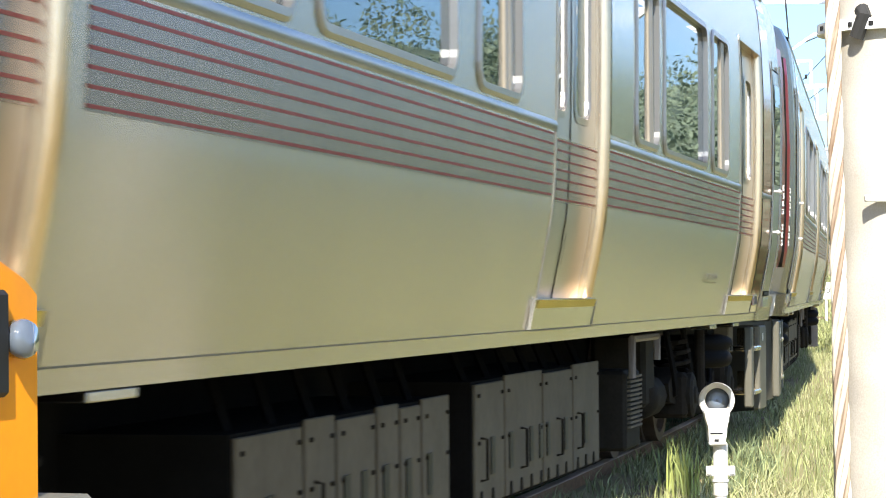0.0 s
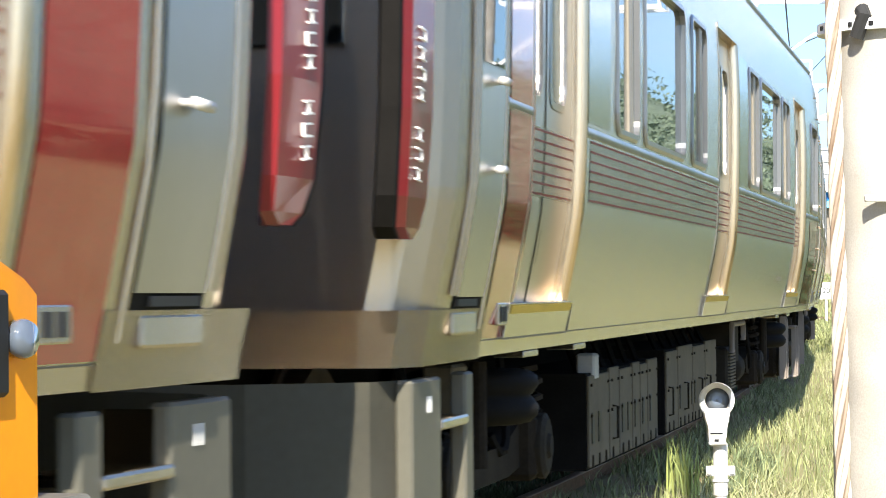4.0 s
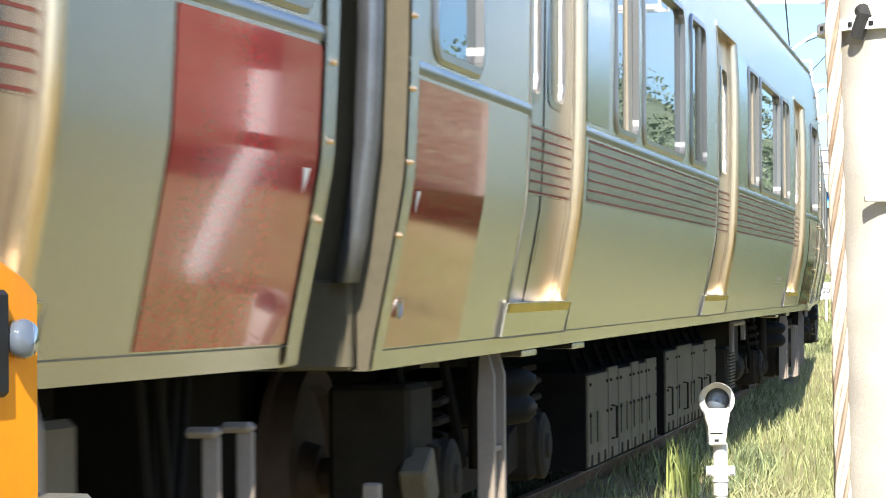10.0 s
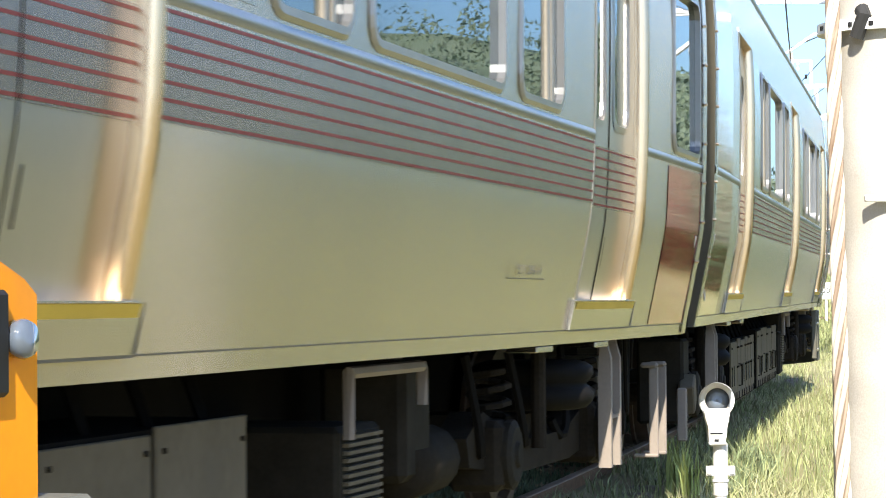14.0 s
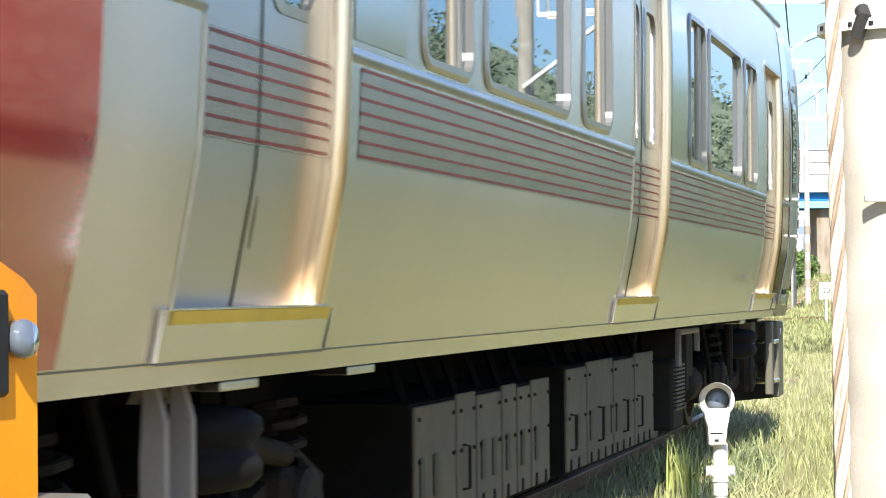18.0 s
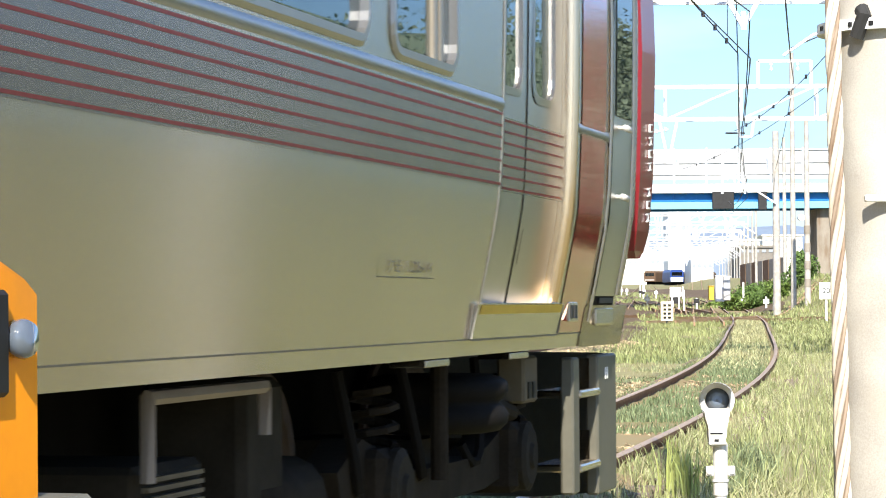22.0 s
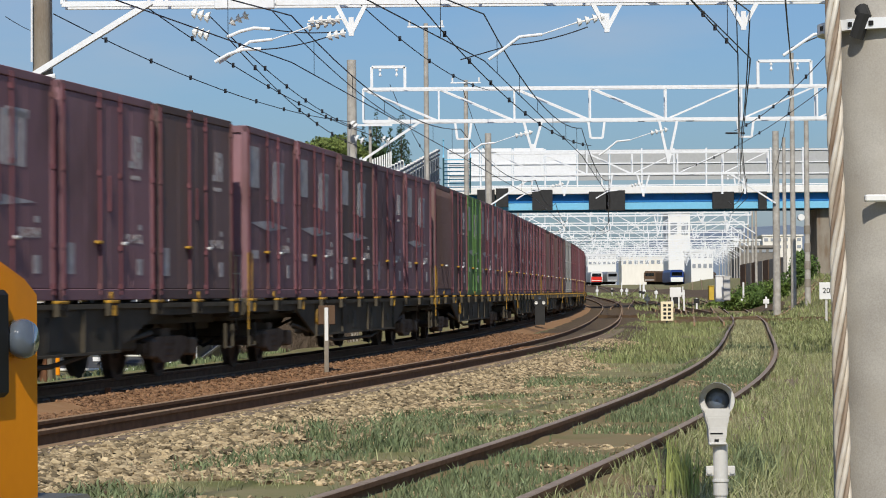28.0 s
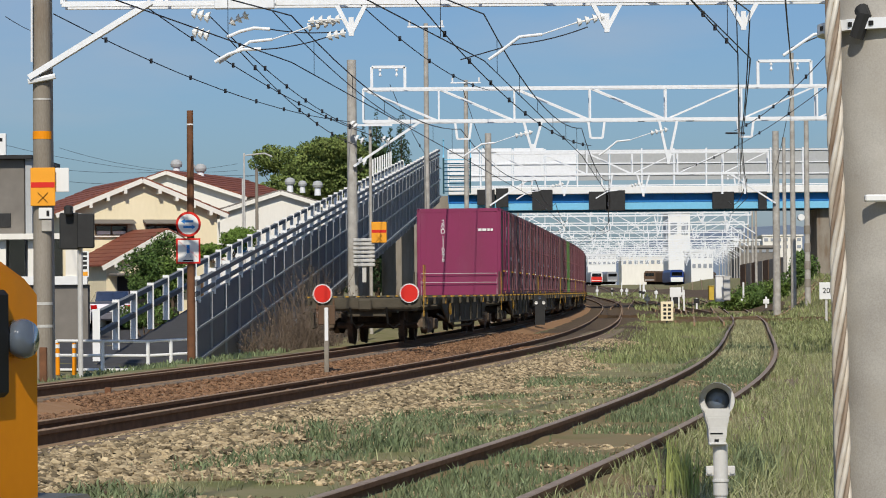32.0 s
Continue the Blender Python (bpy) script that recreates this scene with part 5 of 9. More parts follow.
        bm = bmesh.new()
        tube(bm, [(-1.05, e * (L + 0.10), 0.98), (-1.05, e * (L + 0.14), 0.60), (-0.70, e * (L + 0.14), 0.60), (-0.70, e * (L + 0.10), 0.98)], 0.014, 6)
        part("end_step", bm, RUST, w)
        b = part("bogie", bmesh.new(), BOGIE_BROWN, w)
        bm = bmesh.new()
        for s in (-1, 1):
            prism(bm, [(-1.2, 0.48), (-0.6, 0.56), (0.6, 0.56), (1.2, 0.48), (1.2, 0.36), (0.75, 0.36), (0.35, 0.22), (-0.35, 0.22), (-0.75, 0.36), (-1.2, 0.36)], "x", s * 0.98 - 0.06, s * 0.98 + 0.06)
        box(bm, -0.98, 0.98, -0.2, 0.2, 0.36, 0.66)
        bmesh.ops.translate(bm, verts=bm.verts[:], vec=(0, e * 7.1, 0))
        part("bogie_frame", bm, BOGIE_BROWN, b)
        for s in (-1, 1):
            for k in (-0.16, 0.0, 0.16):
                bm = bmesh.new()
                ring_profile(bm, [(0.24, 0.05), (0.26, 0.065), (0.30, 0.05), (0.34, 0.065), (0.38, 0.05), (0.42, 0.065), (0.46, 0.05)], 10, "z", (s * 1.0, e * 7.1 + k, 0.05))
                part("spring", bm, BOGIE_BROWN, b)
            for k in (-0.95, 0.95):
                part("axle_box", bx(*sorted((s * 0.94, s * 1.12)), e * 7.1 + k - 0.14, e * 7.1 + k + 0.14, 0.29, 0.53, bev=0.03), BOGIE_BROWN, b)
        for k in (-0.95, 0.95):
            bm = bmesh.new()
            rod(bm, (-0.9, 0, 0), (0.9, 0, 0), 0.07, 8)
            for s in (-1, 1):
                ring_profile(bm, [(s * 0.50, 0.43), (s * 0.525, 0.43), (s * 0.53, 0.405), (s * 0.62, 0.40), (s * 0.62, 0.33), (s * 0.575, 0.31), (s * 0.58, 0.12), (s * 0.64, 0.1), (s * 0.64, 0)], 20, "x")
            ws = part("wheelset", bm, WHEEL, b)
            ws.location = (0, e * 7.1 + k, 0.405)
    bm = bmesh.new()
    ring_profile(bm, [(1.19, 0.13), (1.21, 0.145), (1.23, 0.13), (1.21, 0.115)], 18, "x", (0, -4.2, 0.72))
    for a in range(0, 180, 60):
        c, s = 0.13 * math.cos(radians(a)), 0.13 * math.sin(radians(a))
        rod(bm, (1.21, -4.2 - c, 0.72 - s), (1.21, -4.2 + c, 0.72 + s), 0.012, 5)
    part("brake_wheel", bm, YELLOW_DULL, w, "yellow hand brake wheel")
    bm = bmesh.new()
    box(bm, 1.181, 1.195, -0.5, -0.2, 0.5, 0.8)
    part("plate", bm, CASE_DARK, w)
    part("plate", bx(1.181, 1.195, 1.6, 2.1, 0.47, 0.85), CASE_DARK, w)
    if last:
        for x in (-0.93, 0.93):
            bm = bmesh.new()
            ring_profile(bm, [(-L - 0.16, 0.0), (-L - 0.16, 0.205), (-L - 0.13, 0.205), (-L - 0.13, 0.0)], 28, "y", (x, 0, 1.10))
            d = part("tail_disc", bm, WHITE, w, "round tail disc")
            bm = bmesh.new()
            ring_profile(bm, [(-L - 0.166, 0.0), (-L - 0.166, 0.185), (-L - 0.161, 0.185), (-L - 0.161, 0.0)], 28, "y", (x, 0, 1.10))
            part("disc_face", bm, SIGN_RED, d, "red reflective face")
            part("disc_bracket", bx(x - 0.03, x + 0.03, -L - 0.13, -L - 0.05, 0.8, 1.2), WAGON, d)
    return w


FREIGHT_REAR_32 = 23.3      # the end of the train along the far track at 32 s
FREIGHT_V = 14.75
SLOTS = [-7.92, -3.96, 0.0, 3.96, 7.92]
WAGONS = []


def freight_s(t):
    return FREIGHT_REAR_32 - FREIGHT_V * (32.0 - t)


def build_freight():
    rng = random.Random(5)
    lean = math.degrees(math.atan2(0.09, 1.13))
    first = flat_wagon("flat_wagon", None, True)
    WAGONS.append((first, 10.2))
    model = flat_wagon("flat_wagon", None, False)
    WAGONS.append((model, 10.2 + 20.4))
    for k in range(2, 14):
        WAGONS.append((copy_thing(model, pose(0, 0, 0)), 10.2 + 20.4 * k))
    models = {}
    for k in range(1, 14):
        for j, u in enumerate(SLOTS):
            # darker kind is picked more often far ahead, for the sides in shade
            kind = "brown" if rng.random() < (0.2 if k < 5 else 0.75) else "violet"
            if (k, j) == (1, 0): kind = "magenta"
            if (k, j) == (3, 2): kind = "green"
            if (k, j) in ((6, 2), (6, 1), (8, 2)): kind = "grey"
            seed = rng.randrange(8)
            key = (kind, seed)
            if key not in models:
                models[key] = container("container", None, kind, seed)
                c = models[key]
            else:
                c = copy_thing(models[key], pose(0, 0, 0))
            CONTAINERS.append((c, 10.2 + 20.4 * k, u))


CONTAINERS = []
build_freight()


# ---- poles, gantries and wires ----
def pole(name, x, y, z0, z1, r0, r1, material, label, category="utility pole", bands=()):
    t = thing(name, pose(x, y, z0), label, category)
    bm = bmesh.new()
    h = z1 - z0
    rows = []
    for k in range(9):
        rr = r0 + (r1 - r0) * k / 8
        rows.append([(rr * math.cos(2 * math.pi * i / 20), rr * math.sin(2 * math.pi * i / 20), h * k / 8 - (0.3 if k == 0 else 0)) for i in range(20)])
    loft(bm, rows)
    part("shaft", bm, material, t, smooth=False)
    for zb, hb, m in bands:
        bm = bmesh.new()
        rr = r0 + (r1 - r0) * (zb - z0) / h + 0.006
        ring_profile(bm, [(zb - z0, rr - 0.01), (zb - z0, rr), (zb - z0 + hb, rr), (zb - z0 + hb, rr - 0.01)], 20, "z")
        part("band", bm, m, t)
    return t


def insulator_string(bm, a, b, n=4, r=0.10):
    a, b = Vector(a), Vector(b)
    rod(bm, a, b, 0.018, 6)
    for k in range(n):
        p = a.lerp(b, (k + 0.5) / n)
        d = (b - a).normalized() * 0.035
        rod(bm, p - d, p + d, r * 0.55, 10, r)


def lattice(bm, x0, x1, y, z0, z1, n, w=0.075, up=True):
    """A flat truss across the tracks."""
    bar(bm, (x0, y, z0), (x1, y, z0), w * 1.25)
    bar(bm, (x0, y, z1), (x1, y, z1), w * 1.1)
    for k in range(n + 1):
        x = x0 + (x1 - x0) * k / n
        bar(bm, (x, y, z0), (x, y, z1), w * 0.7)
        if k < n:
            xa = x0 + (x1 - x0) * (k + 1) / n
            a, b = ((x, y, z1), (xa, y, z0)) if k < n / 2 else ((x, y, z0), (xa, y, z1))
            bar(bm, a, b, w * 0.6)


def gantry(y, xl, xr, z0, z1, panels, drops, arms, label, left_brace=True, right_brace=True):
    g = thing("catenary_gantry", None, label, "catenary gantry", "catenary gantries")
    bm = bmesh.new()
    lattice(bm, xl, xr, y, z0, z1, panels)
    lattice(bm, xl, xr, y + 0.45, z0, z1, panels)
    part("truss", bm, GALV, g, "white lattice beam")
    for x, s, on in ((xl, 1, left_brace), (xr, -1, right_brace)):
        gz = float(ground_z(x, y))
        bm = bmesh.new()
        r = 0.17 if y < 130 else 0.10
        rod(bm, (x - s * 0.35, y + 0.22, gz - 0.2), (x - s * 0.35, y + 0.22, z1 + (0.9 if y < 130 else 0.1)), r, 16, r * 0.82)
        part("post", bm, CONCRETE, g, "round concrete post")
        if on:
            bm = bmesh.new()
            bar(bm, (x - s * 0.30, y, z0 - 1.35), (x + s * 1.75, y, z0), 0.11, 0.07)
            part("brace", bm, GALV, g)
    for x, h, v in drops:
        bm = bmesh.new()
        if v:
            bar(bm, (x - 0.28, y, z0), (x, y, z0 - h), 0.075)
            bar(bm, (x + 0.28, y, z0), (x, y, z0 - h), 0.075)
            bar(bm, (x, y, z0 - h + 0.28), (x, y, z0 - h - 0.05), 0.09)
        else:
            bar(bm, (x - 0.25, y, z0), (x - 0.18, y, z0 - h), 0.07)
            bar(bm, (x + 0.25, y, z0), (x + 0.18, y, z0 - h), 0.07)
            bar(bm, (x - 0.18, y, z0 - h), (x + 0.18, y, z0 - h), 0.06)
        part("drop_arm", bm, GALV, g, "white drop bracket")
    for x, zc, zi, dirn in arms:
        bm = bmesh.new()
        insulator_string(bm, (x, y, zi), (x - dirn * 0.55, y, zi - 0.12), 4, 0.085)
        part("insulator", bm, INSULATOR, g, "white ribbed insulator")
        bm = bmesh.new()
        pts = [(x - dirn * 0.55, y, zi - 0.12), (x - dirn * 1.15, y, zi - 0.32), (x - dirn * 1.55, y, zi - 0.36), (x - dirn * 1.95, y, zc + 0.12), (x - dirn * 2.1, y, zc + 0.02)]
        tube(bm, pts[:2], 0.012); tube(bm, pts[1:], 0.028, 8)
        part("steady_arm", bm, GALV, g, "curved white steady arm")
    return g


def hoop(g, x, y, z, w, h):
    """A white square frame that carries feeder wires above a beam."""
    bm = bmesh.new()
    for a, b in (((x - w / 2, y, z), (x - w / 2, y, z + h)), ((x + w / 2, y, z), (x + w / 2, y, z + h)), ((x - w / 2, y, z + h), (x + w / 2, y, z + h))):
        bar(bm, a, b, 0.085)
    for k in (-0.25, 0.25):
        insulator_string(bm, (x + k * w, y, z + h), (x + k * w, y, z + h - 0.3), 2, 0.05)
    part("feeder_frame", bm, GALV, g, "white square feeder frame")


G1, G2, G3 = 47.0, 80.0, 117.0
ga = gantry(G1, -6.72, 15.5, 6.28, 7.25, 12, [(-1.595, 0.55, True), (2.935, 0.52, True), (5.355, 0.5, True)],
            [(2.935, 5.22, 6.0, 1), (8.154, 5.25, 6.0, 1), (-1.844, 5.2, 5.95, 1)], "white lattice catenary gantry over three tracks", left_brace=False)
bm = bmesh.new()
bar(bm, (-7.273, 46.80, 4.966), (-5.112, 46.80, 6.287), 0.17, 0.10)
part("brace", bm, GALV, ga, "thick white diagonal brace")
bm = bmesh.new()
box(bm, -3.989, -2.926, 46.6, 46.7, 6.133, 6.502, bev=0.02)
part("beam_plate", bm, GALV, ga)
for px_ in (0, 1):
    bm = bmesh.new()
    a = (-4.424, 46.90, 6.112) if px_ == 0 else (-4.406, 46.90, 5.782)
    b = (-4.085, 46.90, 6.009) if px_ == 0 else (-4.107, 46.90, 5.689)
    insulator_string(bm, a, b, 3, 0.11)
    part("insulator", bm, INSULATOR, ga, "white ribbed insulator")
bm = bmesh.new()
insulator_string(bm, (-2.356, 46.90, 5.936), (-1.756, 46.90, 5.971), 4, 0.09)
insulator_string(bm, (-2.029, 46.90, 5.653), (-1.688, 46.90, 5.730), 3, 0.09)
insulator_string(bm, (-3.756, 46.90, 5.907), (-3.405, 46.90, 6.064), 3, 0.09)
part("insulator", bm, INSULATOR, ga)
for pts in (((-4.010, 46.90, 5.228), (-3.759, 46.90, 5.366), (-3.509, 46.90, 5.444), (-3.189, 46.90, 5.452)), ((-3.787, 46.90, 5.667), (-3.557, 46.90, 5.765), (-3.307, 46.90, 5.823), (-3.027, 46.90, 5.801))):
    bm = bmesh.new()
    tube(bm, list(pts), 0.03, 8)
    part("steady_arm", bm, GALV, ga, "curved white steady arm")

gb = gantry(G2, -2.374, 13.6, 6.30, 7.28, 7, [(0.639, 0.55, False), (2.732, 1.0, True), (4.655, 0.55, False), (6.817, 1.3, True), (9.148, 0.55, False)],
            [(2.732, 5.2, 5.95, 1), (6.817, 5.2, 6.0, 1)], "white lattice catenary gantry with drop brackets")
hoop(gb, -1.608, G2, 7.28, 1.0, 0.66)
hoop(gb, 10.339, G2, 7.28, 1.6, 0.75)
gc = gantry(G3, 2.378, 14.375, 6.303, 7.251, 6, [(3.747, 0.5, False), (5.365, 0.9, True), (7.231, 0.6, False), (8.849, 0.95, True), (13.080, 0.5, False)],
            [(5.365, 5.2, 5.9, 1), (8.849, 5.2, 5.9, 1)], "white lattice catenary gantry near the bridge")
hoop(gc, 12.832, G3, 5.381, 1.0, 0.9)
for y, a, b, n in ((190, 905, 1330, 6), (222, 925, 1325, 7), (258, 940, 1318, 8), (300, 950, 1312, 8), (345, 960, 1306, 9), (370, 965, 1305, 9), (395, 970, 1300, 10), (420, 975, 1296, 10), (450, 985, 1290, 10), (485, 990, 1286, 11), (520, 1000, 1280, 12), (560, 1005, 1276, 12), (600, 1010, 1270, 12)):
    xa, xb = (a - 784) / 4700 * y, (b - 784) / 4700 * y
    z0 = 6.3 + 0.004 * (y - 130)
    rng = random.Random(int(y))
    dr = [(xa + (xb - xa) * (k + rng.uniform(0.2, 0.8)) / n, rng.choice((0.5, 1.0, 1.3)), rng.random() < 0.6) for k in range(n)]
    gantry(float(y), xa, xb, z0, z0 + 1.0, n + 3, dr, [(d[0], z0 - 1.1, z0 - 0.4, 1) for d in dr if d[2]], "white lattice catenary gantry far in the yard")


def sagging(a, b, sag, n=10):
    a, b = Vector(a), Vector(b)
    return [a.lerp(b, k / n) - Vector((0, 0, sag * 4 * (k / n) * (1 - k / n))) for k in range(n + 1)]


def wire(name, pts, r, label, beads=0, group=""):
    bm = bmesh.new()
    tube(bm, pts, r, 5)
    t = part(name, bm, WIRE, None)
    tagged(t, label, "overhead wire", group or "overhead wires")
    if beads:
        for k in range(1, beads):
            i = k * (len(pts) - 1) / beads
            p = pts[int(i)].lerp(pts[min(int(i) + 1, len(pts) - 1)], i - int(i))
            bm = bmesh.new()
            rod(bm, p - Vector((0, 0, 0.05)), p + Vector((0, 0, 0.05)), 0.030, 6)
            part("clamp", bm, WIRE, t)
    return t


def catenary(line, ys, off, zc=5.22, zm=6.05):
    for k, (ya, yb) in enumerate(zip(ys[:-1], ys[1:])):
        xa, _, _ = line.of_y(ya); xb, _, _ = line.of_y(yb)
        sa, sb = (0.18 if k % 2 else -0.18), (-0.18 if k % 2 else 0.18)
        za, zb = (float(ground_z(xa, ya)) + 0.2, float(ground_z(xb, yb)) + 0.2)
        c = sagging((xa + sa + off, ya, za + zc), (xb + sb + off, yb, zb + zc), 0.0, 8)
        m = sagging((xa + sa + off, ya, za + zm), (xb + sb + off, yb, zb + zm), 0.55, 12)
        t = wire("contact_wire", c, 0.011 if yb < 130 else 0.016, "taut dark contact wire over a track")
        wire("messenger_wire", m, 0.013 if yb < 130 else 0.018, "sagging dark messenger wire over a track")
        if yb < 130:
            for j in range(1, 12, 2):
                p = m[j]
                q = Vector((p.x, p.y, za + (zb - za) * j / 12 + zc))
                bm = bmesh.new()
                rod(bm, p, q, 0.006, 4)
                part("dropper", bm, WIRE, t)


SUPPORTS = [-4.0, 47.0, 80.0, 117.0, 150.0, 190.0, 222.0, 258.0, 300.0, 345.0, 395.0]
catenary(NEAR, SUPPORTS[:5], 0.0)
catenary(MID, SUPPORTS, 0.0)
catenary(FAR, SUPPORTS[:7], 0.0)
# feeders and pull-off wires
for a, b, sag, beads in (((-6.868, 47.00, 6.112), (-2.729, 80.00, 6.294), 0.35, 9), ((-5.264, 47.00, 6.250), (-1.575, 80.00, 5.705), 0.30, 8), ((-4.093, 47.00, 6.040), (-2.424, 80.00, 6.053), 0.30, 8), ((-3.815, 47.00, 5.697), (-2.564, 80.00, 5.577), 0.3, 7),
                         ((-2.991, 47.00, 6.131), (-0.806, 80.00, 6.074), 0.25, 0), ((-0.388, 40.00, 5.537), (4.488, 80.00, 5.520), 0.5, 11), ((-1.408, 47.00, 6.219), (1.436, 80.00, 7.216), 0.25, 5), ((-1.692, 47.00, 5.770), (-3.033, 47.00, 5.811), 0.05, 0), ((-1.912, 47.00, 5.701), (-3.196, 47.00, 5.451), 0.05, 0),
                         ((2.595, 47.00, 5.806), (1.241, 47.00, 5.496), 0.05, 0), ((1.241, 47.00, 5.496), (0.337, 47.00, 5.242), 0.0, 0), ((4.140, 44.00, 5.943), (5.254, 47.00, 5.313), 0.0, 4), ((5.254, 47.00, 5.313), (13.069, 117.00, 5.340), 0.0, 0), ((3.897, 30.00, 4.396), (10.623, 80.00, 7.484), 0.2, 0),
                         ((6.197, 47.00, 5.406), (6.800, 47.00, 5.652), 0.0, 0), ((10.623, 80.00, 7.484), (14.674, 117.00, 6.449), 0.2, 0), ((8.676, 60.00, 6.396), (8.819, 80.00, 5.929), 0.2, 6), ((10.113, 70.00, 6.456), (10.514, 117.00, 6.482), 0.3, 6), ((-1.562, 80.00, 7.411), (0.068, 150.00, 8.105), 0.6, 5),
                         ((0.652, 80.00, 7.222), (2.945, 150.00, 8.401), 0.4, 0), ((-9.854, 60.00, 7.441), (-21.924, 150.00, 15.957), 0.2, 0), ((-26.659, 160.00, 10.319), (-5.778, 190.00, 10.219), 1.2, 0), ((-23.083, 160.00, 10.052), (-14.679, 190.00, 10.007), 0.6, 0), ((-21.807, 150.00, 8.280), (-14.675, 190.00, 10.493), 0.4, 0), ((-20.356, 140.00, 7.205), (-5.160, 170.00, 10.456), 1.0, 0)):
    wire("feeder_wire", sagging(a, b, sag, 14), 0.011, "dark overhead feeder wire", beads)
# the suspended stay with its beads and cross arm
bm = bmesh.new()
rod(bm, (5.122, 46.00, 6.157), (13.168, 117.00, 5.339), 0.012, 5)
hang = tagged(part("section_stay", bm, WIRE, None), "dark wire stay with small cross arm", "overhead wire", "overhead wires")
bm = bmesh.new()
rod(bm, (8.545, 80.00, 5.863), (9.124, 80.00, 5.858), 0.03, 6)
part("cross_arm", bm, WIRE, hang)

# poles of the left gantry side
lp = pole("gantry_pole", -7.084, 47.0, -0.42, 8.6, 0.172, 0.150, CONCRETE_OLD, "stained concrete gantry pole with orange signs", "utility pole", [(3.889, 0.14, ORANGE), (4.580, 0.03, GREY_METAL), (0.957, 0.05, GREY_METAL), (0.557, 0.05, GREY_METAL)])


def local(t, p):
    return Vector(p) - t.location


def plate(t, name, x0, x1, y, z0, z1, material, label="", bev=0.01, thick=0.02):
    l = t.matrix_basis.translation if not t.parent else Vector((0, 0, 0))
    return part(name, bx(x0 - l.x, x1 - l.x, y - l.y - thick, y - l.y, z0 - l.z, z1 - l.z, bev=bev), material, t, label)


def cross_sign(t, x0, x1, y, z0, z1):
    """An orange sign with a red band and a black diagonal cross."""
    s = plate(t, "orange_sign", x0, x1, y, z0, z1, SIGN_ORANGE, "orange sign with red band and black cross")
    l = t.matrix_basis.translation
    h, w, c = z1 - z0, x1 - x0, (x0 + x1) / 2
    part("red_band", bx(x0 - l.x + 0.01, x1 - l.x - 0.01, y - l.y - 0.024, y - l.y - 0.0205, z0 - l.z + h * 0.48, z0 - l.z + h * 0.62), SIGN_RED, s)
    bm = bmesh.new()
    r, zc = w * 0.2, z0 + h * 0.22
    for k in (-1, 1):
        bar(bm, (c - r - l.x, y - l.y - 0.0225, zc - k * r - l.z), (c + r - l.x, y - l.y - 0.0225, zc + k * r - l.z), w * 0.085, 0.004)
    part("cross_mark", bm, BLACK, s)
    return s


cross_sign(lp, -7.263, -6.825, 46.80, 2.700, 3.378)
plate(lp, "white_board", -6.845, -6.596, 46.9, 2.947, 3.376, WHITE, "white sign board")
nb = plate(lp, "number_board", -7.124, -6.885, 46.82, 2.471, 2.670, WHITE, "small white board with a mark")
plate(lp, "mark", -6.984, -6.934, 46.797, 2.521, 2.620, BLACK, bev=0, thick=0.003)
plate(lp, "pale_patch", -7.074, -6.895, 46.82, 2.252, 2.451, CONCRETE)
bm = bmesh.new()
tube(bm, [local(lp, (-7.226, 46.80, 6.344)), local(lp, (-7.232, 46.80, 5.245))], 0.02)
tube(bm, [local(lp, (-7.294, 46.80, 4.896)), local(lp, (-6.815, 46.80, 4.992))], 0.05)
part("clamp_bar", bm, GALV, lp)

# gantry-two left side: cable box, sign and insulators on the post
t = thing("pole_equipment", pose(-2.362, 79.6, 1.451), "finned grey cable box and white insulators on a concrete post", "cable box")
l = t.matrix_basis.translation
for k in range(7):
    z = 1.925 + k * 0.125
    part("fin", bx(-0.33, 0.33, -0.16, 0.10, z - l.z, z - l.z + 0.095, bev=0.02), GREY_METAL, t)
part("strut", bx(-0.06, 0.06, -0.1, 0.1, 0.0, 1.959 - l.z), GREY_METAL, t)
cross_sign(t, -2.136, -1.680, 79.40, 2.629, 3.255)
for a, b in (((622, 216), (632, 226)), ((628, 243), (646, 252)), ((676, 246), (692, 252)), ((634, 283), (650, 290))):
    bm = bmesh.new()
    pa = Vector(((a[0] - 784) / 4700 * 79.6, 79.6, 1.109 + (521 - a[1]) / 4700 * 79.6)) - l
    pb = Vector(((b[0] - 784) / 4700 * 79.6, 79.6, 1.109 + (521 - b[1]) / 4700 * 79.6)) - l
    insulator_string(bm, pa, pb, 2, 0.13)
    part("insulator", bm, INSULATOR, t, "white round insulator")
for x, y, zt, r, arms in ((-0.672, 115.0, 12.804, 0.13, True), (1.267, 140.0, 12.343, 0.14, True), (-2.576, 95.0, 7.281, 0.07, True)):
    p = pole("utility_pole", x, y, float(ground_z(x, y)) - 0.1, zt, r, r * 0.75, CONCRETE, "grey concrete utility pole beside the ramp")
    bm = bmesh.new()
    bar(bm, (-0.8, -0.15, zt - p.location.z - 0.15), (0.8, -0.15, zt - p.location.z - 0.15), 0.07)
    for k in (-0.7, 0.7):
        rod(bm, (k, -0.15, zt - p.location.z - 0.1), (k, -0.15, zt - p.location.z + 0.12), 0.05, 8)
    part("cross_bar", bm, GALV, p)
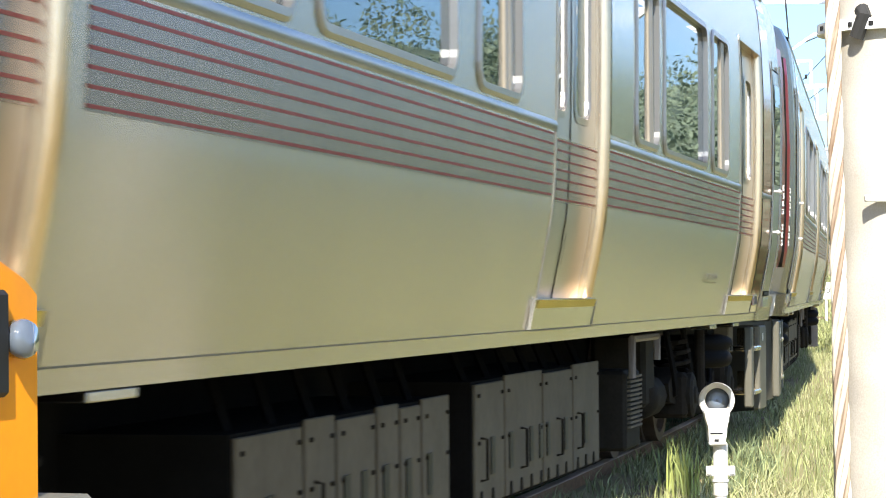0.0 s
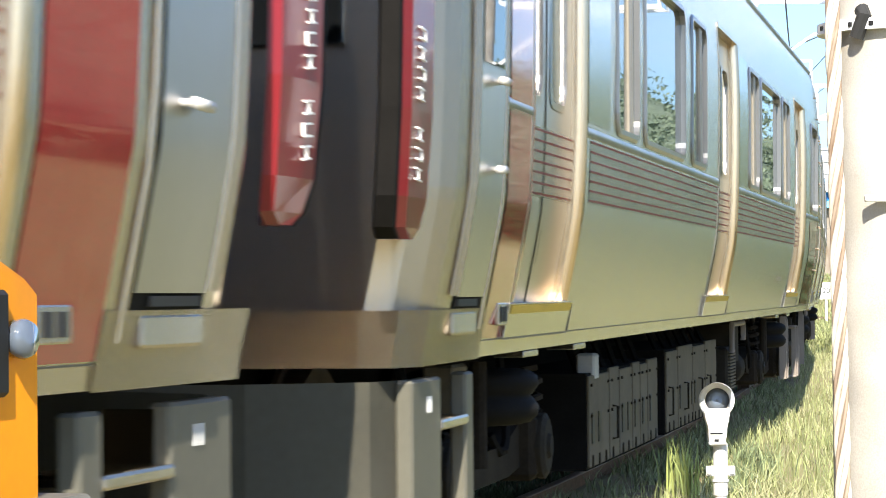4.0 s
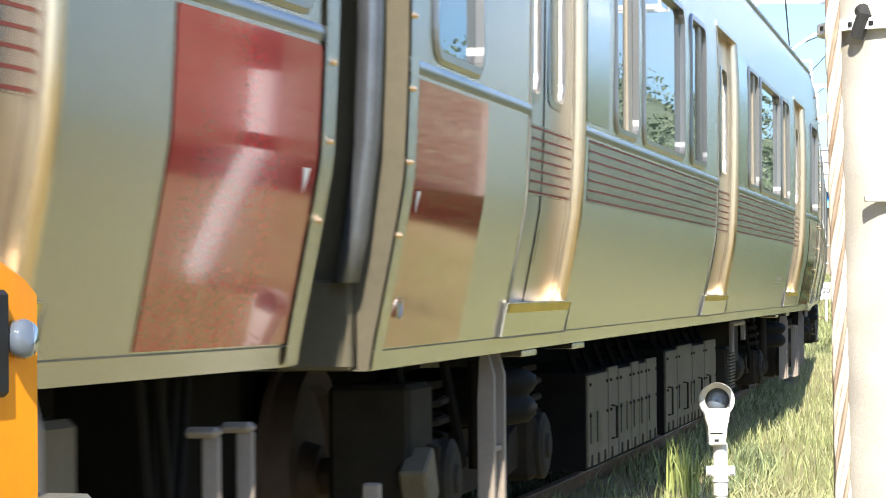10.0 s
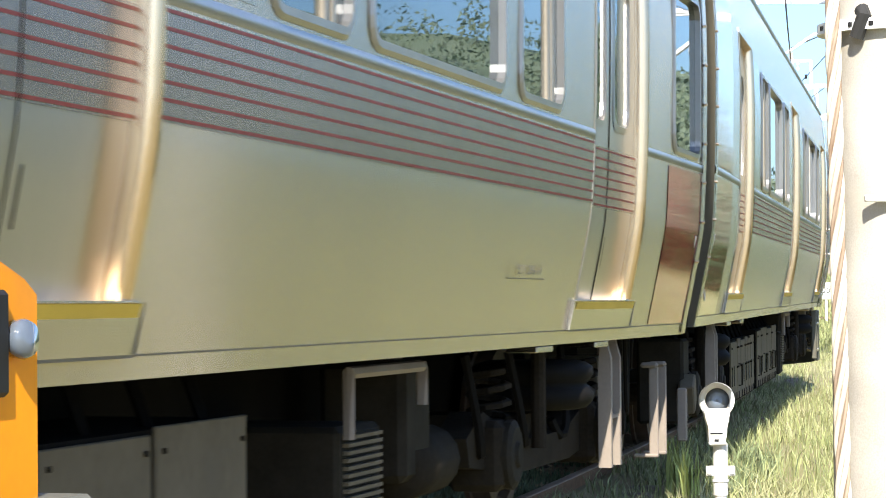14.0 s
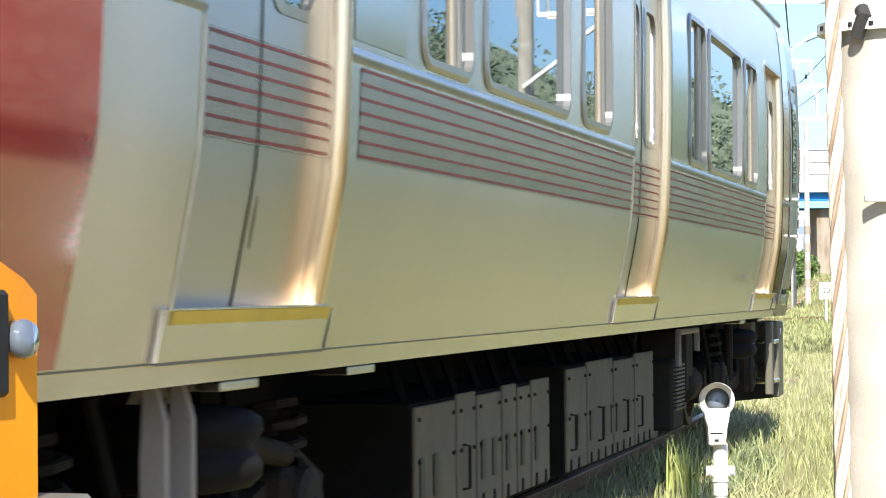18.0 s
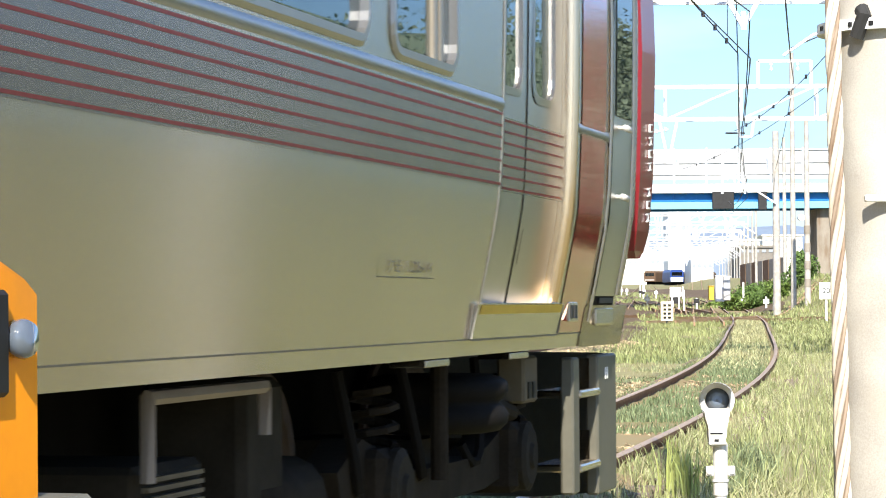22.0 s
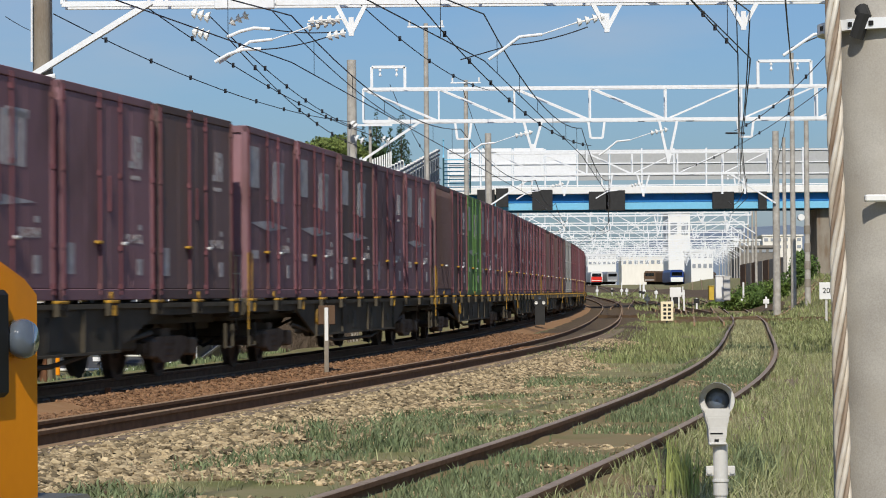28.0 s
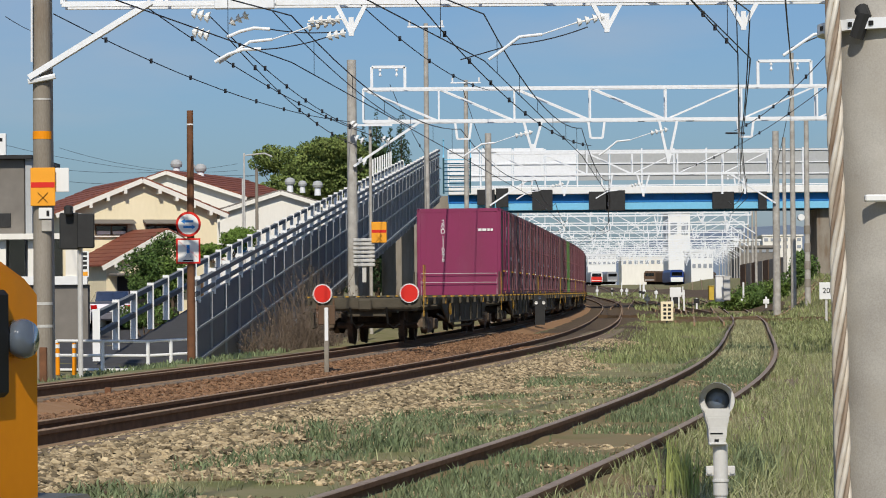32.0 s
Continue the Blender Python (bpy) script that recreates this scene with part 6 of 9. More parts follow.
# right-hand row of poles on the bank
for a, top, bot, D, r in ((1372, 292, 500, 128, 0.13), (1389, 245, 495, 150, 0.12), (1404, 95, 490, 118, 0.13), (1429, 209, 492, 112, 0.13)):
    x = (a - 784) / 4700 * D
    zt = 1.109 + (516 - top) / 4700 * D
    p = pole("bank_pole", x, float(D), float(ground_z(x, D)) - 0.1, zt, r, r * 0.75, CONCRETE, "weathered concrete pole on the grassy bank")
    if a == 1372:
        bm = bmesh.new()
        ring_profile(bm, [(0.1, 0.135), (0.1, 0.142), (1.0, 0.140), (1.0, 0.13)], 16, "z")
        part("white_sleeve", bm, WHITE, p, "white painted foot")
    if a == 1429:
        for k in range(4):
            bm = bmesh.new()
            z = 0.9 + k * 0.75
            ring_profile(bm, [(z, 0.125), (z, 0.140), (z + 0.35, 0.138), (z + 0.35, 0.12)], 16, "z")
            part("rust_band", bm, CONCRETE_OLD, p)
        bm = bmesh.new()
        rod(bm, (-0.28, -0.3, zt - p.location.z - 4.25), (-0.28, 0.0, zt - p.location.z - 4.25), 0.14, 14)
        part("lamp_head", bm, WHITE, p)


# ---- near the camera: pole with rope, obstacle sensor, orange machine ----
def near_pole():
    y = 6.0
    x0 = 0.867
    t = thing("crossing_pole", pose(x0 + 0.187, y, -0.30), "grey concrete pole with a twisted wire rope along it", "utility pole")
    bm = bmesh.new()
    rows = []
    for k in range(14):
        z = k * 0.75
        rr = 0.172 - 0.0011 * z * 10
        lean = -0.014 * z
        rows.append([(lean + rr * math.cos(2 * math.pi * i / 40), rr * math.sin(2 * math.pi * i / 40), z - (0.2 if k == 0 else 0)) for i in range(40)])
    loft(bm, rows)
    part("shaft", bm, CONCRETE, t, "rough pitted concrete", smooth=True)
    # rope of strands laid round each other
    bm = bmesh.new()
    rod(bm, (-0.160 - 0.012 * 0.2, -0.110, 0.2), (-0.160 - 0.012 * 3.76, -0.110, 3.76), 0.0118, 12)
    part("rope_core", bm, ROPE_RUST, t, "rusty core showing between strands", smooth=True)
    for sidx in range(6):
        bm = bmesh.new()
        pts = []
        for k in range(420):
            z = 0.2 + k * 0.0085
            a = 2 * math.pi * (z / 0.34) + sidx * math.pi * 2 / 6
            pts.append((-0.160 - 0.012 * z + 0.0125 * math.cos(a), -0.110 + 0.0125 * math.sin(a), z))
        rr = 0.0064 if sidx % 3 else 0.0042
        rows = [[(p[0] + rr * math.cos(2 * math.pi * i / 8), p[1] + rr * math.sin(2 * math.pi * i / 8), p[2]) for i in range(8)] for p in pts]
        loft(bm, rows)
        part("rope_strand", bm, ROPE if sidx % 3 else ROPE_RUST, t, "twisted galvanised strand" if sidx % 3 else "rusty strand", smooth=True)
    z = 1.697 + 0.30
    bm = bmesh.new()   # perforated steel band with a hook
    ring_profile(bm, [(z - 0.012, 0.168), (z - 0.012, 0.174), (z + 0.012, 0.174), (z + 0.012, 0.168)], 40, "z", (-0.014 * z, 0, 0))
    band = part("steel_band", bm, GALV, t, "perforated steel band")
    for k in range(10):
        a = radians(180 + 12 + k * 17)
        bm = bmesh.new()
        ring_profile(bm, [(z - 0.005, 0.0), (z - 0.005, 0.006), (z + 0.005, 0.006), (z + 0.005, 0.0)], 8, "z", (-0.014 * z + 0.172 * math.cos(a), 0.172 * math.sin(a), 0))
        part("slot", bm, BLACK, band)
    bm = bmesh.new()
    xh = 0.931 - t.location.x
    tube(bm, [(xh - 0.012, -0.128, z - 0.03), (xh + 0.004, -0.142, z + 0.02), (xh, -0.128, z + 0.032)], 0.017, 10)
    part("band_hook", bm, CASE_DARK, t, "dark steel hook")
    z2 = 1.310 + 0.30
    part("white_tag", bx(0.928 - t.location.x, 0.999 - t.location.x, -0.176, -0.150, z2 - 0.008, z2 + 0.008, bev=0.003), WHITE, t, "pale worn tag")

    k = 1.2   # a stout pole: all of it in this proportion
    t.scale = (k, k, k)
    t.location = (t.location.x * k, t.location.y * k, EYE[2] + (t.location.z - EYE[2]) * k)


near_pole()


def obstacle_sensor():
    D = 9.5
    x = 0.985
    t = thing("obstacle_sensor", pose(x, D, -0.30), "grey hooded crossing sensor on a steel post", "track sensor")
    zc = 0.720 + 0.30
    cx = 0.975 - x
    bm = bmesh.new()
    rod(bm, (0, 0, 0), (0, 0, zc - 0.215), 0.0215, 20)
    part("post_lower", bm, SENSOR_GREY, t, "galvanised steel post", smooth=False)
    bm = bmesh.new()
    rod(bm, (0, 0, zc - 0.34), (0, 0, zc - 0.158), 0.0265, 20)
    part("post_sleeve", bm, SENSOR_GREY, t)
    bm = bmesh.new()
    ring_profile(bm, [(zc - 0.292, 0.0275), (zc - 0.292, 0.030), (zc - 0.284, 0.030), (zc - 0.284, 0.0275)], 20, "z")
    part("collar", bm, SENSOR_GREY, t)
    for s in (-1, 1):
        bm = bmesh.new()
        box(bm, *sorted((s * 0.024, s * 0.052)), -0.008, 0.008, zc - 0.272, zc - 0.236, bev=0.003)
        rod(bm, (s * 0.041, -0.016, zc - 0.256), (s * 0.041, 0.016, zc - 0.256), 0.009, 8)
        part("clamp_bolt", bm, SENSOR_GREY, t, "clamp with bolt")
    bm = bmesh.new()   # tapering neck
    secs = []
    for z, a, b, d in ((zc - 0.165, -0.030, 0.022, 0.030), (zc - 0.13, -0.034, 0.030, 0.036), (zc - 0.10, -0.034, 0.032, 0.036), (zc - 0.06, -0.046, 0.040, 0.040), (zc - 0.03, -0.050, 0.045, 0.040)):
        secs.append([(cx + a, -d, z), (cx + b, -d, z), (cx + b, d, z), (cx + a, d, z)])
    loft(bm, secs)
    bmesh.ops.recalc_face_normals(bm, faces=bm.faces[:])
    bmesh.ops.bevel(bm, geom=bm.edges[:], offset=0.004, segments=2, affect="EDGES")
    nk = part("neck", bm, SENSOR_GREY, t, "cast grey neck")
    part("neck_slot", bx(cx - 0.030, cx + 0.016, -0.0375, -0.034, zc - 0.121, zc - 0.116), BLACK, nk)
    part("neck_notch", bx(cx - 0.014, cx + 0.002, -0.0345, -0.030, zc - 0.148, zc - 0.134), BLACK, nk)
    part("chin_lip", bx(cx - 0.034, cx + 0.030, -0.050, 0.0, zc - 0.158, zc - 0.151, bev=0.002), SENSOR_GREY, nk)
    turn = Matrix.Translation((cx + 0.002, 0, zc)) @ Matrix.Rotation(radians(-8), 4, "Z")
    bm = bmesh.new()
    ring_profile(bm, [(0.055, 0.0), (0.055, 0.052), (0.02, 0.060), (-0.035, 0.062), (-0.035, 0.045), (-0.02, 0.043), (-0.02, 0.0)], 32, "y")
    hd = part("head", bm, SENSOR_GREY, t, "round grey sensor head", smooth=False)
    hd.matrix_basis = turn
    bm = bmesh.new()
    ring_profile(bm, [(-0.021, 0.0), (-0.024, 0.020), (-0.0215, 0.0425)], 28, "y")
    part("lens", bm, LENS, hd, "dark round lens", smooth=True)
    bm = bmesh.new()   # hood over the upper left
    rows = []
    for k in range(19):
        a = radians(35 + k * 10.5)
        rows.append([(0.063 * math.cos(a), -0.02, 0.063 * math.sin(a)), (0.064 * math.cos(a), -0.115 + 0.045 * (k / 18), 0.064 * math.sin(a))])
    loft(bm, rows, closed=False)
    bmesh.ops.solidify(bm, geom=bm.faces[:], thickness=0.003)
    part("hood", bm, SENSOR_GREY, hd, "grey hood")


obstacle_sensor()


def crossing_machine():
    """Only the turned side of its housing reaches into the view."""
    D = 2.75
    t = thing("crossing_machine", pose(-0.417, D, -0.30, 0, 0, 70), "orange level crossing machine housing with a dark lamp", "crossing machine")
    zt = 1.155 + 0.30
    w = 0.34
    bm = bmesh.new()
    out = [(-w, 0.06), (0.0, 0.06), (0.0, zt - 0.040), (-0.02, zt - 0.028), (-0.07, zt - 0.010), (-0.13, zt), (-w, zt + 0.01)]
    prism(bm, out, "y", 0.0, 0.22)
    bmesh.ops.bevel(bm, geom=[e for e in bm.edges if abs(e.verts[0].co.y - e.verts[1].co.y) < 1e-5], offset=0.008, segments=3, affect="EDGES")
    h = part("housing", bm, ORANGE, t, "weathered orange paint", smooth=False)
    z0, z1 = 1.008 + 0.30, 1.116 + 0.30
    part("lamp_frame", bx(-w + 0.02, -0.080, -0.010, 0.02, z0, z1, bev=0.005), BLACK, h, "black lamp frame")
    bm = bmesh.new()
    ring_profile(bm, [(-0.016, 0.0), (-0.015, 0.03), (-0.009, 0.042)], 24, "y", (-0.165, 0, (z0 + z1) / 2 - 0.01))
    part("lamp_lens", bm, LENS, h, "dark lens", smooth=True)
    bm = bmesh.new()
    ring_profile(bm, [(0.0, 0.019), (-0.014, 0.021), (-0.022, 0.017), (-0.024, 0.0)], 24, "y", (-0.060, 0, 1.066 + 0.30))
    part("knob", bm, LENS, h, "round grey knob", smooth=True)
    part("foot", bx(-w - 0.03, 0.06, -0.04, 0.25, 0.0, 0.902 + 0.30, bev=0.012), SKIRT, t, "grey base casting")


crossing_machine()


# ---- trackside signs and small things ----
def marker_post(name, x, y, z0, z1, w, material, label, category="marker post"):
    t = thing(name, pose(x, y, z0), label, category)
    part("post", bx(-w / 2, w / 2, -w / 2, w / 2, -0.2, z1 - z0, bev=w * 0.1), material, t)
    return t


t = marker_post("marker_post", -1.876, 42.5, 0.014, 0.890, 0.075, CONCRETE_OLD, "pale square trackside post with a brown box")
part("box", bx(-0.13, 0.14, 0.04, 0.16, 0.619 - t.location.z, 0.926 - t.location.z, bev=0.01), TIMBER, t, "brown cable box")
part("white_face", bx(-0.025, 0.03, -0.042, -0.0385, 0.35, 0.88), WHITE, t)
marker_post("stub_post", -4.047, 32.0, -0.184, 0.006, 0.075, RUST, "rusty stub post in the ballast")
t = marker_post("rail_post", -6.632, 44.0, -0.231, 0.265, 0.12, RUST, "rusty short steel post at a pole's foot")

t = thing("shunting_signal", pose(3.374, 93.0, 0.075), "low dark shunting signal with white lamps", "railway signal")
zc = 0.807 - t.location.z
bm = bmesh.new()
prism(bm, [(-0.26, zc - 0.18), (0.26, zc - 0.18), (0.22, zc + 0.10), (0.10, zc + 0.22), (-0.10, zc + 0.22), (-0.22, zc + 0.10)], "y", -0.12, 0.12)
part("case", bm, CASE_DARK, t)
for a, b in ((-0.13, -0.07), (0.13, -0.07), (0.0, 0.10)):
    bm = bmesh.new()
    ring_profile(bm, [(-0.125, 0.0), (-0.16, 0.05), (-0.12, 0.065)], 14, "y", (a, 0, zc + b))
    part("lamp", bm, WHITE if b < 0 else LENS, t, "round lamp")
part("stand", bx(-0.17, 0.17, -0.15, 0.15, -0.1, zc - 0.18), CASE_DARK, t)

t = thing("track_notice", pose(8.246, 98.0, -0.268), "cream notice board with dark marks on a post", "sign")
part("post", bx(-0.035, 0.035, 0.0, 0.06, -0.1, 0.608 - t.location.z), CASE_DARK, t)
z0, z1 = 0.024 - t.location.z, 0.733 - t.location.z
bd = part("board", bx(-0.23, 0.23, -0.03, 0.0, z0, z1, bev=0.008), CREAM_WALL, t, "cream board")
for i in range(2):
    for j in range(4):
        part("mark", bx(-0.14 + i * 0.17, -0.03 + i * 0.17, -0.033, -0.0305, z0 + 0.07 + j * 0.15, z0 + 0.16 + j * 0.15), BLACK, bd)

t = thing("speed_board", pose(13.837, 96.0, -0.204), "white track board reading 20 on a post", "sign")
part("post", bx(-0.04, 0.04, 0.0, 0.07, -0.1, 1.2), GREY_METAL, t)
z0, z1 = 0.776 - t.location.z, 1.388 - t.location.z
bd = part("board", bx(-0.25, 0.25, -0.03, 0.0, z0, z1, bev=0.008), WHITE, t)
text("numerals", "20", 0.28, BLACK, bd, pose(0, -0.034, (z0 + z1) / 2, 90, 0, 0))
bm = bmesh.new()
bar(bm, (13.372, 96.00, -0.119), (14.148, 96.00, -0.125), 0.07)
tagged(part("low_rail", bm, RUST, None), "low rusty rail in the grass", "rail")

for a, b, c, d, D, m in ((1266, 490, 1281, 520, 125, WHITE), (1280, 491, 1292, 518, 124, GREY_METAL), (1254, 508, 1263, 517, 122, YELLOW_LINE)):
    xa, xb = (a - 784) / 4700 * D, (c - 784) / 4700 * D
    za, zb = 1.109 + (516 - d) / 4700 * D, 1.109 + (516 - b) / 4700 * D
    t = thing("relay_case", pose((xa + xb) / 2, D, za), "small trackside relay case on the grass", "relay case", "relay cases")
    part("case", bx(-(xb - xa) / 2, (xb - xa) / 2, 0, 0.4, -0.4, zb - za, bev=0.02), m, t)
    part("case_lid", bx(-(xb - xa) / 2 - 0.02, (xb - xa) / 2 + 0.02, -0.02, 0.42, zb - za, zb - za + 0.04), m, t)
t = thing("white_signal_post", pose(13.132, 150.0, 0.178), "white switch indicator with two legs by the yard", "railway signal")
for k in (-0.22, 0.16, 0.45):
    part("leg", bx(k - 0.04, k + 0.04, -0.04, 0.04, -0.2, 1.0), WHITE, t)
part("panel", bx(-0.35, 0.30, -0.06, 0.02, 0.6, 1.15, bev=0.02), WHITE, t)
part("lamp_case", bx(-0.14, 0.12, -0.12, 0.0, 0.25, 0.6, bev=0.02), CASE_DARK, t)


# ---- street side on the left ----
def rail_fence(name, pts, h, label, posts, tilt_posts=False):
    """A white tube guard rail with two rails, posts at each point."""
    t = thing(name, pose(*pts[0]), label, "guard rail", "white guard rails")
    o = Vector(pts[0])
    for k in range(posts + 1):
        f = k / posts * (len(pts) - 1)
        i = min(int(f), len(pts) - 2)
        p = Vector(pts[i]).lerp(Vector(pts[i + 1]), f - i) - o
        bm = bmesh.new()
        rod(bm, p - Vector((0, 0, 0.1)), p + Vector((0, 0, h)), 0.038, 10)
        part("post", bm, WHITE, t)
    for z in (h * 0.98, h * 0.55, h * 0.12):
        bm = bmesh.new()
        tube(bm, [Vector(p) - o + Vector((0, 0, z)) for p in pts], 0.028, 8)
        part("rail", bm, WHITE, t)
    return t


rail_fence("guard_rail", [(-7.582, 52.00, -0.410), (-5.902, 53.00, -0.454), (-5.036, 53.50, -0.419)], 0.66, "white tube guard rail at the crossing road", 4)
t = thing("traffic_cone_pair", pose(-7.253, 51.0, -0.307), "orange flexible lane posts with white bands", "lane post", "lane posts")
for k in (-0.16, 0.16):
    bm = bmesh.new()
    rod(bm, (k, 0, -0.1), (k, 0, 0.52), 0.045, 12, 0.04)
    p = part("lane_post", bm, ORANGE, t)
    for z in (0.25, 0.42):
        bm = bmesh.new()
        ring_profile(bm, [(z, 0.042), (z, 0.047), (z + 0.07, 0.046), (z + 0.07, 0.04)], 12, "z", (k, 0, 0))
        part("white_band", bm, WHITE, p)

# signal seen from behind
t = thing("crossing_lamp_back", pose(-6.151, 45.0, -0.285), "dark hooded crossing lamp seen from behind on a post", "crossing signal")
bm = bmesh.new()
rod(bm, (0, 0, -0.2), (0, 0, 2.509 - t.location.z), 0.045, 12)
part("post", bm, GREY_METAL, t)
z0, z1 = 1.915 - t.location.z, 2.519 - t.location.z
part("back_plate", bx(-6.486 - t.location.x, -6.160 - t.location.x, -0.10, -0.06, z0 - 0.02, z1, bev=0.02), CASE_DARK, t)
part("back_plate", bx(-6.179 - t.location.x, -5.883 - t.location.x, -0.18, -0.13, z0, z1 - 0.02, bev=0.02), CASE_DARK, t)
part("hood", bx(-6.380 - t.location.x, -6.246 - t.location.x, -0.3, -0.1, z1 - 0.05, z1 + 0.12, bev=0.03), CASE_DARK, t)

# brown pole with road signs
sp = pole("sign_pole", -4.939, 52.0, -0.45, 4.726, 0.085, 0.062, RUST, "brown steel pole with two road signs", "sign pole", [(4.438, 0.03, GALV)])
cx, cz, yy = -4.974 - sp.location.x, 2.497 - sp.location.z, -0.10
bm = bmesh.new()
ring_profile(bm, [(yy, 0.0), (yy, 0.245), (yy + 0.012, 0.245), (yy + 0.012, 0.0)], 36, "y", (cx, 0, cz))
rs = part("round_sign", bm, SIGN_RED, sp, "round white sign with red rim and blue arrows")
bm = bmesh.new()
ring_profile(bm, [(yy - 0.004, 0.0), (yy - 0.004, 0.20), (yy - 0.001, 0.20), (yy - 0.001, 0.0)], 36, "y", (cx, 0, cz))
part("sign_face", bm, WHITE, rs)
for k, s in ((0.055, 1), (-0.055, -1)):
    bm = bmesh.new()
    prism(bm, [(cx - 0.10, cz + k - 0.022), (cx + 0.10, cz + k - 0.022), (cx + 0.10, cz + k + 0.022), (cx - 0.10, cz + k + 0.022)], "y", yy - 0.008, yy - 0.005)
    prism(bm, [(cx + s * -0.14, cz + k), (cx + s * -0.07, cz + k - 0.05), (cx + s * -0.07, cz + k + 0.05)], "y", yy - 0.009, yy - 0.005)
    part("arrow", bm, SIGN_BLUE, rs)
z0, z1, x0, x1 = 1.724 - sp.location.z, 2.221 - sp.location.z, -5.217 - sp.location.x, -4.742 - sp.location.x
sq = part("square_sign", bx(x0, x1, yy, yy + 0.012, z0, z1, bev=0.004), SIGN_RED, sp, "square red-rimmed walking ban sign")
part("sign_face", bx(x0 + 0.035, x1 - 0.035, yy - 0.004, yy - 0.001, z0 + 0.035, z1 - 0.035), WHITE, sq)
bm = bmesh.new()
bar(bm, (x0 + 0.05, yy - 0.006, z1 - 0.05), (x1 - 0.05, yy - 0.006, z0 + 0.12), 0.028, 0.003)
part("slash", bm, SIGN_RED, sq)
bm = bmesh.new()
xc, zc = (x0 + x1) / 2, (z0 + z1) / 2
box(bm, xc - 0.03, xc + 0.03, yy - 0.007, yy - 0.0045, zc - 0.04, zc + 0.12)
bar(bm, (xc, yy - 0.006, zc - 0.03), (xc - 0.07, yy - 0.006, zc - 0.13), 0.035, 0.003)
bar(bm, (xc, yy - 0.006, zc - 0.03), (xc + 0.06, yy - 0.006, zc - 0.13), 0.035, 0.003)
part("symbol", bm, SIGN_BLUE, sq)
part("caption_bar", bx(xc - 0.10, xc + 0.10, yy - 0.006, yy - 0.0045, z0 + 0.045, z0 + 0.075), BLACK, sq)


# ---- footbridge ramp ----
def ramp():
    """A long bicycle ramp that climbs beside the tracks to the road bridge; grey panel walls and white railings."""
    t = thing("bridge_ramp", None, "long grey-panelled bicycle ramp with white railings climbing to the bridge", "ramp")
    a0, a1 = Vector((-5.294, 56.50, -0.481)), Vector((-0.167, 150.00, 6.669))     # foot of the wall, and its top end
    d = a1 - a0
    flat = Vector((d.x, d.y, 0)); n = flat.normalized()
    side = Vector((n.y, -n.x, 0))
    N = 40
    wall_h = 1.28
    def base(k):
        p = a0 + Vector((d.x, d.y, 0)) * (k / N)
        return p, -0.42 + 0.35 * k / N
    def deck(k):
        f = k / N
        return -0.481 + 0.15 + (7.35 - -0.481) * f
    shared = None
    for k in range(N):
        p, g = base(k); q, g2 = base(k + 1)
        zl, zh = deck(k), deck(k + 1)
        lo0, lo1 = max(g, zl - 1.25), max(g2, zh - 1.25)
        bm = bmesh.new()
        v = []
        gap = n * 0.02
        for off in (side * 0.0, side * -0.08):
            v += [bm.verts.new(p + gap + off + Vector((0, 0, lo0 - p.z))), bm.verts.new(q - gap + off + Vector((0, 0, lo1 - q.z))), bm.verts.new(q - gap + off + Vector((0, 0, zh + wall_h - q.z))), bm.verts.new(p + gap + off + Vector((0, 0, zl + wall_h - p.z)))]
        for f in ((0, 1, 2, 3), (7, 6, 5, 4), (0, 4, 5, 1), (1, 5, 6, 2), (2, 6, 7, 3), (3, 7, 4, 0)):
            bm.faces.new([v[i] for i in f])
        bmesh.ops.recalc_face_normals(bm, faces=bm.faces[:])
        part("wall_panel", bm, PANEL_GREY, t)
        bm = bmesh.new()
        pp = p + side * 0.03
        bar(bm, (pp.x, pp.y, lo0), (pp.x, pp.y, zl + wall_h + 0.03), 0.05, 0.07)
        part("wall_rib", bm, FENCE_GREY, t)
        # white outer railing posts
        for kk in (0.25,):
            r = p.lerp(q, kk) - side * 0.02
            zz = zl + (zh - zl) * kk + wall_h
            bm = bmesh.new()
            bar(bm, (r.x - 0.02, r.y, zz - 0.06), (r.x - 0.02, r.y, zz + 0.52), 0.17, 0.05)
            part("railing_post", bm, WHITE, t)
        if zl > 2.6 and k % 6 == 2:
            bm = bmesh.new()
            c = p - side * 1.5
            rod(bm, (c.x, c.y, g - 0.3), (c.x, c.y, zl - 0.3), 0.35, 14)
            part("pier", bm, CONCRETE_OLD, t)
    for off, h, w, m in ((0.0, wall_h + 0.40, 0.10, RAMP_RAIL), (0.0, wall_h + 0.16, 0.08, RAMP_RAIL), (0.04, wall_h * 0.55, 0.05, FENCE_GREY), (0.04, 0.02, 0.06, FENCE_GREY), (0.05, -0.9, 0.10, FENCE_GREY)):
        bm = bmesh.new()
        ka = 0 if h > -0.5 else 6
        A, _ = base(ka); B, _ = base(N)
        bar(bm, (A.x + side.x * off, A.y + side.y * off, deck(ka) + h), (B.x + side.x * off, B.y + side.y * off, deck(N) + h), w)
        part("rail", bm, m, t)
    # deck slab and the far railing
    bm = bmesh.new()
    A, g = base(0); B, _ = base(N)
    rows = []
    for k in (0, N):
        p, _ = base(k)
        z = deck(k)
        rows.append([tuple(p + Vector((0, 0, z - p.z)) + side * o + Vector((0, 0, h))) for o, h in ((-0.08, 0.0), (-2.1, 0.0), (-2.1, -0.45), (-0.08, -0.45))])
    loft(bm, rows)
    bmesh.ops.recalc_face_normals(bm, faces=bm.faces[:])
    part("deck", bm, ASPHALT, t, "asphalt ramp deck")
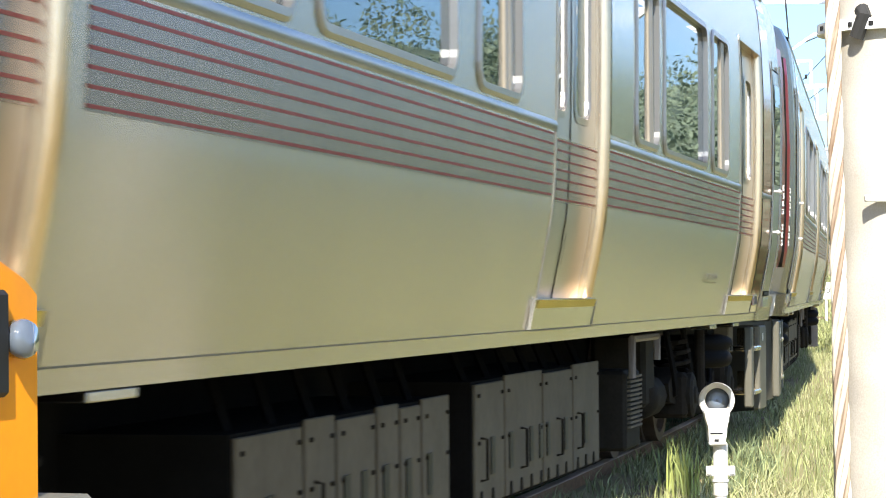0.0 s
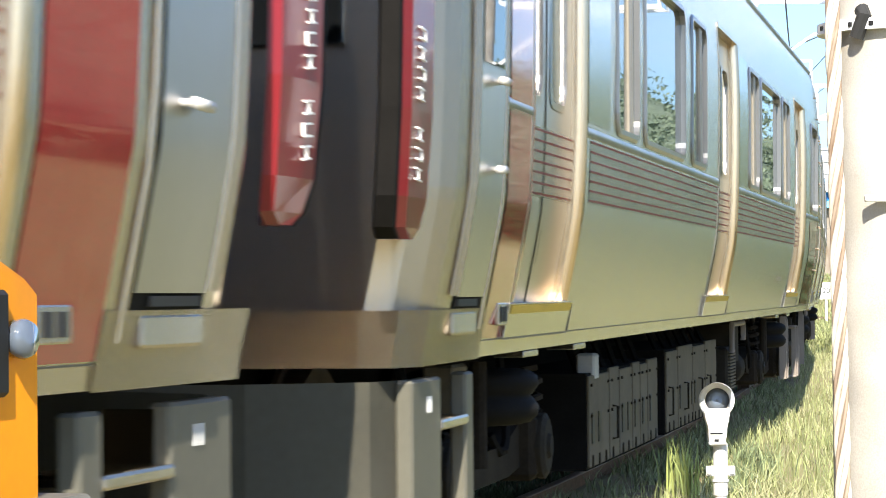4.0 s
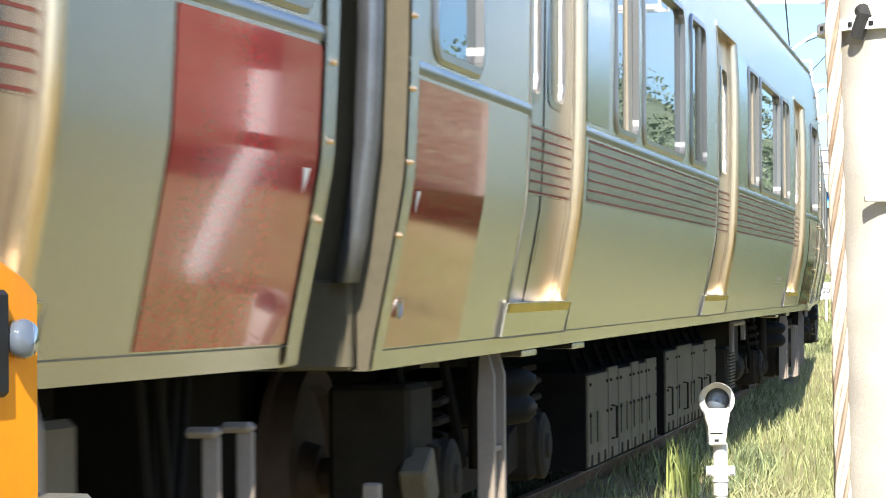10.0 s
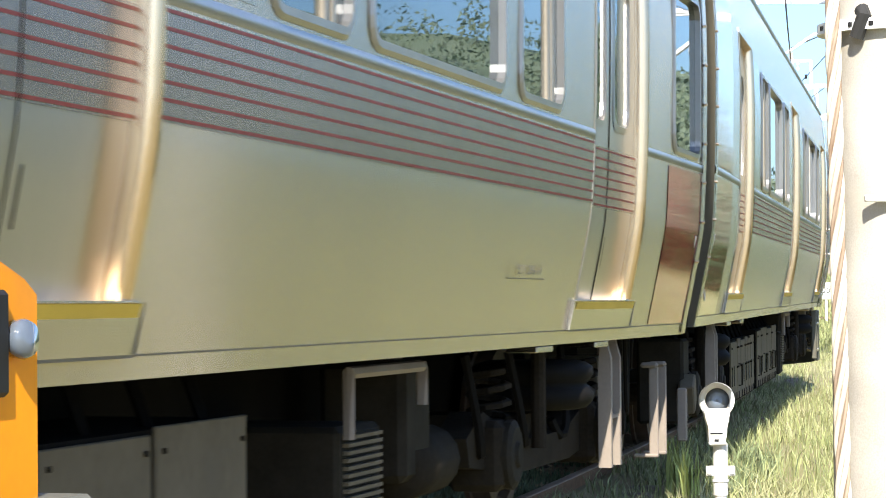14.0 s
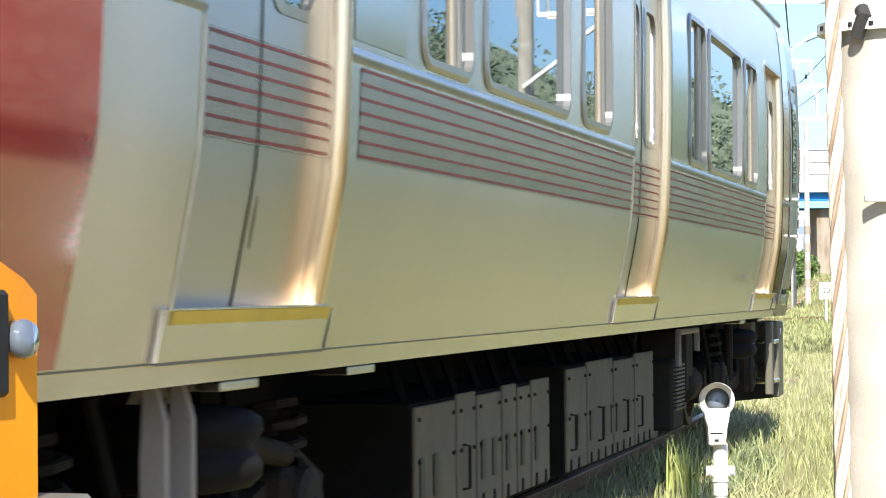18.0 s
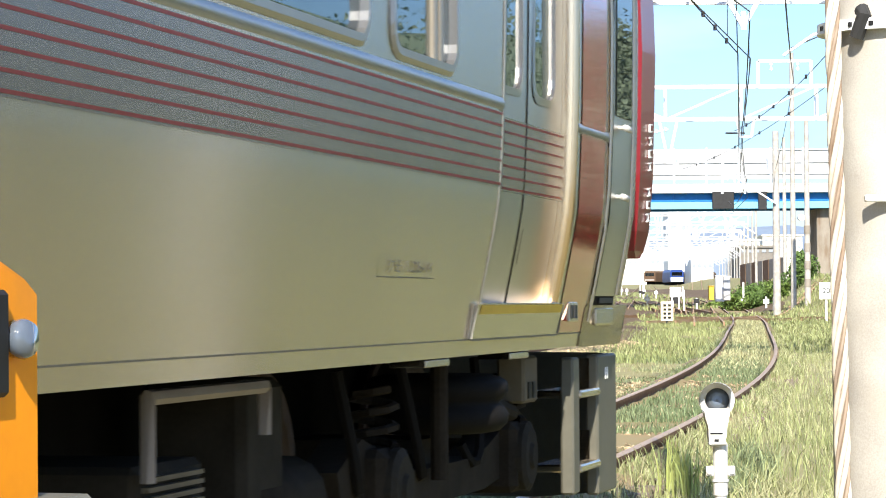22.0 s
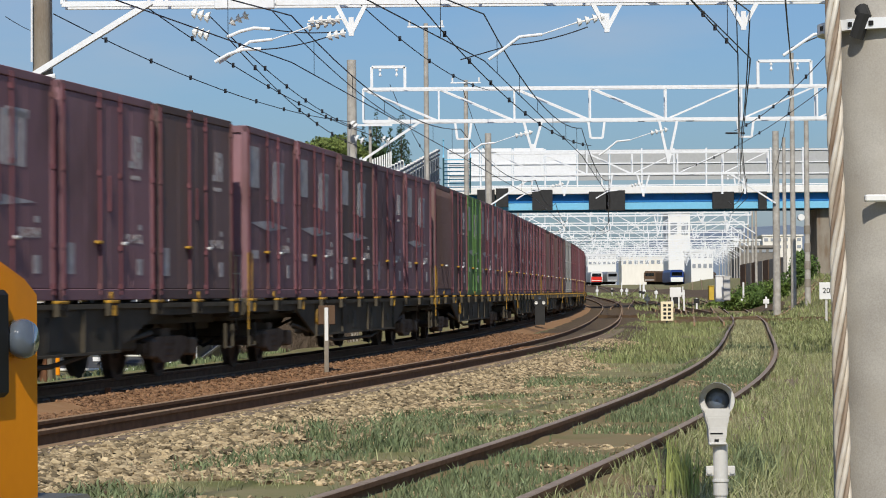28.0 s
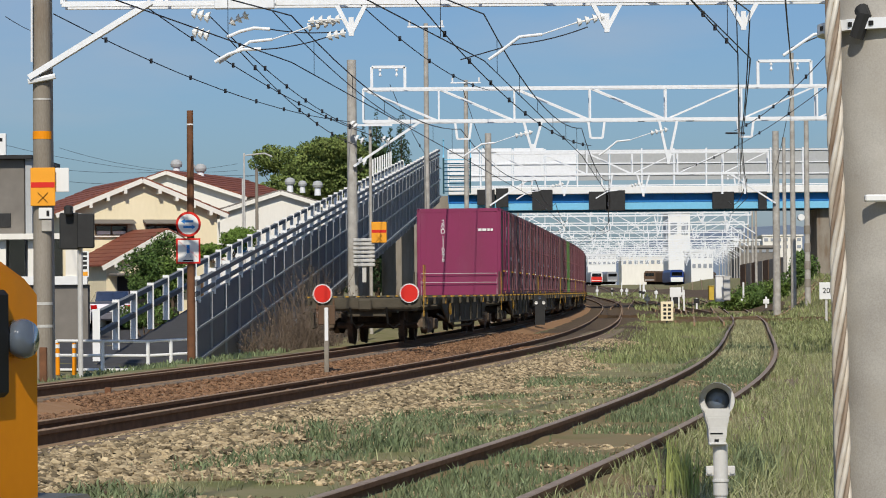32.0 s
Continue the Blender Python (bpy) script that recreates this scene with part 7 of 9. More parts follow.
    for k in range(0, N + 1):
        f = k
        p, _ = base(0)
        p = a0 + Vector((d.x, d.y, 0)) * (f / N) - side * 2.1
        z = deck(f)
        bm = bmesh.new()
        bar(bm, (p.x, p.y - 0.06, z + 0.05), (p.x, p.y - 0.06, z + 1.16), 0.16, 0.05)
        part("railing_post", bm, WHITE, t)
    for h in (1.05, 0.62):
        bm = bmesh.new()
        A = a0 - side * 2.1; B = a0 + Vector((d.x, d.y, 0)) - side * 2.1
        bar(bm, (A.x, A.y, deck(0) + h), (B.x, B.y, deck(N) + h), 0.11)
        part("rail", bm, RAMP_RAIL, t)
    # white fence at the landing
    for k in range(9):
        p = a0 + Vector((d.x, d.y, 0)) * (0.78 + 0.016 * k) - side * 2.1
        z = deck(N * (0.78 + 0.016 * k))
        bm = bmesh.new()
        bar(bm, (p.x, p.y, z), (p.x, p.y, z + 1.9), 0.07)
        part("landing_post", bm, WHITE, t)


ramp()


# ---- road bridge ----
def bridge():
    t = thing("road_bridge", None, "road bridge with blue girder and grey noise fence over the yard", "bridge")
    D = 165.0
    xl, xr = 0.370, 27.222
    def zz(py):
        return 1.109 + (517.0 - py) / 4700 * D
    part("girder", bx(xl, xr, D, D + 0.35, zz(359), zz(344), bev=0.02), BLUE_GIRDER, t, "blue steel girder")
    part("girder_flange", bx(xl, xr, D - 0.18, D + 0.5, zz(372), zz(359.5), bev=0.02), LIGHT_BLUE, t, "light blue lower flange")
    part("deck_edge", bx(xl, xr + 4, D - 0.5, D + 7.5, zz(344), zz(331), bev=0.03), WHITE, t, "white deck edge")
    part("far_girder", bx(xl, xr, D + 6.6, D + 7.0, zz(370), zz(344)), BLUE_GIRDER, t)
    x = xl
    k = 0
    while x < xr + 3:
        part("fence_post", bx(x - 0.05, x + 0.05, D - 0.42, D - 0.30, zz(331), zz(264), bev=0.01), GALV, t)
        if k % 1 == 0:
            part("fence_panel", bx(x + 0.07, x + 1.93, D - 0.36, D - 0.33, zz(320), zz(266 if k > 2 else 262)), GALV if k < 4 else FENCE_GREY, t)
        x += 2.0
        k += 1
    for py in (329, 310, 290, 268):
        part("fence_rail", bx(xl, xr + 3, D - 0.44, D - 0.40, zz(py) - 0.035, zz(py) + 0.035), GALV, t)
    x = xl
    while x < xr:
        part("stiffener", bx(x - 0.02, x + 0.02, D - 0.06, D - 0.002, zz(359), zz(344)), BLUE_GIRDER, t)
        x += 1.4
    for a, b in ((1448, 1500),):
        xa, xb = (a - 784) / 4700 * D, (b - 784) / 4700 * D
        part("pier", bx(xa, xb, D + 0.5, D + 6.0, -1.0, zz(372), bev=0.05), CONCRETE_OLD, t, "concrete pier")
    part("abutment", bx(25.116, 35.646, D - 1.0, D + 7.0, -1, zz(344)), CONCRETE_OLD, t)
    part("abutment", bx(-2.965, 0.475, D + 1.0, D + 7.0, -1, zz(344)), CONCRETE_OLD, t)
    # dark signal hoods hung under the bridge
    for a, b, c, d in ((942, 336, 978, 372), (1042, 340, 1076, 372), (1072, 338, 1106, 374), (1260, 342, 1298, 372), (1341, 342, 1356, 374), (878, 333, 900, 366), (845, 335, 876, 362)):
        xa, xb = (a - 784) / 4700 * D, (c - 784) / 4700 * D
        part("guard_plate", bx(xa, xb, D - 0.62, D - 0.52, zz(d), zz(b), bev=0.01), CASE_DARK, t, "dark wire guard plate")
    # blue steel stair on the left
    st = part("stair", bmesh.new(), LIGHT_BLUE, t, "light blue steel stair")
    for k in range(9):
        z = zz(345) + k * 0.22
        part("tread", bx(0.085, 1.598, 158 - k * 0.3, 158.28 - k * 0.3, z, z + 0.06), LIGHT_BLUE, st)
    for a in (786, 833):
        x = (a - 784) / 4700 * 158
        bm = bmesh.new()
        bar(bm, (x, 158.3, zz(346)), (x, 155.4, zz(346) + 2.0), 0.10, 0.2)
        bar(bm, (x, 158.3, zz(346) + 1.0), (x, 155.4, zz(346) + 3.0), 0.07)
        for k in range(5):
            bar(bm, (x, 158.3 - k * 0.7, zz(346) + k * 0.48), (x, 158.3 - k * 0.7, zz(346) + k * 0.48 + 1.0), 0.05)
        part("stringer", bm, LIGHT_BLUE, st)


bridge()


# ---- foliage ----
def leaves_mesh(name, blobs, n, size, material, parent=None, seed=1, flat=0.5):
    """Many small leaf clumps scattered through uneven blobs (centre, radii)."""
    rng = np.random.default_rng(seed)
    vol = np.array([b[1][0] * b[1][1] * b[1][2] for b in blobs]) ** 0.67
    pick = rng.choice(len(blobs), n, p=vol / vol.sum())
    c = np.array([b[0] for b in blobs])[pick]
    r = np.array([b[1] for b in blobs])[pick]
    d = rng.normal(size=(n, 3))
    d /= np.linalg.norm(d, axis=1)[:, None]
    rad = 0.55 + 0.45 * rng.random(n) ** 0.5
    rad *= 1 + 0.22 * np.sin(d[:, 0] * 7 + pick) * np.cos(d[:, 2] * 6 + pick * 2)
    p = c + d * r * rad[:, None]
    s = size * (0.6 + 0.8 * rng.random(n))
    u = rng.normal(size=(n, 3)); u /= np.linalg.norm(u, axis=1)[:, None]
    w = np.cross(u, d + 0.4 * rng.normal(size=(n, 3))); w /= np.linalg.norm(w, axis=1)[:, None] + 1e-9
    v = np.stack([p - u * s[:, None], p + w * s[:, None] * flat, p + u * s[:, None], p - w * s[:, None] * flat], 1).reshape(-1, 3)
    me = bpy.data.meshes.new(name)
    me.from_pydata(v.tolist(), [], np.arange(4 * n).reshape(n, 4).tolist())
    me.materials.append(material)
    ob = new(name, me)
    ob.parent = parent
    return ob


def tree(name, x, y, z, h, crown, n, size, material, label, trunk=0.18, seed=1, spread=0.8):
    """A tapered trunk with limbs and a crown of leaf clumps."""
    t = thing(name, pose(x, y, z), label, "tree")
    rng = random.Random(seed)
    bm = bmesh.new()
    rod(bm, (0, 0, -0.3), (0.1, 0, h * 0.55), trunk, 10, trunk * 0.5)
    for k in range(7):
        a = k * 2.4 + rng.random()
        z0 = h * (0.28 + 0.04 * k)
        rod(bm, (0.05, 0, z0), (crown[0] * spread * math.cos(a) * 0.7, crown[1] * spread * math.sin(a) * 0.7, z0 + h * 0.28), trunk * 0.35, 6, trunk * 0.1)
    part("trunk", bm, BARK, t)
    blobs = []
    for k in range(16):
        a, rr = rng.uniform(0, 6.28), rng.uniform(0.1, 0.75)
        zz = h - crown[2] * 2 * rng.uniform(0.15, 0.85)
        f = 1 - 0.5 * abs((zz - (h - crown[2])) / crown[2])
        blobs.append(((crown[0] * rr * f * math.cos(a), crown[1] * rr * f * math.sin(a), zz), (crown[0] * rng.uniform(0.3, 0.5), crown[1] * rng.uniform(0.3, 0.5), crown[2] * rng.uniform(0.25, 0.42))))
    ob = leaves_mesh("crown", blobs, n, size, material, t, seed)
    return t


def conifer(name, x, y, z, h, r, n, label, seed):
    t = thing(name, pose(x, y, z), label, "tree", "conifers")
    bm = bmesh.new()
    rod(bm, (0, 0, -0.3), (0, 0, h * 0.95), 0.18, 8, 0.03)
    part("trunk", bm, BARK, t)
    blobs = []
    rng = random.Random(seed)
    for k in range(16):
        f = k / 15
        rr = r * (1 - f) + 0.15
        for j in range(5):
            a = j * 1.26 + k * 0.7
            blobs.append(((rr * 0.65 * math.cos(a), rr * 0.65 * math.sin(a), h * (0.15 + 0.83 * f) - rr * 0.2), (rr * 0.45, rr * 0.45, h * 0.035)))
    leaves_mesh("crown", blobs, n * 2, 0.095, LEAF_DARK, t, seed, 0.35)
    return t


def bush(name, x, y, z, rx, ry, rz, n, size, material, label, seed, kind="", stems=True):
    t = thing(name, pose(x, y, z), label, "bush", kind=kind)
    rng = random.Random(seed)
    blobs = [((rng.uniform(-0.6, 0.6) * rx, rng.uniform(-0.6, 0.6) * ry, rz * rng.uniform(0.35, 1.1)), (rx * rng.uniform(0.35, 0.6), ry * rng.uniform(0.35, 0.6), rz * rng.uniform(0.35, 0.6))) for _ in range(9)]
    bm = bmesh.new()
    for k in range(5):
        rod(bm, (rng.uniform(-0.2, 0.2) * rx, rng.uniform(-0.2, 0.2) * ry, -0.2), blobs[k][0], 0.03, 5, 0.01)
    part("stem", bm, BARK, t)
    leaves_mesh("leaves", blobs, n, size, material, t, seed)
    return t


# ---- houses beyond the ramp ----
def gable_house(name, m, w, d, hw, hr, wall, roof, label, over=0.35, purlins=True):
    """A house with its gable end at y = 0, facing -y; w wide, d deep, walls hw high, ridge hr high."""
    t = thing(name, m, label, "house")
    bm = bmesh.new()
    prism(bm, [(-w / 2, -0.6), (w / 2, -0.6), (w / 2, hw), (0, hr - 0.08), (-w / 2, hw)], "y", 0.0, d)
    part("wall", bm, wall, t)
    for s in (-1, 1):
        k = (hr - hw) / (w / 2)
        a = (w / 2 + over)
        rf = part("roof_slope", bmesh.new(), roof, t, "tiled roof slope")
        n = 9
        for i in range(n):
            f0, f1 = i / n, (i + 1) / n
            bm = bmesh.new()
            x0, x1 = s * a * f0, s * a * (f1 + 0.02)
            z0, z1 = hr - k * abs(x0) + 0.05, hr - k * abs(x1) + 0.05
            loft(bm, [[(x0, y, z0 + 0.0), (x1, y, z1 + 0.03), (x1, y, z1 - 0.04), (x0, y, z0 - 0.07)] for y in (-over, d + over)])
            bmesh.ops.recalc_face_normals(bm, faces=bm.faces[:])
            part("roof_course", bm, roof, rf)
        bm = bmesh.new()
        bar(bm, (0, -over - 0.02, hr - 0.10), (s * a, -over - 0.02, hr - k * a - 0.10), 0.05, 0.18)
        part("barge_board", bm, WHITE_WALL, t, "pale barge board")
        if purlins:
            for f in (0.2, 0.4, 0.6, 0.8):
                x = s * a * f
                part("purlin_end", bx(x - 0.06, x + 0.06, -over - 0.06, 0, hr - k * abs(x) - 0.34, hr - k * abs(x) - 0.16), WHITE_WALL, t)
    return t


def house_window(t, x0, x1, z0, z1, awning=True):
    w = part("window", bx(x0, x1, -0.06, 0.0, z0, z1, bev=0.01), TIMBER, t, "window in a dark frame")
    for a, b in ((x0 + 0.05, (x0 + x1) / 2 - 0.03), ((x0 + x1) / 2 + 0.03, x1 - 0.05)):
        part("pane", bx(a, b, -0.066, -0.061, z0 + 0.05, z1 - 0.05), GLASS_DARK, w)
        part("curtain", bx(a + 0.02, b - 0.02, -0.075, -0.0695, z0 + 0.05, z0 + (z1 - z0) * 0.45), WHITE_WALL, w)
    part("sill", bx(x0 - 0.05, x1 + 0.05, -0.12, 0.0, z0 - 0.06, z0, bev=0.01), WHITE_WALL, w)
    if awning:
        bm = bmesh.new()
        loft(bm, [[(x, 0.0, z1 + 0.22), (x, -0.55, z1 + 0.08), (x, -0.55, z1 + 0.04), (x, 0.0, z1 + 0.12)] for x in (x0 - 0.12, x1 + 0.25)])
        bmesh.ops.recalc_face_normals(bm, faces=bm.faces[:])
        part("awning", bm, GREY_WALL, w, "weathered window awning")


H = 105.0
h1 = gable_house("cream_house", pose(-11.939, H, 0.25, 0, 0, 19), 6.2, 9.0, 4.482 - 0.25, 5.744 - 0.25, CREAM_WALL, ROOF_RED, "cream plaster house with a red-brown tiled roof")
house_window(h1, -1.85, -0.55, 3.472 - 0.25, 3.897 - 0.25)
house_window(h1, 0.20, 1.50, 3.472 - 0.25, 3.897 - 0.25)
h4 = gable_house("front_house", pose(-10.75, 102.4, 0.2, 0, 0, 32), 4.9, 2.6, 2.20, 3.45, CREAM_WALL, ROOF_RED, "low cream house front with a red-brown tiled gable roof", over=0.3)
# flat dark panel drawn as the shade of the doorway
part("entrance", bx(-2.0, 0.6, -0.05, -0.002, -0.3, 1.65, bev=0.01), CASE_DARK, h4, "dark panel for the shade inside an entrance")
part("lean_to_roof", bx(-2.4, 0.9, -0.9, -0.06, 1.66, 1.76, bev=0.02), GREY_WALL, h4, "weathered grey lean-to roof")
part("entrance_post", bx(-0.75, -0.62, -0.85, -0.72, -0.3, 1.66), TIMBER, h4)
part("side_door", bx(1.0, 1.7, -0.05, -0.002, -0.3, 1.55, bev=0.01), TIMBER, h4)

h2 = gable_house("white_house", pose(-13.914, 135.0, 0.2, 0, 0, -16), 8.0, 10.0, 6.142 - 0.2, 7.433 - 0.2, WHITE_WALL, ROOF_RED, "off-white house with a red metal roof behind others", purlins=False)
h3 = gable_house("pale_hall", pose(-7.435, 122.0, 0.2, 0, 0, 4), 5.6, 12.0, 5.004 - 0.2, 5.871 - 0.2, WHITE_WALL, GREY_WALL, "off-white gabled hall with roof ventilators", over=0.25, purlins=False)


def ventilator(px_x, y, z, s, host):
    t = thing("roof_ventilator", pose(px_x, y, z), "round pale turbine ventilator on a roof", "ventilator", "roof ventilators")
    bm = bmesh.new()
    ring_profile(bm, [(-0.5 * s, 0.26 * s), (0.1 * s, 0.24 * s)], 16, "z")
    part("neck", bm, GALV, t)
    bm = bmesh.new()
    ring_profile(bm, [(0.1 * s, 0.25 * s), (0.12 * s, 0.36 * s), (0.3 * s, 0.42 * s), (0.5 * s, 0.36 * s), (0.62 * s, 0.22 * s), (0.66 * s, 0.0)], 20, "z")
    part("turbine", bm, FENCE_GREY, t)


for a, b, D, s in ((313, 300, 138, 0.75), (356, 308, 138, 0.75), (340, 302, 138, 0.5), (514, 332, 124, 0.6), (536, 335, 124, 0.5), (563, 338, 124, 0.6)):
    ventilator((a - 784) / 4700 * D, D, 1.109 + (524 - b) / 4700 * D, s, None)

t = thing("corner_shop", pose(-14.312, 88.0, -0.3), "weathered grey-brown shop building at the street corner", "shop")
zt = 5.665 + 0.3
part("wall", bx(-4.0, 0.45, 0.0, 6.0, -0.3, zt, bev=0.02), GREY_WALL, t)
part("roof_edge", bx(-4.1, 0.75, -0.35, 6.2, zt, zt + 0.12), CASE_DARK, t)
part("downpipe", bx(0.50, 0.72, -0.1, 0.12, -0.3, zt + 0.1), FENCE_GREY, t)
part("window", bx(-0.4, 0.0, -0.05, 0.0, 3.418 + 0.3, 3.868 + 0.3), CASE_DARK, t)
for k in range(5):
    part("shop_pane", bx(-0.6 + k * 0.62, -0.08 + k * 0.62, -0.55, -0.5, 1.768 + 0.3, 2.985 + 0.3), GLASS_DARK if k % 2 else WHITE_WALL, t)
part("shop_sill", bx(-0.8, 2.6, -0.6, -0.45, 1.487 + 0.3, 1.768 + 0.3), WHITE, t)
part("shop_base", bx(-0.8, 2.6, -0.45, 0.0, -0.3, 1.487 + 0.3), GREY_WALL, t)
part("shop_canopy", bx(-0.8, 2.6, -0.9, 0.0, 2.985 + 0.3, 3.173 + 0.3), WHITE_WALL, t)
t = thing("roof_sign", pose(-15.295, 92.0, zt - 0.18), "white vertical sign board on a roof", "sign board")
part("board", bx(-0.35, 0.18, -0.05, 0.1, 0, 6.855 - 5.875, bev=0.02), WHITE, t)
part("mark", bx(-0.1, 0.06, -0.056, -0.052, 0.7, 0.82), BLACK, t)
t = thing("shop_banner", pose(-11.608, 86.0, 1.734), "narrow white banner with dark and orange marks", "sign board")
part("board", bx(-0.14, 0.14, -0.03, 0.02, 0, 2.558 - 1.734), WHITE, t)
for k in range(4):
    part("mark", bx(-0.08, 0.08, -0.034, -0.0305, 0.24 + k * 0.15, 0.34 + k * 0.15), CASE_DARK, t)
part("mark", bx(-0.10, 0.10, -0.034, -0.0305, 0.03, 0.16), SIGN_ORANGE, t)
t = thing("carport", pose(-14.263, 110.0, 0.1), "dark open carport under a house", "carport")
zt = 1.975 - 0.1
part("roof", bx(-3.4, 1.2, -0.5, 3.5, zt, zt + 0.18), GREY_WALL, t)
part("back_wall", bx(-3.4, 1.2, 3.3, 3.5, -0.4, zt), TIMBER, t)
for x in (-2.6, -1.3, -0.1, 1.0):
    part("post", bx(x - 0.09, x + 0.09, -0.4, -0.22, -0.4, zt), WHITE_WALL if x < -2 else TIMBER, t)
t = thing("low_house", pose(-15.833, 112.5, 0.1), "low white-walled house front behind the carport", "house")
part("wall", bx(-3.0, 0.6, 0, 4, -0.4, 3.359 - 0.1), WHITE_WALL, t)
part("fascia", bx(-3.2, 0.8, -0.3, 0.0, 2.834 - 0.1, 3.263 - 0.1), WHITE, t)
part("window", bx(-2.2, -0.4, -0.05, 0.0, 2.048 - 0.1, 2.739 - 0.1), GLASS_DARK, t)


def parked_car(name, x, y, z, turn, paint, label):
    t = thing(name, pose(x, y, z, 0, 0, turn), label, "car", "parked cars")
    bm = bmesh.new()
    side = [(-2.2, 0.30), (-2.22, 0.62), (-2.15, 0.90), (-1.55, 0.98), (-0.95, 1.36), (0.55, 1.38), (1.2, 0.98), (2.05, 0.84), (2.2, 0.55), (2.15, 0.28)]
    def ring(x_, k):
        return [(x_, y_, z_) for y_, z_ in [(a * (1 if b < 1.0 else 0.98), b) for a, b in side]]
    loft(bm, [ring(-0.60, 1), ring(0.60, 1)])
    low = [(a, min(b, 0.97)) for a, b in side]
    loft(bm, [[(-0.84, a, b) for a, b in low], [(-0.6, a, min(b, 0.99)) for a, b in low]])
    loft(bm, [[(0.6, a, min(b, 0.99)) for a, b in low], [(0.84, a, b) for a, b in low]])
    bmesh.ops.recalc_face_normals(bm, faces=bm.faces[:])
    body = part("body", bm, paint, t)
    bm = bmesh.new()
    loft(bm, [[(-0.62, -1.53, 1.0), (0.62, -1.53, 1.0)], [(-0.56, -0.97, 1.36), (0.56, -0.97, 1.36)]], closed=False)
    bmesh.ops.solidify(bm, geom=bm.faces[:], thickness=0.02)
    part("rear_window", bm, GLASS_DARK, t)
    for s in (-1, 1):
        bm = bmesh.new()
        loft(bm, [[(s * 0.80, -1.35, 0.98), (s * 0.80, 1.05, 0.98)], [(s * 0.63, -0.85, 1.34), (s * 0.63, 0.5, 1.35)]], closed=False)
        bmesh.ops.solidify(bm, geom=bm.faces[:], thickness=0.02)
        part("side_window", bm, GLASS_DARK, t)
        part("tail_lamp", bx(*sorted((s * 0.50, s * 0.82)), -2.235, -2.15, 0.70, 0.86, bev=0.02), LAMP_RED, t, "red tail lamp")
        for y_ in (-1.35, 1.35):
            w = part("wheel", bmesh.new(), RUBBER, t)
            bm = bmesh.new()
            ring_profile(bm, [(s * 0.66, 0.0), (s * 0.66, 0.31), (s * 0.84, 0.31), (s * 0.86, 0.22), (s * 0.85, 0.0)], 18, "x", (0, y_, 0.31))
            bm.to_mesh(w.data); bm.free()
    part("plate", bx(-0.20, 0.20, -2.245, -2.225, 0.60, 0.72), WHITE, t)
    part("bumper", bx(-0.80, 0.80, -2.26, -2.15, 0.32, 0.58, bev=0.04), paint, t)
    return t


parked_car("parked_car", -12.35, 99.6, -0.09, 4, CAR_SILVER, "silver saloon car parked before a cream house")
parked_car("parked_car", -13.75, 97.0, -0.17, 8, CAR_WHITE, "white car parked beside the road")
parked_car("parked_car", -13.305, 92.5, -0.424, 5, CAR_WHITE, "white van-like car parked beside the road")

# asphalt road and lot on the left
bm = bmesh.new()
rows = []
for y in (54, 62, 70, 80, 90, 100, 112, 120):
    xs = (-40, -20, -14, -11, -8.5, -6.8 + (y - 54) * 0.055)
    rows.append([(x, y, float(ground_z(x, y)) + 0.03) for x in xs])
loft(bm, rows, closed=False)
tagged(part("road", bm, ASPHALT, None), "grey asphalt lot and road beside the ramp", "road", kind="structure")

LEAF_TREE = mat("sunlit_leaf", (0.12, 0.17, 0.045), 0.7, tint=(0.18, 0.22, 0.06), scale=0.6, fine=5, island=0.5)
tree("round_tree", -6.684, 150.0, 0.3, 9.884 + 0.5, (4.0, 3.4, 2.3), 42000, 0.09, LEAF_TREE, "broad green tree behind the ramp", 0.25, 4)
tree("round_tree", -8.611, 156.0, 0.3, 9.451 + 0.3, (3.6, 2.8, 2.2), 22000, 0.09, LEAF_TREE, "green tree behind the pale hall", 0.2, 9)
tree("round_tree", -5.360, 158.0, 0.3, 10.036 + 0.2, (2.8, 2.6, 2.5), 8000, 0.13, LEAF_DARK, "dark green tree behind the ramp", 0.2, 12)
conifer("conifer", -4.212, 170.0, 0.3, 12.766 - 0.3, 2.6, 9000, "dark conifer behind the ramp", 3)
conifer("conifer", -2.652, 172.0, 0.3, 12.524 - 0.3, 2.4, 8000, "dark conifer behind the ramp", 5)
conifer("conifer", -5.222, 176.0, 0.3, 12.172 - 0.3, 2.2, 7000, "dark conifer behind the ramp", 7)
conifer("conifer", -3.502, 178.0, 0.3, 12.169 - 0.3, 2.2, 7000, "dark conifer behind the ramp", 8)
tree("garden_tree", -9.158, 84.0, 0.1, 3.1 - 0.1, (1.15, 0.9, 1.25), 11000, 0.05, LEAF, "clipped garden tree before the cream house", 0.1, 6)
tree("garden_tree", -8.568, 83.5, 0.1, 2.377 - 0.1, (0.7, 0.7, 0.7), 3200, 0.05, LEAF_LIGHT, "light green garden tree beside the ramp", 0.08, 7)
bush("garden_bush", -9.237, 82.0, 0.05, 1.0, 0.7, 0.6, 2600, 0.05, LEAF, "dark green garden shrub", 8)
TOPIARY = mat("clipped_bright_leaf", (0.17, 0.26, 0.05), 0.7, tint=(0.12, 0.20, 0.04), scale=2, fine=9, island=0.3)
bush("topiary", -7.45, 95.0, 2.65, 0.80, 0.6, 0.62, 12000, 0.035, TOPIARY, "rounded clipped topiary bush", 10)
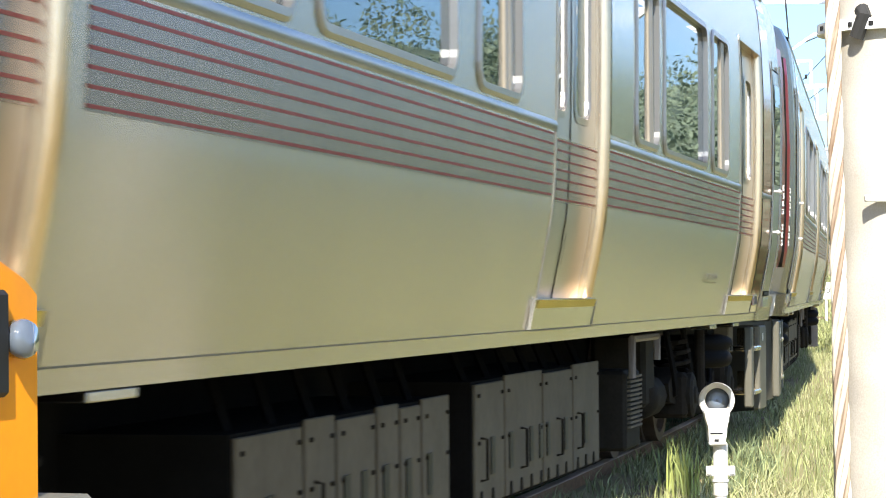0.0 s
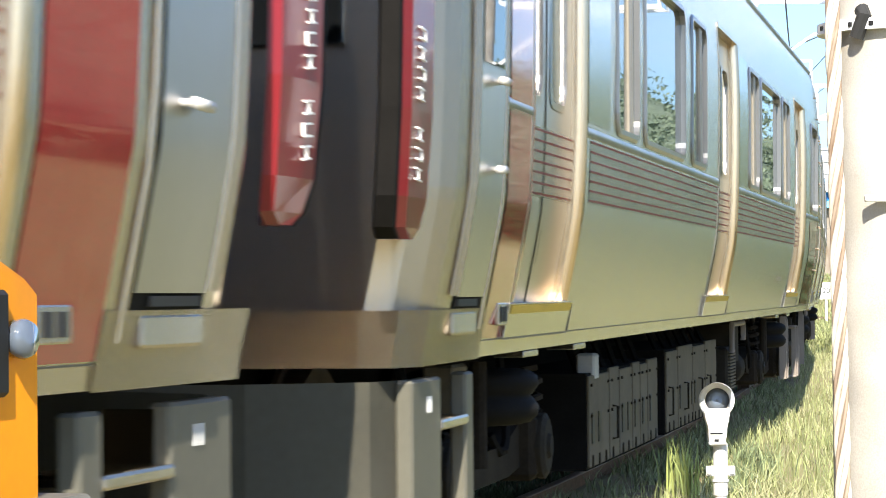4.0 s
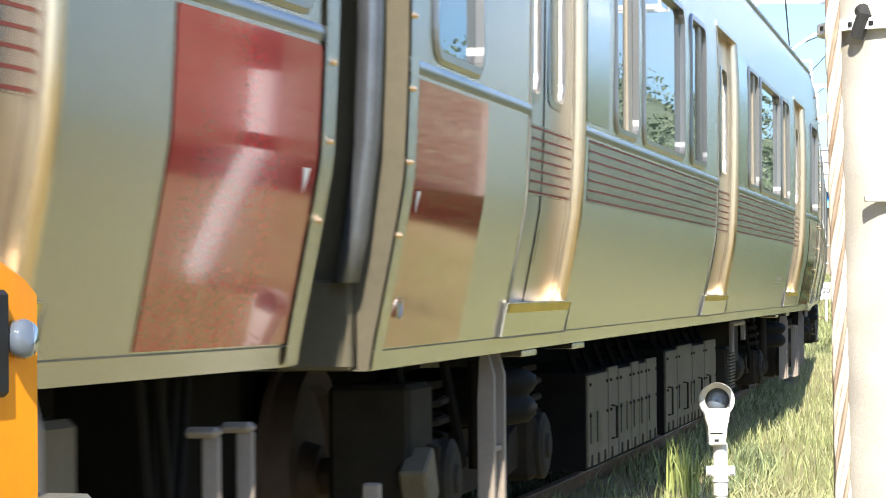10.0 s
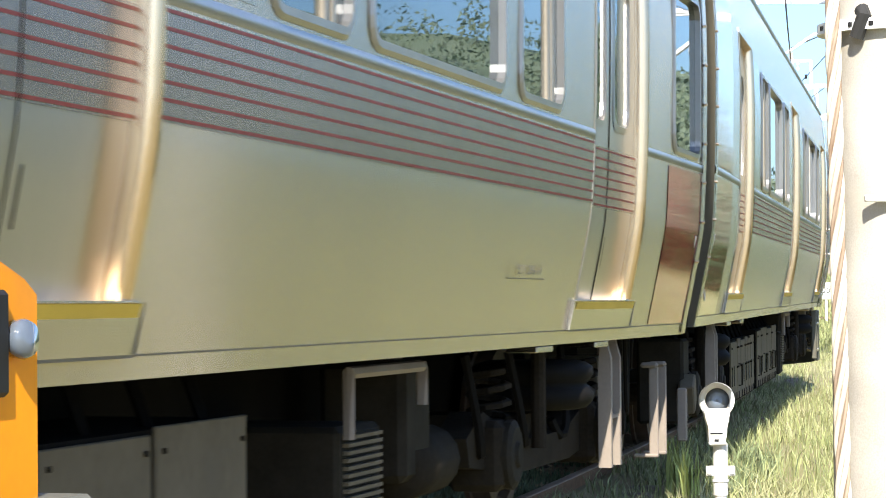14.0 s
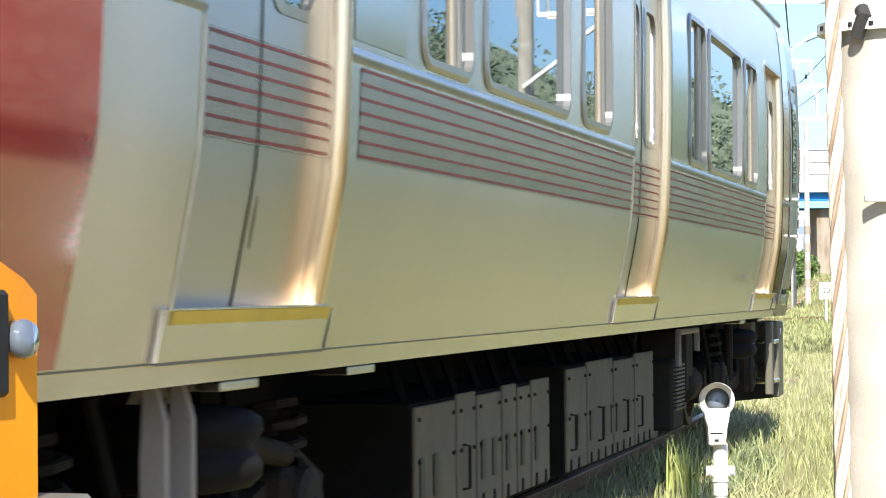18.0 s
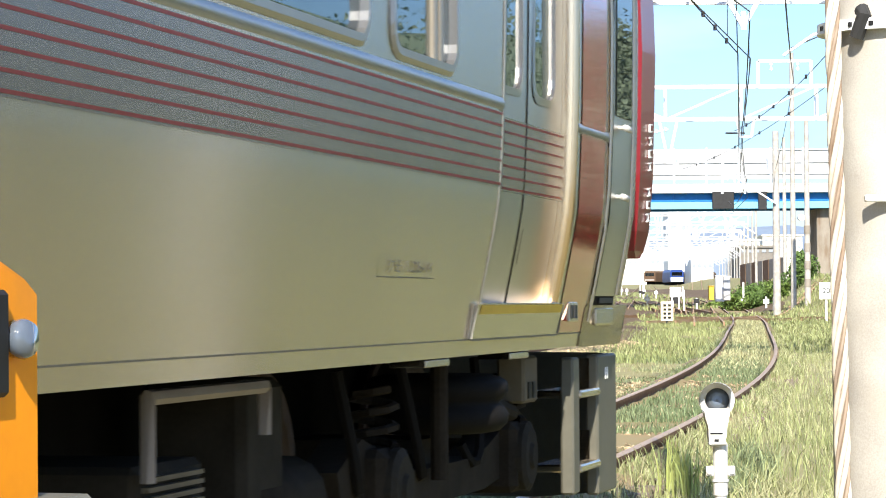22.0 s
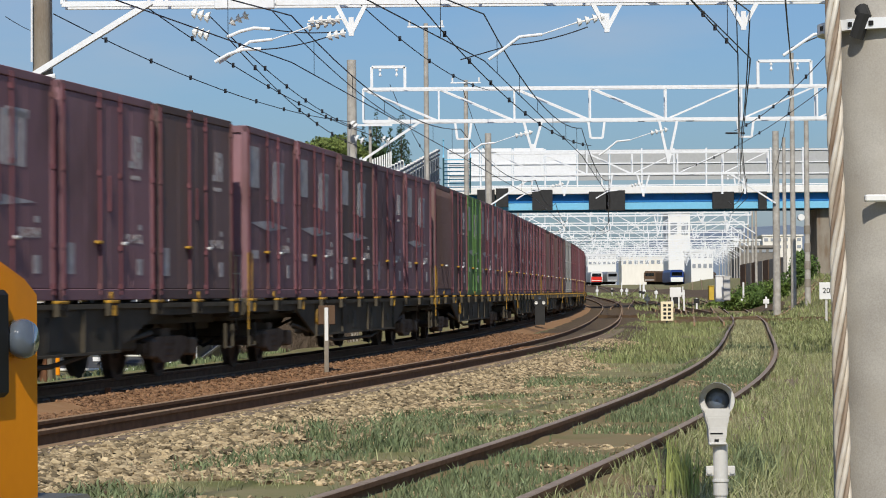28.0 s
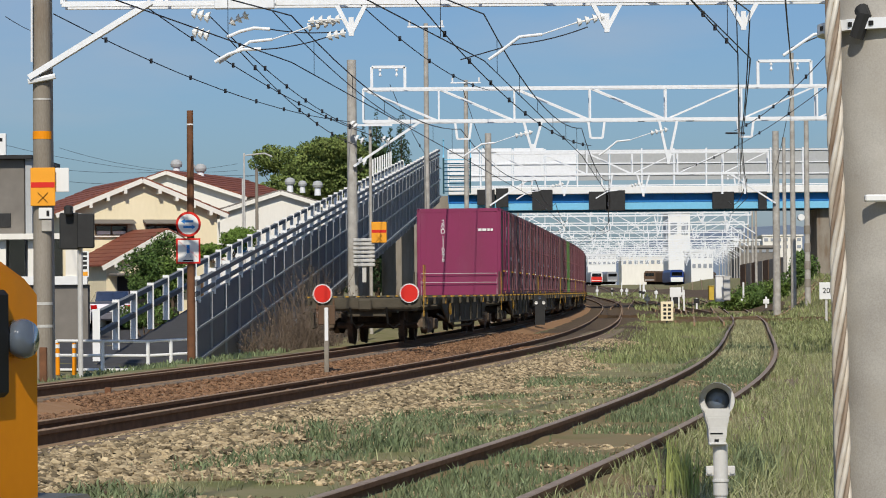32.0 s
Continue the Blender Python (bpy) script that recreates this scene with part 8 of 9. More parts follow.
bush("topiary", -8.25, 94.5, 2.45, 0.55, 0.5, 0.33, 7000, 0.035, TOPIARY, "rounded clipped topiary bush", 11)
for a, b, top, r in ((433, 104, 272, 0.05), (455, 103, 300, 0.08), (430, 112, 318, 0.05)):
    x = (a - 784) / 4700 * b
    p = pole("street_pole", x, float(b), 0.1, 1.109 + (523 - top) / 4700 * b, r, r * 0.7, GREY_METAL if r < 0.06 else CONCRETE_OLD, "slim grey street pole")
    if top == 272:
        bm = bmesh.new()
        zt = 1.109 + (523 - top) / 4700 * b - 0.1
        tube(bm, [(0, 0, zt - 0.1), (0.8, 0, zt - 0.02), (1.1, 0, zt - 0.15)], 0.03, 6)
        part("lamp_arm", bm, GREY_METAL, p)
bm = bmesh.new()
prism(bm, [(-0.2, 0.0), (0.2, 0.0), (0.27, 0.25), (0.0, 0.45), (-0.27, 0.25)], "y", 0, 0.02)
bs = part("crossing_sign", bm, SIGN_BLUE, None)
bs.location = (-7.334, 96.00, 2.620)
tagged(bs, "blue five-sided street sign", "sign")

# dry twigs before the ramp wall
def dry_shrub(x, y, z, w, h, n, seed):
    rng = random.Random(seed)
    t = thing("dry_shrub", pose(x, y, z), "leafless dry shrub before the ramp wall", "shrub", "dry shrubs")
    bm = bmesh.new()
    for k in range(n):
        a = Vector((rng.uniform(-w, w) * 0.6, rng.uniform(-0.4, 0.4), -0.1))
        d = Vector((rng.uniform(-0.35, 0.35), rng.uniform(-0.2, 0.2), 1)).normalized()
        L = h * rng.uniform(0.4, 1.0)
        b = a + d * L * 0.6
        c = b + (d + Vector((rng.uniform(-0.5, 0.5), 0, 0))).normalized() * L * 0.45
        rod(bm, a, b, 0.011, 4, 0.007, caps=False); rod(bm, b, c, 0.007, 4, 0.003, caps=False)
        for j in range(4):
            p = a.lerp(b, rng.uniform(0.3, 1.0))
            q = p + Vector((rng.uniform(-0.5, 0.5), rng.uniform(-0.2, 0.2), rng.uniform(0.1, 0.5)))
            rod(bm, p, q, 0.005, 3, 0.003, caps=False)
    part("branchwork", bm, TWIG, t)
    leaves_mesh("dry_leaves", [((0, 0, h * 0.4), (w * 0.8, 0.4, h * 0.5))], 260, 0.03, TWIG, t, seed)


for a, b, hh, k in ((500, 66, 1.9, 1), (545, 70, 2.5, 2), (600, 74, 2.0, 3), (560, 66, 1.2, 4), (530, 72, 2.8, 5), (470, 63, 1.0, 6)):
    x = (a - 784) / 4700 * b
    dry_shrub(x, b, float(ground_z(x, b)), 0.9, hh, 46, k)

# ---- right bank and far yard ----
for k, (a, b, D, rx, rz) in enumerate(((1305, 512, 112, 0.8, 0.6), (1330, 508, 114, 0.9, 0.7), (1355, 512, 110, 0.7, 0.6), (1385, 505, 108, 0.8, 0.6), (1410, 505, 107, 0.7, 0.8), (1428, 500, 109, 0.6, 0.9), (1280, 500, 128, 0.9, 0.5), (1340, 500, 122, 1.2, 0.8))):
    x = (a - 784) / 4700 * D
    D = D + 38
    x = (a - 784) / 4700 * D
    bush("bank_bush", x, float(D), float(ground_z(x, D)), rx * 1.35, 1.2, rz * 1.3, 2600, 0.08, LEAF if k % 3 else LEAF_LIGHT, "leafy bush on the railway bank", 20 + k)
t = thing("yard_fence", pose(22.919, 205.0, 1.55), "brown-grey panel fence along the yard bank", "fence")
for k in range(8):
    x0, y0 = k * 0.26, -k * 1.5
    bm = bmesh.new()
    zz = 1.55 + 0.06 * k
    loft(bm, [[(x0, y0, -1.4), (x0 + 0.21, y0 - 1.45, -1.4), (x0 + 0.21, y0 - 1.45, zz + 0.08), (x0, y0, zz)], [(x0 + 0.06, y0, -1.4), (x0 + 0.27, y0 - 1.45, -1.4), (x0 + 0.27, y0 - 1.45, zz + 0.08), (x0 + 0.06, y0, zz)]])
    bmesh.ops.recalc_face_normals(bm, faces=bm.faces[:])
    part("fence_panel", bm, GREY_WALL if k % 2 else TIMBER, t)


def far_train(name, x, y, cars, body, nose, label, turn=0.0, nose_hi=2.2):
    """A parked train in the yard seen from its end."""
    g = float(ground_z(x, y)) + 0.2
    t = thing(name, pose(x, y, g, 0, 0, turn), label, "train")
    for k in range(cars):
        y0 = k * 20.0
        bm = bmesh.new()
        o = [(-1.40, 0.9), (1.40, 0.9), (1.45, 1.8), (1.42, 3.0), (1.1, 3.5), (-1.1, 3.5), (-1.42, 3.0), (-1.45, 1.8)]
        prism(bm, o, "y", y0, y0 + 19.5)
        part("car_body", bm, body, t)
        part("underframe", bx(-1.1, 1.1, y0 + 1, y0 + 18.5, 0.25, 0.9), DARK, t)
    part("nose", bx(-1.3, 1.3, -0.10, -0.01, 0.95, nose_hi, bev=0.03), nose, t)
    part("front_window", bx(-1.1, 1.1, -0.12, -0.01, 2.25, 3.0, bev=0.05), GLASS_DARK, t)
    part("lamp_band", bx(-1.2, 1.2, -0.13, -0.105, 1.25, 1.40), WHITE, t)
    return t


far_train("parked_express", 36.969, 640.0, 3, TRAIN_FAR, SIGN_RED, "white and red train standing far in the yard", -3)
far_train("parked_train", 43.330, 680.0, 4, STEEL_ROOF, STEEL_ROOF, "grey train standing far in the yard", 12)
far_train("blue_locomotive", 49.265, 560.0, 1, LOCO_BLUE, WHITE, "blue locomotive with a white front standing in the yard", 0, 1.9)
far_train("parked_wagons", 49.767, 640.0, 3, TIMBER, TIMBER, "dark brown wagons standing far in the yard", -20)


# far panes lightened to grey, with the haze in the colour
FAR_GLASS = mat("haze_tinted_far_window", (0.30, 0.33, 0.37), 0.3, var=0.15)


def block(name, x0, x1, y, z0, z1, d, wall, rows, cols, label):
    t = thing(name, pose((x0 + x1) / 2, y, z0), label, "building", "far buildings")
    w, h = x1 - x0, z1 - z0
    part("wall", bx(-w / 2, w / 2, 0, d, float(ground_z(x0, y)) - z0 - 0.5, h), wall, t)
    part("roof", bx(-w / 2 - 0.3, w / 2 + 0.3, -0.3, d + 0.3, h, h + 0.4), wall, t)
    for i in range(cols):
        for j in range(rows):
            xa = -w / 2 + w * (i + 0.2) / cols
            za = h * (j + 0.3) / rows
            part("window", bx(xa, xa + w * 0.6 / cols, -0.12, -0.01, za, za + h * 0.42 / rows), FAR_GLASS, t)
    return t


for a, b, top, bot, D, m, r, c in ((1223, 1262, 446, 480, 640, WHITE, 2, 4), (1040, 1090, 450, 470, 900, WHITE, 2, 6), (1100, 1180, 456, 472, 980, WHITE_WALL, 1, 8), (1300, 1345, 428, 440, 620, WHITE, 1, 5), (1310, 1370, 440, 452, 480, GREY_WALL, 1, 5), (1350, 1420, 420, 445, 700, WHITE_WALL, 2, 6), (930, 1040, 452, 470, 1000, WHITE_WALL, 1, 10), (1183, 1222, 378, 432, 760, WHITE, 1, 2)):
    xa, xb = (a - 784) / 4700 * D, (b - 784) / 4700 * D
    block("far_building", xa, xb, float(D), 1.109 + (516 - bot) / 4700 * D, 1.109 + (516 - top) / 4700 * D, 18, m, r, c, "pale building far beyond the yard")
# the yard's ballast and tracks
bm = bmesh.new()
rows = []
for y in list(range(118, 300, 8)) + list(range(300, 900, 50)):
    xm = MID.of_y(y)[0]
    rows.append([(xm + o, float(y), float(ground_z(xm + o, y)) + 0.035) for o in (-5.0, -2.5, 0.0, 2.5, 5.0, 7.0 + (y - 118) * 0.01, 8.5 + (y - 118) * 0.03)])
loft(bm, rows, closed=False)
tagged(part("yard_ballast", bm, BALLAST, None, smooth=True), "brown ballast of the far yard", "ground", kind="structure")
# extra yard tracks, far off
t = thing("yard_tracks", None, "several tracks converging in the far yard", "railway track", kind="structure")
for k, (x0, y0, x1, y1) in enumerate(((9.5, 95, 38, 400), (12.0, 140, 47, 600), (8.2, 100, 19.0, 130), (10.6, 160, 42, 560), (14.0, 100, 8.0, 128), (11.5, 110, 16.5, 122), (12.5, 150, 33.5, 560), (16.5, 190, 52.0, 600), (11.0, 126, 22.0, 250), (15.0, 170, 30.0, 330), (13.2, 135, 17.5, 260))):
    for o in (-0.53, 0.53):
        bm = bmesh.new()
        rows = []
        for f in np.linspace(0, 1, 24):
            x, y = x0 + (x1 - x0) * f + o, y0 + (y1 - y0) * f
            z = float(ground_z(x, y)) + 0.2
            rows.append([(x - 0.035, y, z - 0.14), (x + 0.035, y, z - 0.14), (x + 0.035, y, z), (x - 0.035, y, z)])
        loft(bm, rows)
        part("rail", bm, RAIL_TOP, t)
rng = random.Random(77)
for k in range(16):
    y = rng.uniform(135, 330)
    x = MID.of_y(y)[0] + rng.uniform(1.8, 8.5)
    g = float(ground_z(x, y))
    q = thing("yard_marker", pose(x, y, g), "small white marker post in the far yard", "marker post", "yard markers")
    part("post", bx(-0.05, 0.05, -0.05, 0.05, -0.1, 0.7 + rng.random(), bev=0.01), WHITE, q)
    part("head", bx(-0.16, 0.16, -0.08, 0.06, 0.5, 0.75, bev=0.02), WHITE if k % 3 else CASE_DARK, q)

# distant hills
def hill(name, pts, y, depth, material, label):
    bm = bmesh.new()
    rows = []
    for f, k in ((0, 0.0), (0.25, 0.62), (0.5, 1.0), (1.0, 0.9)):
        rows.append([(x, y + depth * f, h * k - 5) for x, h in pts])
    loft(bm, rows, closed=False)
    bmesh.ops.recalc_face_normals(bm, faces=bm.faces[:])
    return tagged(part(name, bm, material, None, smooth=True), label, "hill", kind="structure")


# blue-grey base colour carries the haze of distance
HAZE_TINT = mat("haze_tinted_hill", (0.16, 0.20, 0.26), 0.95, tint=(0.19, 0.24, 0.30), scale=0.01, fine=0.1)
rng = random.Random(8)
hill("backdrop_hill", [(-1400 + 50 * k, 68 + 14 * math.sin(k * 0.37) + 10 * math.sin(k * 0.93 + 1) + 64 * math.exp(-((-1400 + 50 * k + 230) / 130.0) ** 2) + rng.uniform(-3, 3)) for k in range(60)], 2600, 900, HAZE_TINT, "hazy blue-grey hills beyond the town")


# the wooded slope to the right of the view: it shows in the train's windows
def wooded_slope():
    t = thing("wooded_slope", None, "wooded green slope beside the railway", "wood", kind="stuff")
    rng = random.Random(21)
    def top(az, f):
        return math.tan(radians(float(np.interp(az, (12, 16, 24, 40, 64), (2.2, 4.2, 5.8, 6.6, 6.8))))) * (80 + 70 * f) * (0.25 + 0.75 * f) + 1.2 * math.sin(az * 1.7 + f * 9) * f
    bm = bmesh.new()
    rows = []
    for f in (0, 0.2, 0.4, 0.6, 0.8, 1.0):
        r = 80 + 70 * f
        rows.append([(r * math.sin(radians(a)), r * math.cos(radians(a)), top(a, f) - (0.2 if f else 4)) for a in range(12, 65, 2)])
    loft(bm, rows, closed=False)
    bmesh.ops.recalc_face_normals(bm, faces=bm.faces[:])
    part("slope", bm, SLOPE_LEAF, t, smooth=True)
    blobs = []
    for k in range(620):
        az, f = rng.uniform(12, 63), rng.random()
        r = 80 + 70 * f
        blobs.append(((r * math.sin(radians(az)), r * math.cos(radians(az)), top(az, f) + rng.uniform(-1, 0.8)), (rng.uniform(1.4, 3.0), rng.uniform(1.4, 3.0), rng.uniform(1.6, 3.2))))
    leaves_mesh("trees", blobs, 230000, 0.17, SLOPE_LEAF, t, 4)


wooded_slope()


def trackside_hedge():
    """The dark belt of undergrowth at the foot of the slope, well to the side of the siding."""
    t = thing("undergrowth", None, "dark belt of undergrowth at the foot of the wooded slope", "undergrowth", kind="stuff")
    rng = random.Random(31)
    blobs = []
    for k in range(260):
        y = rng.uniform(9, 104)
        x = float(np.interp(y, (9, 60, 104), (10.6, 11.6, 18.0))) + rng.uniform(0, 1.6)
        h = rng.uniform(0.45, 0.75)
        blobs.append(((x, y, float(ground_z(x, y)) + h * 0.8), (rng.uniform(0.5, 0.9), rng.uniform(0.6, 1.1), h)))
    leaves_mesh("leaves", blobs, 52000, 0.10, LEAF_DARK, t, 9)


trackside_hedge()
# post out of view, added so its reflection streaks the car sides
wp = pole("streak_post", 4.85, 14.9, -0.2, 5.4, 0.10, 0.09, GALV, "unseen white post added to streak the train's side", "crossing post", [(2.2, 0.3, BLACK), (1.3, 0.3, BLACK)])
mp = pole("catenary_pole", 9.4, 53.0, -0.2, 8.2, 0.17, 0.13, CONCRETE, "grey concrete catenary pole with a white bracket beside the siding", "utility pole", [(4.3, 0.25, SIGN_ORANGE)])
bm = bmesh.new()
tube(bm, [(0, 0, 6.0), (-0.55, 0, 6.5), (-1.3, 0, 6.55)], 0.05, 8)
tube(bm, [(0, 0, 6.9), (-1.3, 0, 6.55)], 0.035, 8)
tube(bm, [(-0.55, 0, 6.5), (-0.9, 0, 5.7), (-1.25, 0, 5.65)], 0.03, 8)
part("bracket", bm, GALV, mp, "white tube bracket")
bm = bmesh.new()
insulator_string(bm, Vector((-1.3, 0, 6.55)), Vector((-1.3, 0, 6.1)))
part("insulator", bm, INSULATOR, mp)


# ---- loose stones and grass, too many to count ----
def scatter_stones(name, material, xy, z, size, label, seed):
    rng = np.random.default_rng(seed)
    n = len(xy)
    g = (1 + 5 ** 0.5) / 2
    base = np.array([(-1, g, 0), (1, g, 0), (-1, -g, 0), (1, -g, 0), (0, -1, g), (0, 1, g), (0, -1, -g), (0, 1, -g), (g, 0, -1), (g, 0, 1), (-g, 0, -1), (-g, 0, 1)]) / 1.9
    tri = np.array([(0, 11, 5), (0, 5, 1), (0, 1, 7), (0, 7, 10), (0, 10, 11), (1, 5, 9), (5, 11, 4), (11, 10, 2), (10, 7, 6), (7, 1, 8), (3, 9, 4), (3, 4, 2), (3, 2, 6), (3, 6, 8), (3, 8, 9), (4, 9, 5), (2, 4, 11), (6, 2, 10), (8, 6, 7), (9, 8, 1)])
    v = base[None] * (1 + 0.28 * rng.normal(size=(n, 12, 1))) * (np.stack([1 + 0.4 * rng.random(n), 0.8 + 0.3 * rng.random(n), 0.5 + 0.3 * rng.random(n)], 1))[:, None, :]
    a = rng.random(n) * 6.283
    ca, sa = np.cos(a)[:, None], np.sin(a)[:, None]
    tl = rng.normal(0, 0.4, n)[:, None]
    x, y, zz = v[..., 0], v[..., 1], v[..., 2]
    y, zz = y * np.cos(tl) - zz * np.sin(tl), y * np.sin(tl) + zz * np.cos(tl)
    v = np.stack([x * ca - y * sa, x * sa + y * ca, zz], 2)
    s = size * (0.5 + 0.9 * rng.random(n) ** 1.5)
    v = v * s[:, None, None] + np.concatenate([xy, z[:, None]], 1)[:, None, :]
    f = (tri[None] + 12 * np.arange(n)[:, None, None]).reshape(-1, 3)
    me = bpy.data.meshes.new(name)
    me.from_pydata(v.reshape(-1, 3).tolist(), [], f.tolist())
    me.materials.append(material)
    return tagged(new(name, me), label, "ballast stones", kind="stuff")


def along(line, n, y0, y1, o0, o1, seed, power=1.0):
    """Random places beside a track; power > 1 crowds them to the near end."""
    rng = np.random.default_rng(seed)
    y = y0 + (y1 - y0) * rng.random(n) ** power
    s = np.interp(y, line.y, line.s)
    o = rng.uniform(o0, o1, n)
    x, yy, a = np.interp(s, line.s, line.x), np.interp(s, line.s, line.y), np.interp(s, line.s, line.a)
    return np.stack([x + o * np.cos(a), yy - o * np.sin(a)], 1), o


def patch(xy, scale, seed):
    """Smooth noise between 0 and 1 for uneven cover."""
    rng = np.random.default_rng(seed)
    v = np.zeros(len(xy))
    for k in range(7):
        w = rng.normal(size=2) * scale * (1 + 0.7 * k)
        v += np.sin(xy @ w + rng.random() * 6.28) / (1 + 0.5 * k)
    return 0.5 + 0.5 * np.tanh(v * 0.9)


def bed_z(o, hi):
    return np.interp(o, [-1.75, -1.3, 0.0, 1.25, 2.1, 3.2], [-0.2, -0.15, -0.13, hi, -0.22, -0.2])


xy, o = along(MID, 46000, 17, 66, 0.66, 3.3, 1, 1.45)
keep = patch(xy, 0.9, 3) + np.clip((2.3 - o) * 1.2, -0.5, 1) > 0.55
xy, o = xy[keep], o[keep]
scatter_stones("ballast_stones", STONE, xy, bed_z(o, -0.08) + 0.014, 0.031, "pale brown ballast stones on the shoulder", 2)
xy, o = along(MID, 16000, 22, 80, -2.8, -0.66, 5, 1.4)
scatter_stones("rusty_stones", STONE_RUST, xy, bed_z(np.clip(o, -1.7, 0), -0.08) + 0.012 + 0.05 * np.clip(-o - 1.2, 0, 1), 0.028, "rust-brown ballast stones between the tracks", 6)
xy, o = along(MID, 6000, 20, 60, -0.47, 0.47, 7, 1.4)
scatter_stones("rusty_stones", STONE_RUST, xy, np.full(len(xy), -0.115), 0.028, "rust-brown ballast stones inside a track", 8)
xy, o = along(FAR, 11000, 30, 80, 0.66, 2.3, 71, 1.4)
scatter_stones("rusty_stones", STONE_RUST, xy, np.interp(o, [0.66, 1.25, 1.75, 2.3], [0.10, 0.12, 0.0, 0.0]) - 0.19, 0.026, "rust-brown ballast stones beside the far track", 72)
xy, o = along(NEAR, 7000, 13.5, 40, -2.6, -0.75, 73, 1.5)
keep = patch(xy, 0.9, 6) > 0.35
scatter_stones("verge_stones", STONE, xy[keep], np.interp(o[keep], [-1.3, -0.95, -0.66], [-0.192, -0.165, -0.078]), 0.024, "small stones in the verge soil", 74)
xy, o = along(NEAR, 2400, 13.5, 40, -0.47, 0.47, 9, 1.6)
keep = patch(xy, 1.2, 5) > 0.4
scatter_stones("siding_stones", STONE, xy[keep], np.full(int(keep.sum()), -0.118), 0.024, "scattered stones in the siding", 10)


def grass(name, xy, h, material, label, seed, w=0.006, lean=0.45, z=None):
    rng = np.random.default_rng(seed)
    n = len(xy)
    if z is None:
        z = ground_z(xy[:, 0], xy[:, 1]) - 0.01
    hh = h * (0.45 + 0.75 * rng.random(n))
    a = rng.random(n) * 6.283
    d = np.stack([np.cos(a), np.sin(a)], 1)
    b = rng.random(n) * 6.283
    wd = np.stack([np.cos(b), np.sin(b)], 1) * (w * (0.6 + 0.8 * rng.random(n)))[:, None]
    ln = lean * hh * (0.3 + 0.9 * rng.random(n))
    p0 = xy
    p1 = xy + d * (ln * 0.35)[:, None]
    p2 = xy + d * ln[:, None]
    z1, z2 = z + hh * 0.6, z + hh * (1.0 - 0.12 * rng.random(n))
    v = np.stack([np.c_[p0 - wd, z], np.c_[p0 + wd, z], np.c_[p1 + wd * 0.8, z1], np.c_[p1 - wd * 0.8, z1], np.c_[p2, z2]], 1).reshape(-1, 3)
    i = 5 * np.arange(n)
    f = [(k, k + 1, k + 2, k + 3) for k in i.tolist()] + [(k + 3, k + 2, k + 4) for k in i.tolist()]
    me = bpy.data.meshes.new(name)
    me.from_pydata(v.tolist(), [], f)
    me.materials.append(material)
    return tagged(new(name, me), label, "grass", kind="stuff")


def tufts(centres, per, spread, seed):
    rng = np.random.default_rng(seed)
    return np.repeat(centres, per, 0) + rng.normal(0, spread, (len(centres) * per, 2))


# right of the siding
xy, o = along(NEAR, 42000, 13, 60, 0.72, 9.0, 21, 1.5)
keep = patch(xy, 0.7, 2) > 0.22
grass("meadow_grass", xy[keep], 0.16, GRASS_DRY, "dry yellow-green grass beside the siding", 22, 0.0042)
xy, o = along(NEAR, 40000, 13, 70, 0.9, 9.0, 23, 1.4)
keep = patch(xy, 0.5, 7) > 0.42
grass("meadow_grass", xy[keep], 0.20, GRASS, "green grass beside the siding", 24, 0.0045)
xy, o = along(NEAR, 32000, 55, 135, 0.75, 14.0, 25, 1.1)
grass("far_grass", xy, 0.30, GRASS, "green grass on the far bank", 26, 0.018)
xy, o = along(NEAR, 16000, 55, 135, 0.75, 12.0, 27, 1.1)
grass("far_grass", xy, 0.24, GRASS_DRY, "dry grass on the far bank", 28, 0.018)
# between the siding and the main line
xy, o = along(NEAR, 30000, 13.5, 60, -3.2, -0.62, 31, 1.3)
keep = patch(xy, 0.8, 11) > 0.68
grass("verge_grass", xy[keep], 0.10, WEED, "low grey-green weeds between the tracks", 32, 0.008, 0.9)
xy, o = along(NEAR, 9000, 14, 60, -2.6, -0.62, 33, 1.3)
keep = patch(xy, 0.8, 13) > 0.5
grass("verge_grass", xy[keep], 0.09, GRASS_DRY, "dry tufts between the tracks", 34, 0.004, 0.8)
xy, o = along(NEAR, 17000, 48, 125, -4.5, -0.62, 35, 1.1)
keep = patch(xy, 0.3, 14) > 0.3
grass("verge_grass", xy[keep], 0.20, GRASS, "green grass between the far tracks", 36, 0.012)
xy, o = along(MID, 14000, 112, 330, 1.4, 12.0, 61, 1.2)
keep = patch(xy, 0.12, 19) > 0.55
grass("yard_grass", xy[keep], 0.30, GRASS, "patchy grass in the far yard", 62, 0.035, z=ground_z(xy[keep][:, 0], xy[keep][:, 1]) + 0.02)
# inside the siding
xy, o = along(NEAR, 24000, 13.5, 60, -0.46, 0.46, 37, 1.3)
keep = patch(xy, 0.9, 17) > 0.48
grass("siding_grass", xy[keep], 0.10, WEED, "short grey-green grass inside the siding", 38, 0.006, z=ground_z(xy[keep][:, 0], xy[keep][:, 1]) + 0.07)
xy, o = along(NEAR, 9000, 40, 120, -0.46, 0.46, 39, 1.0)
grass("siding_grass", xy, 0.12, GRASS_DRY, "dry grass inside the siding", 40, 0.012, z=ground_z(xy[:, 0], xy[:, 1]) + 0.065)
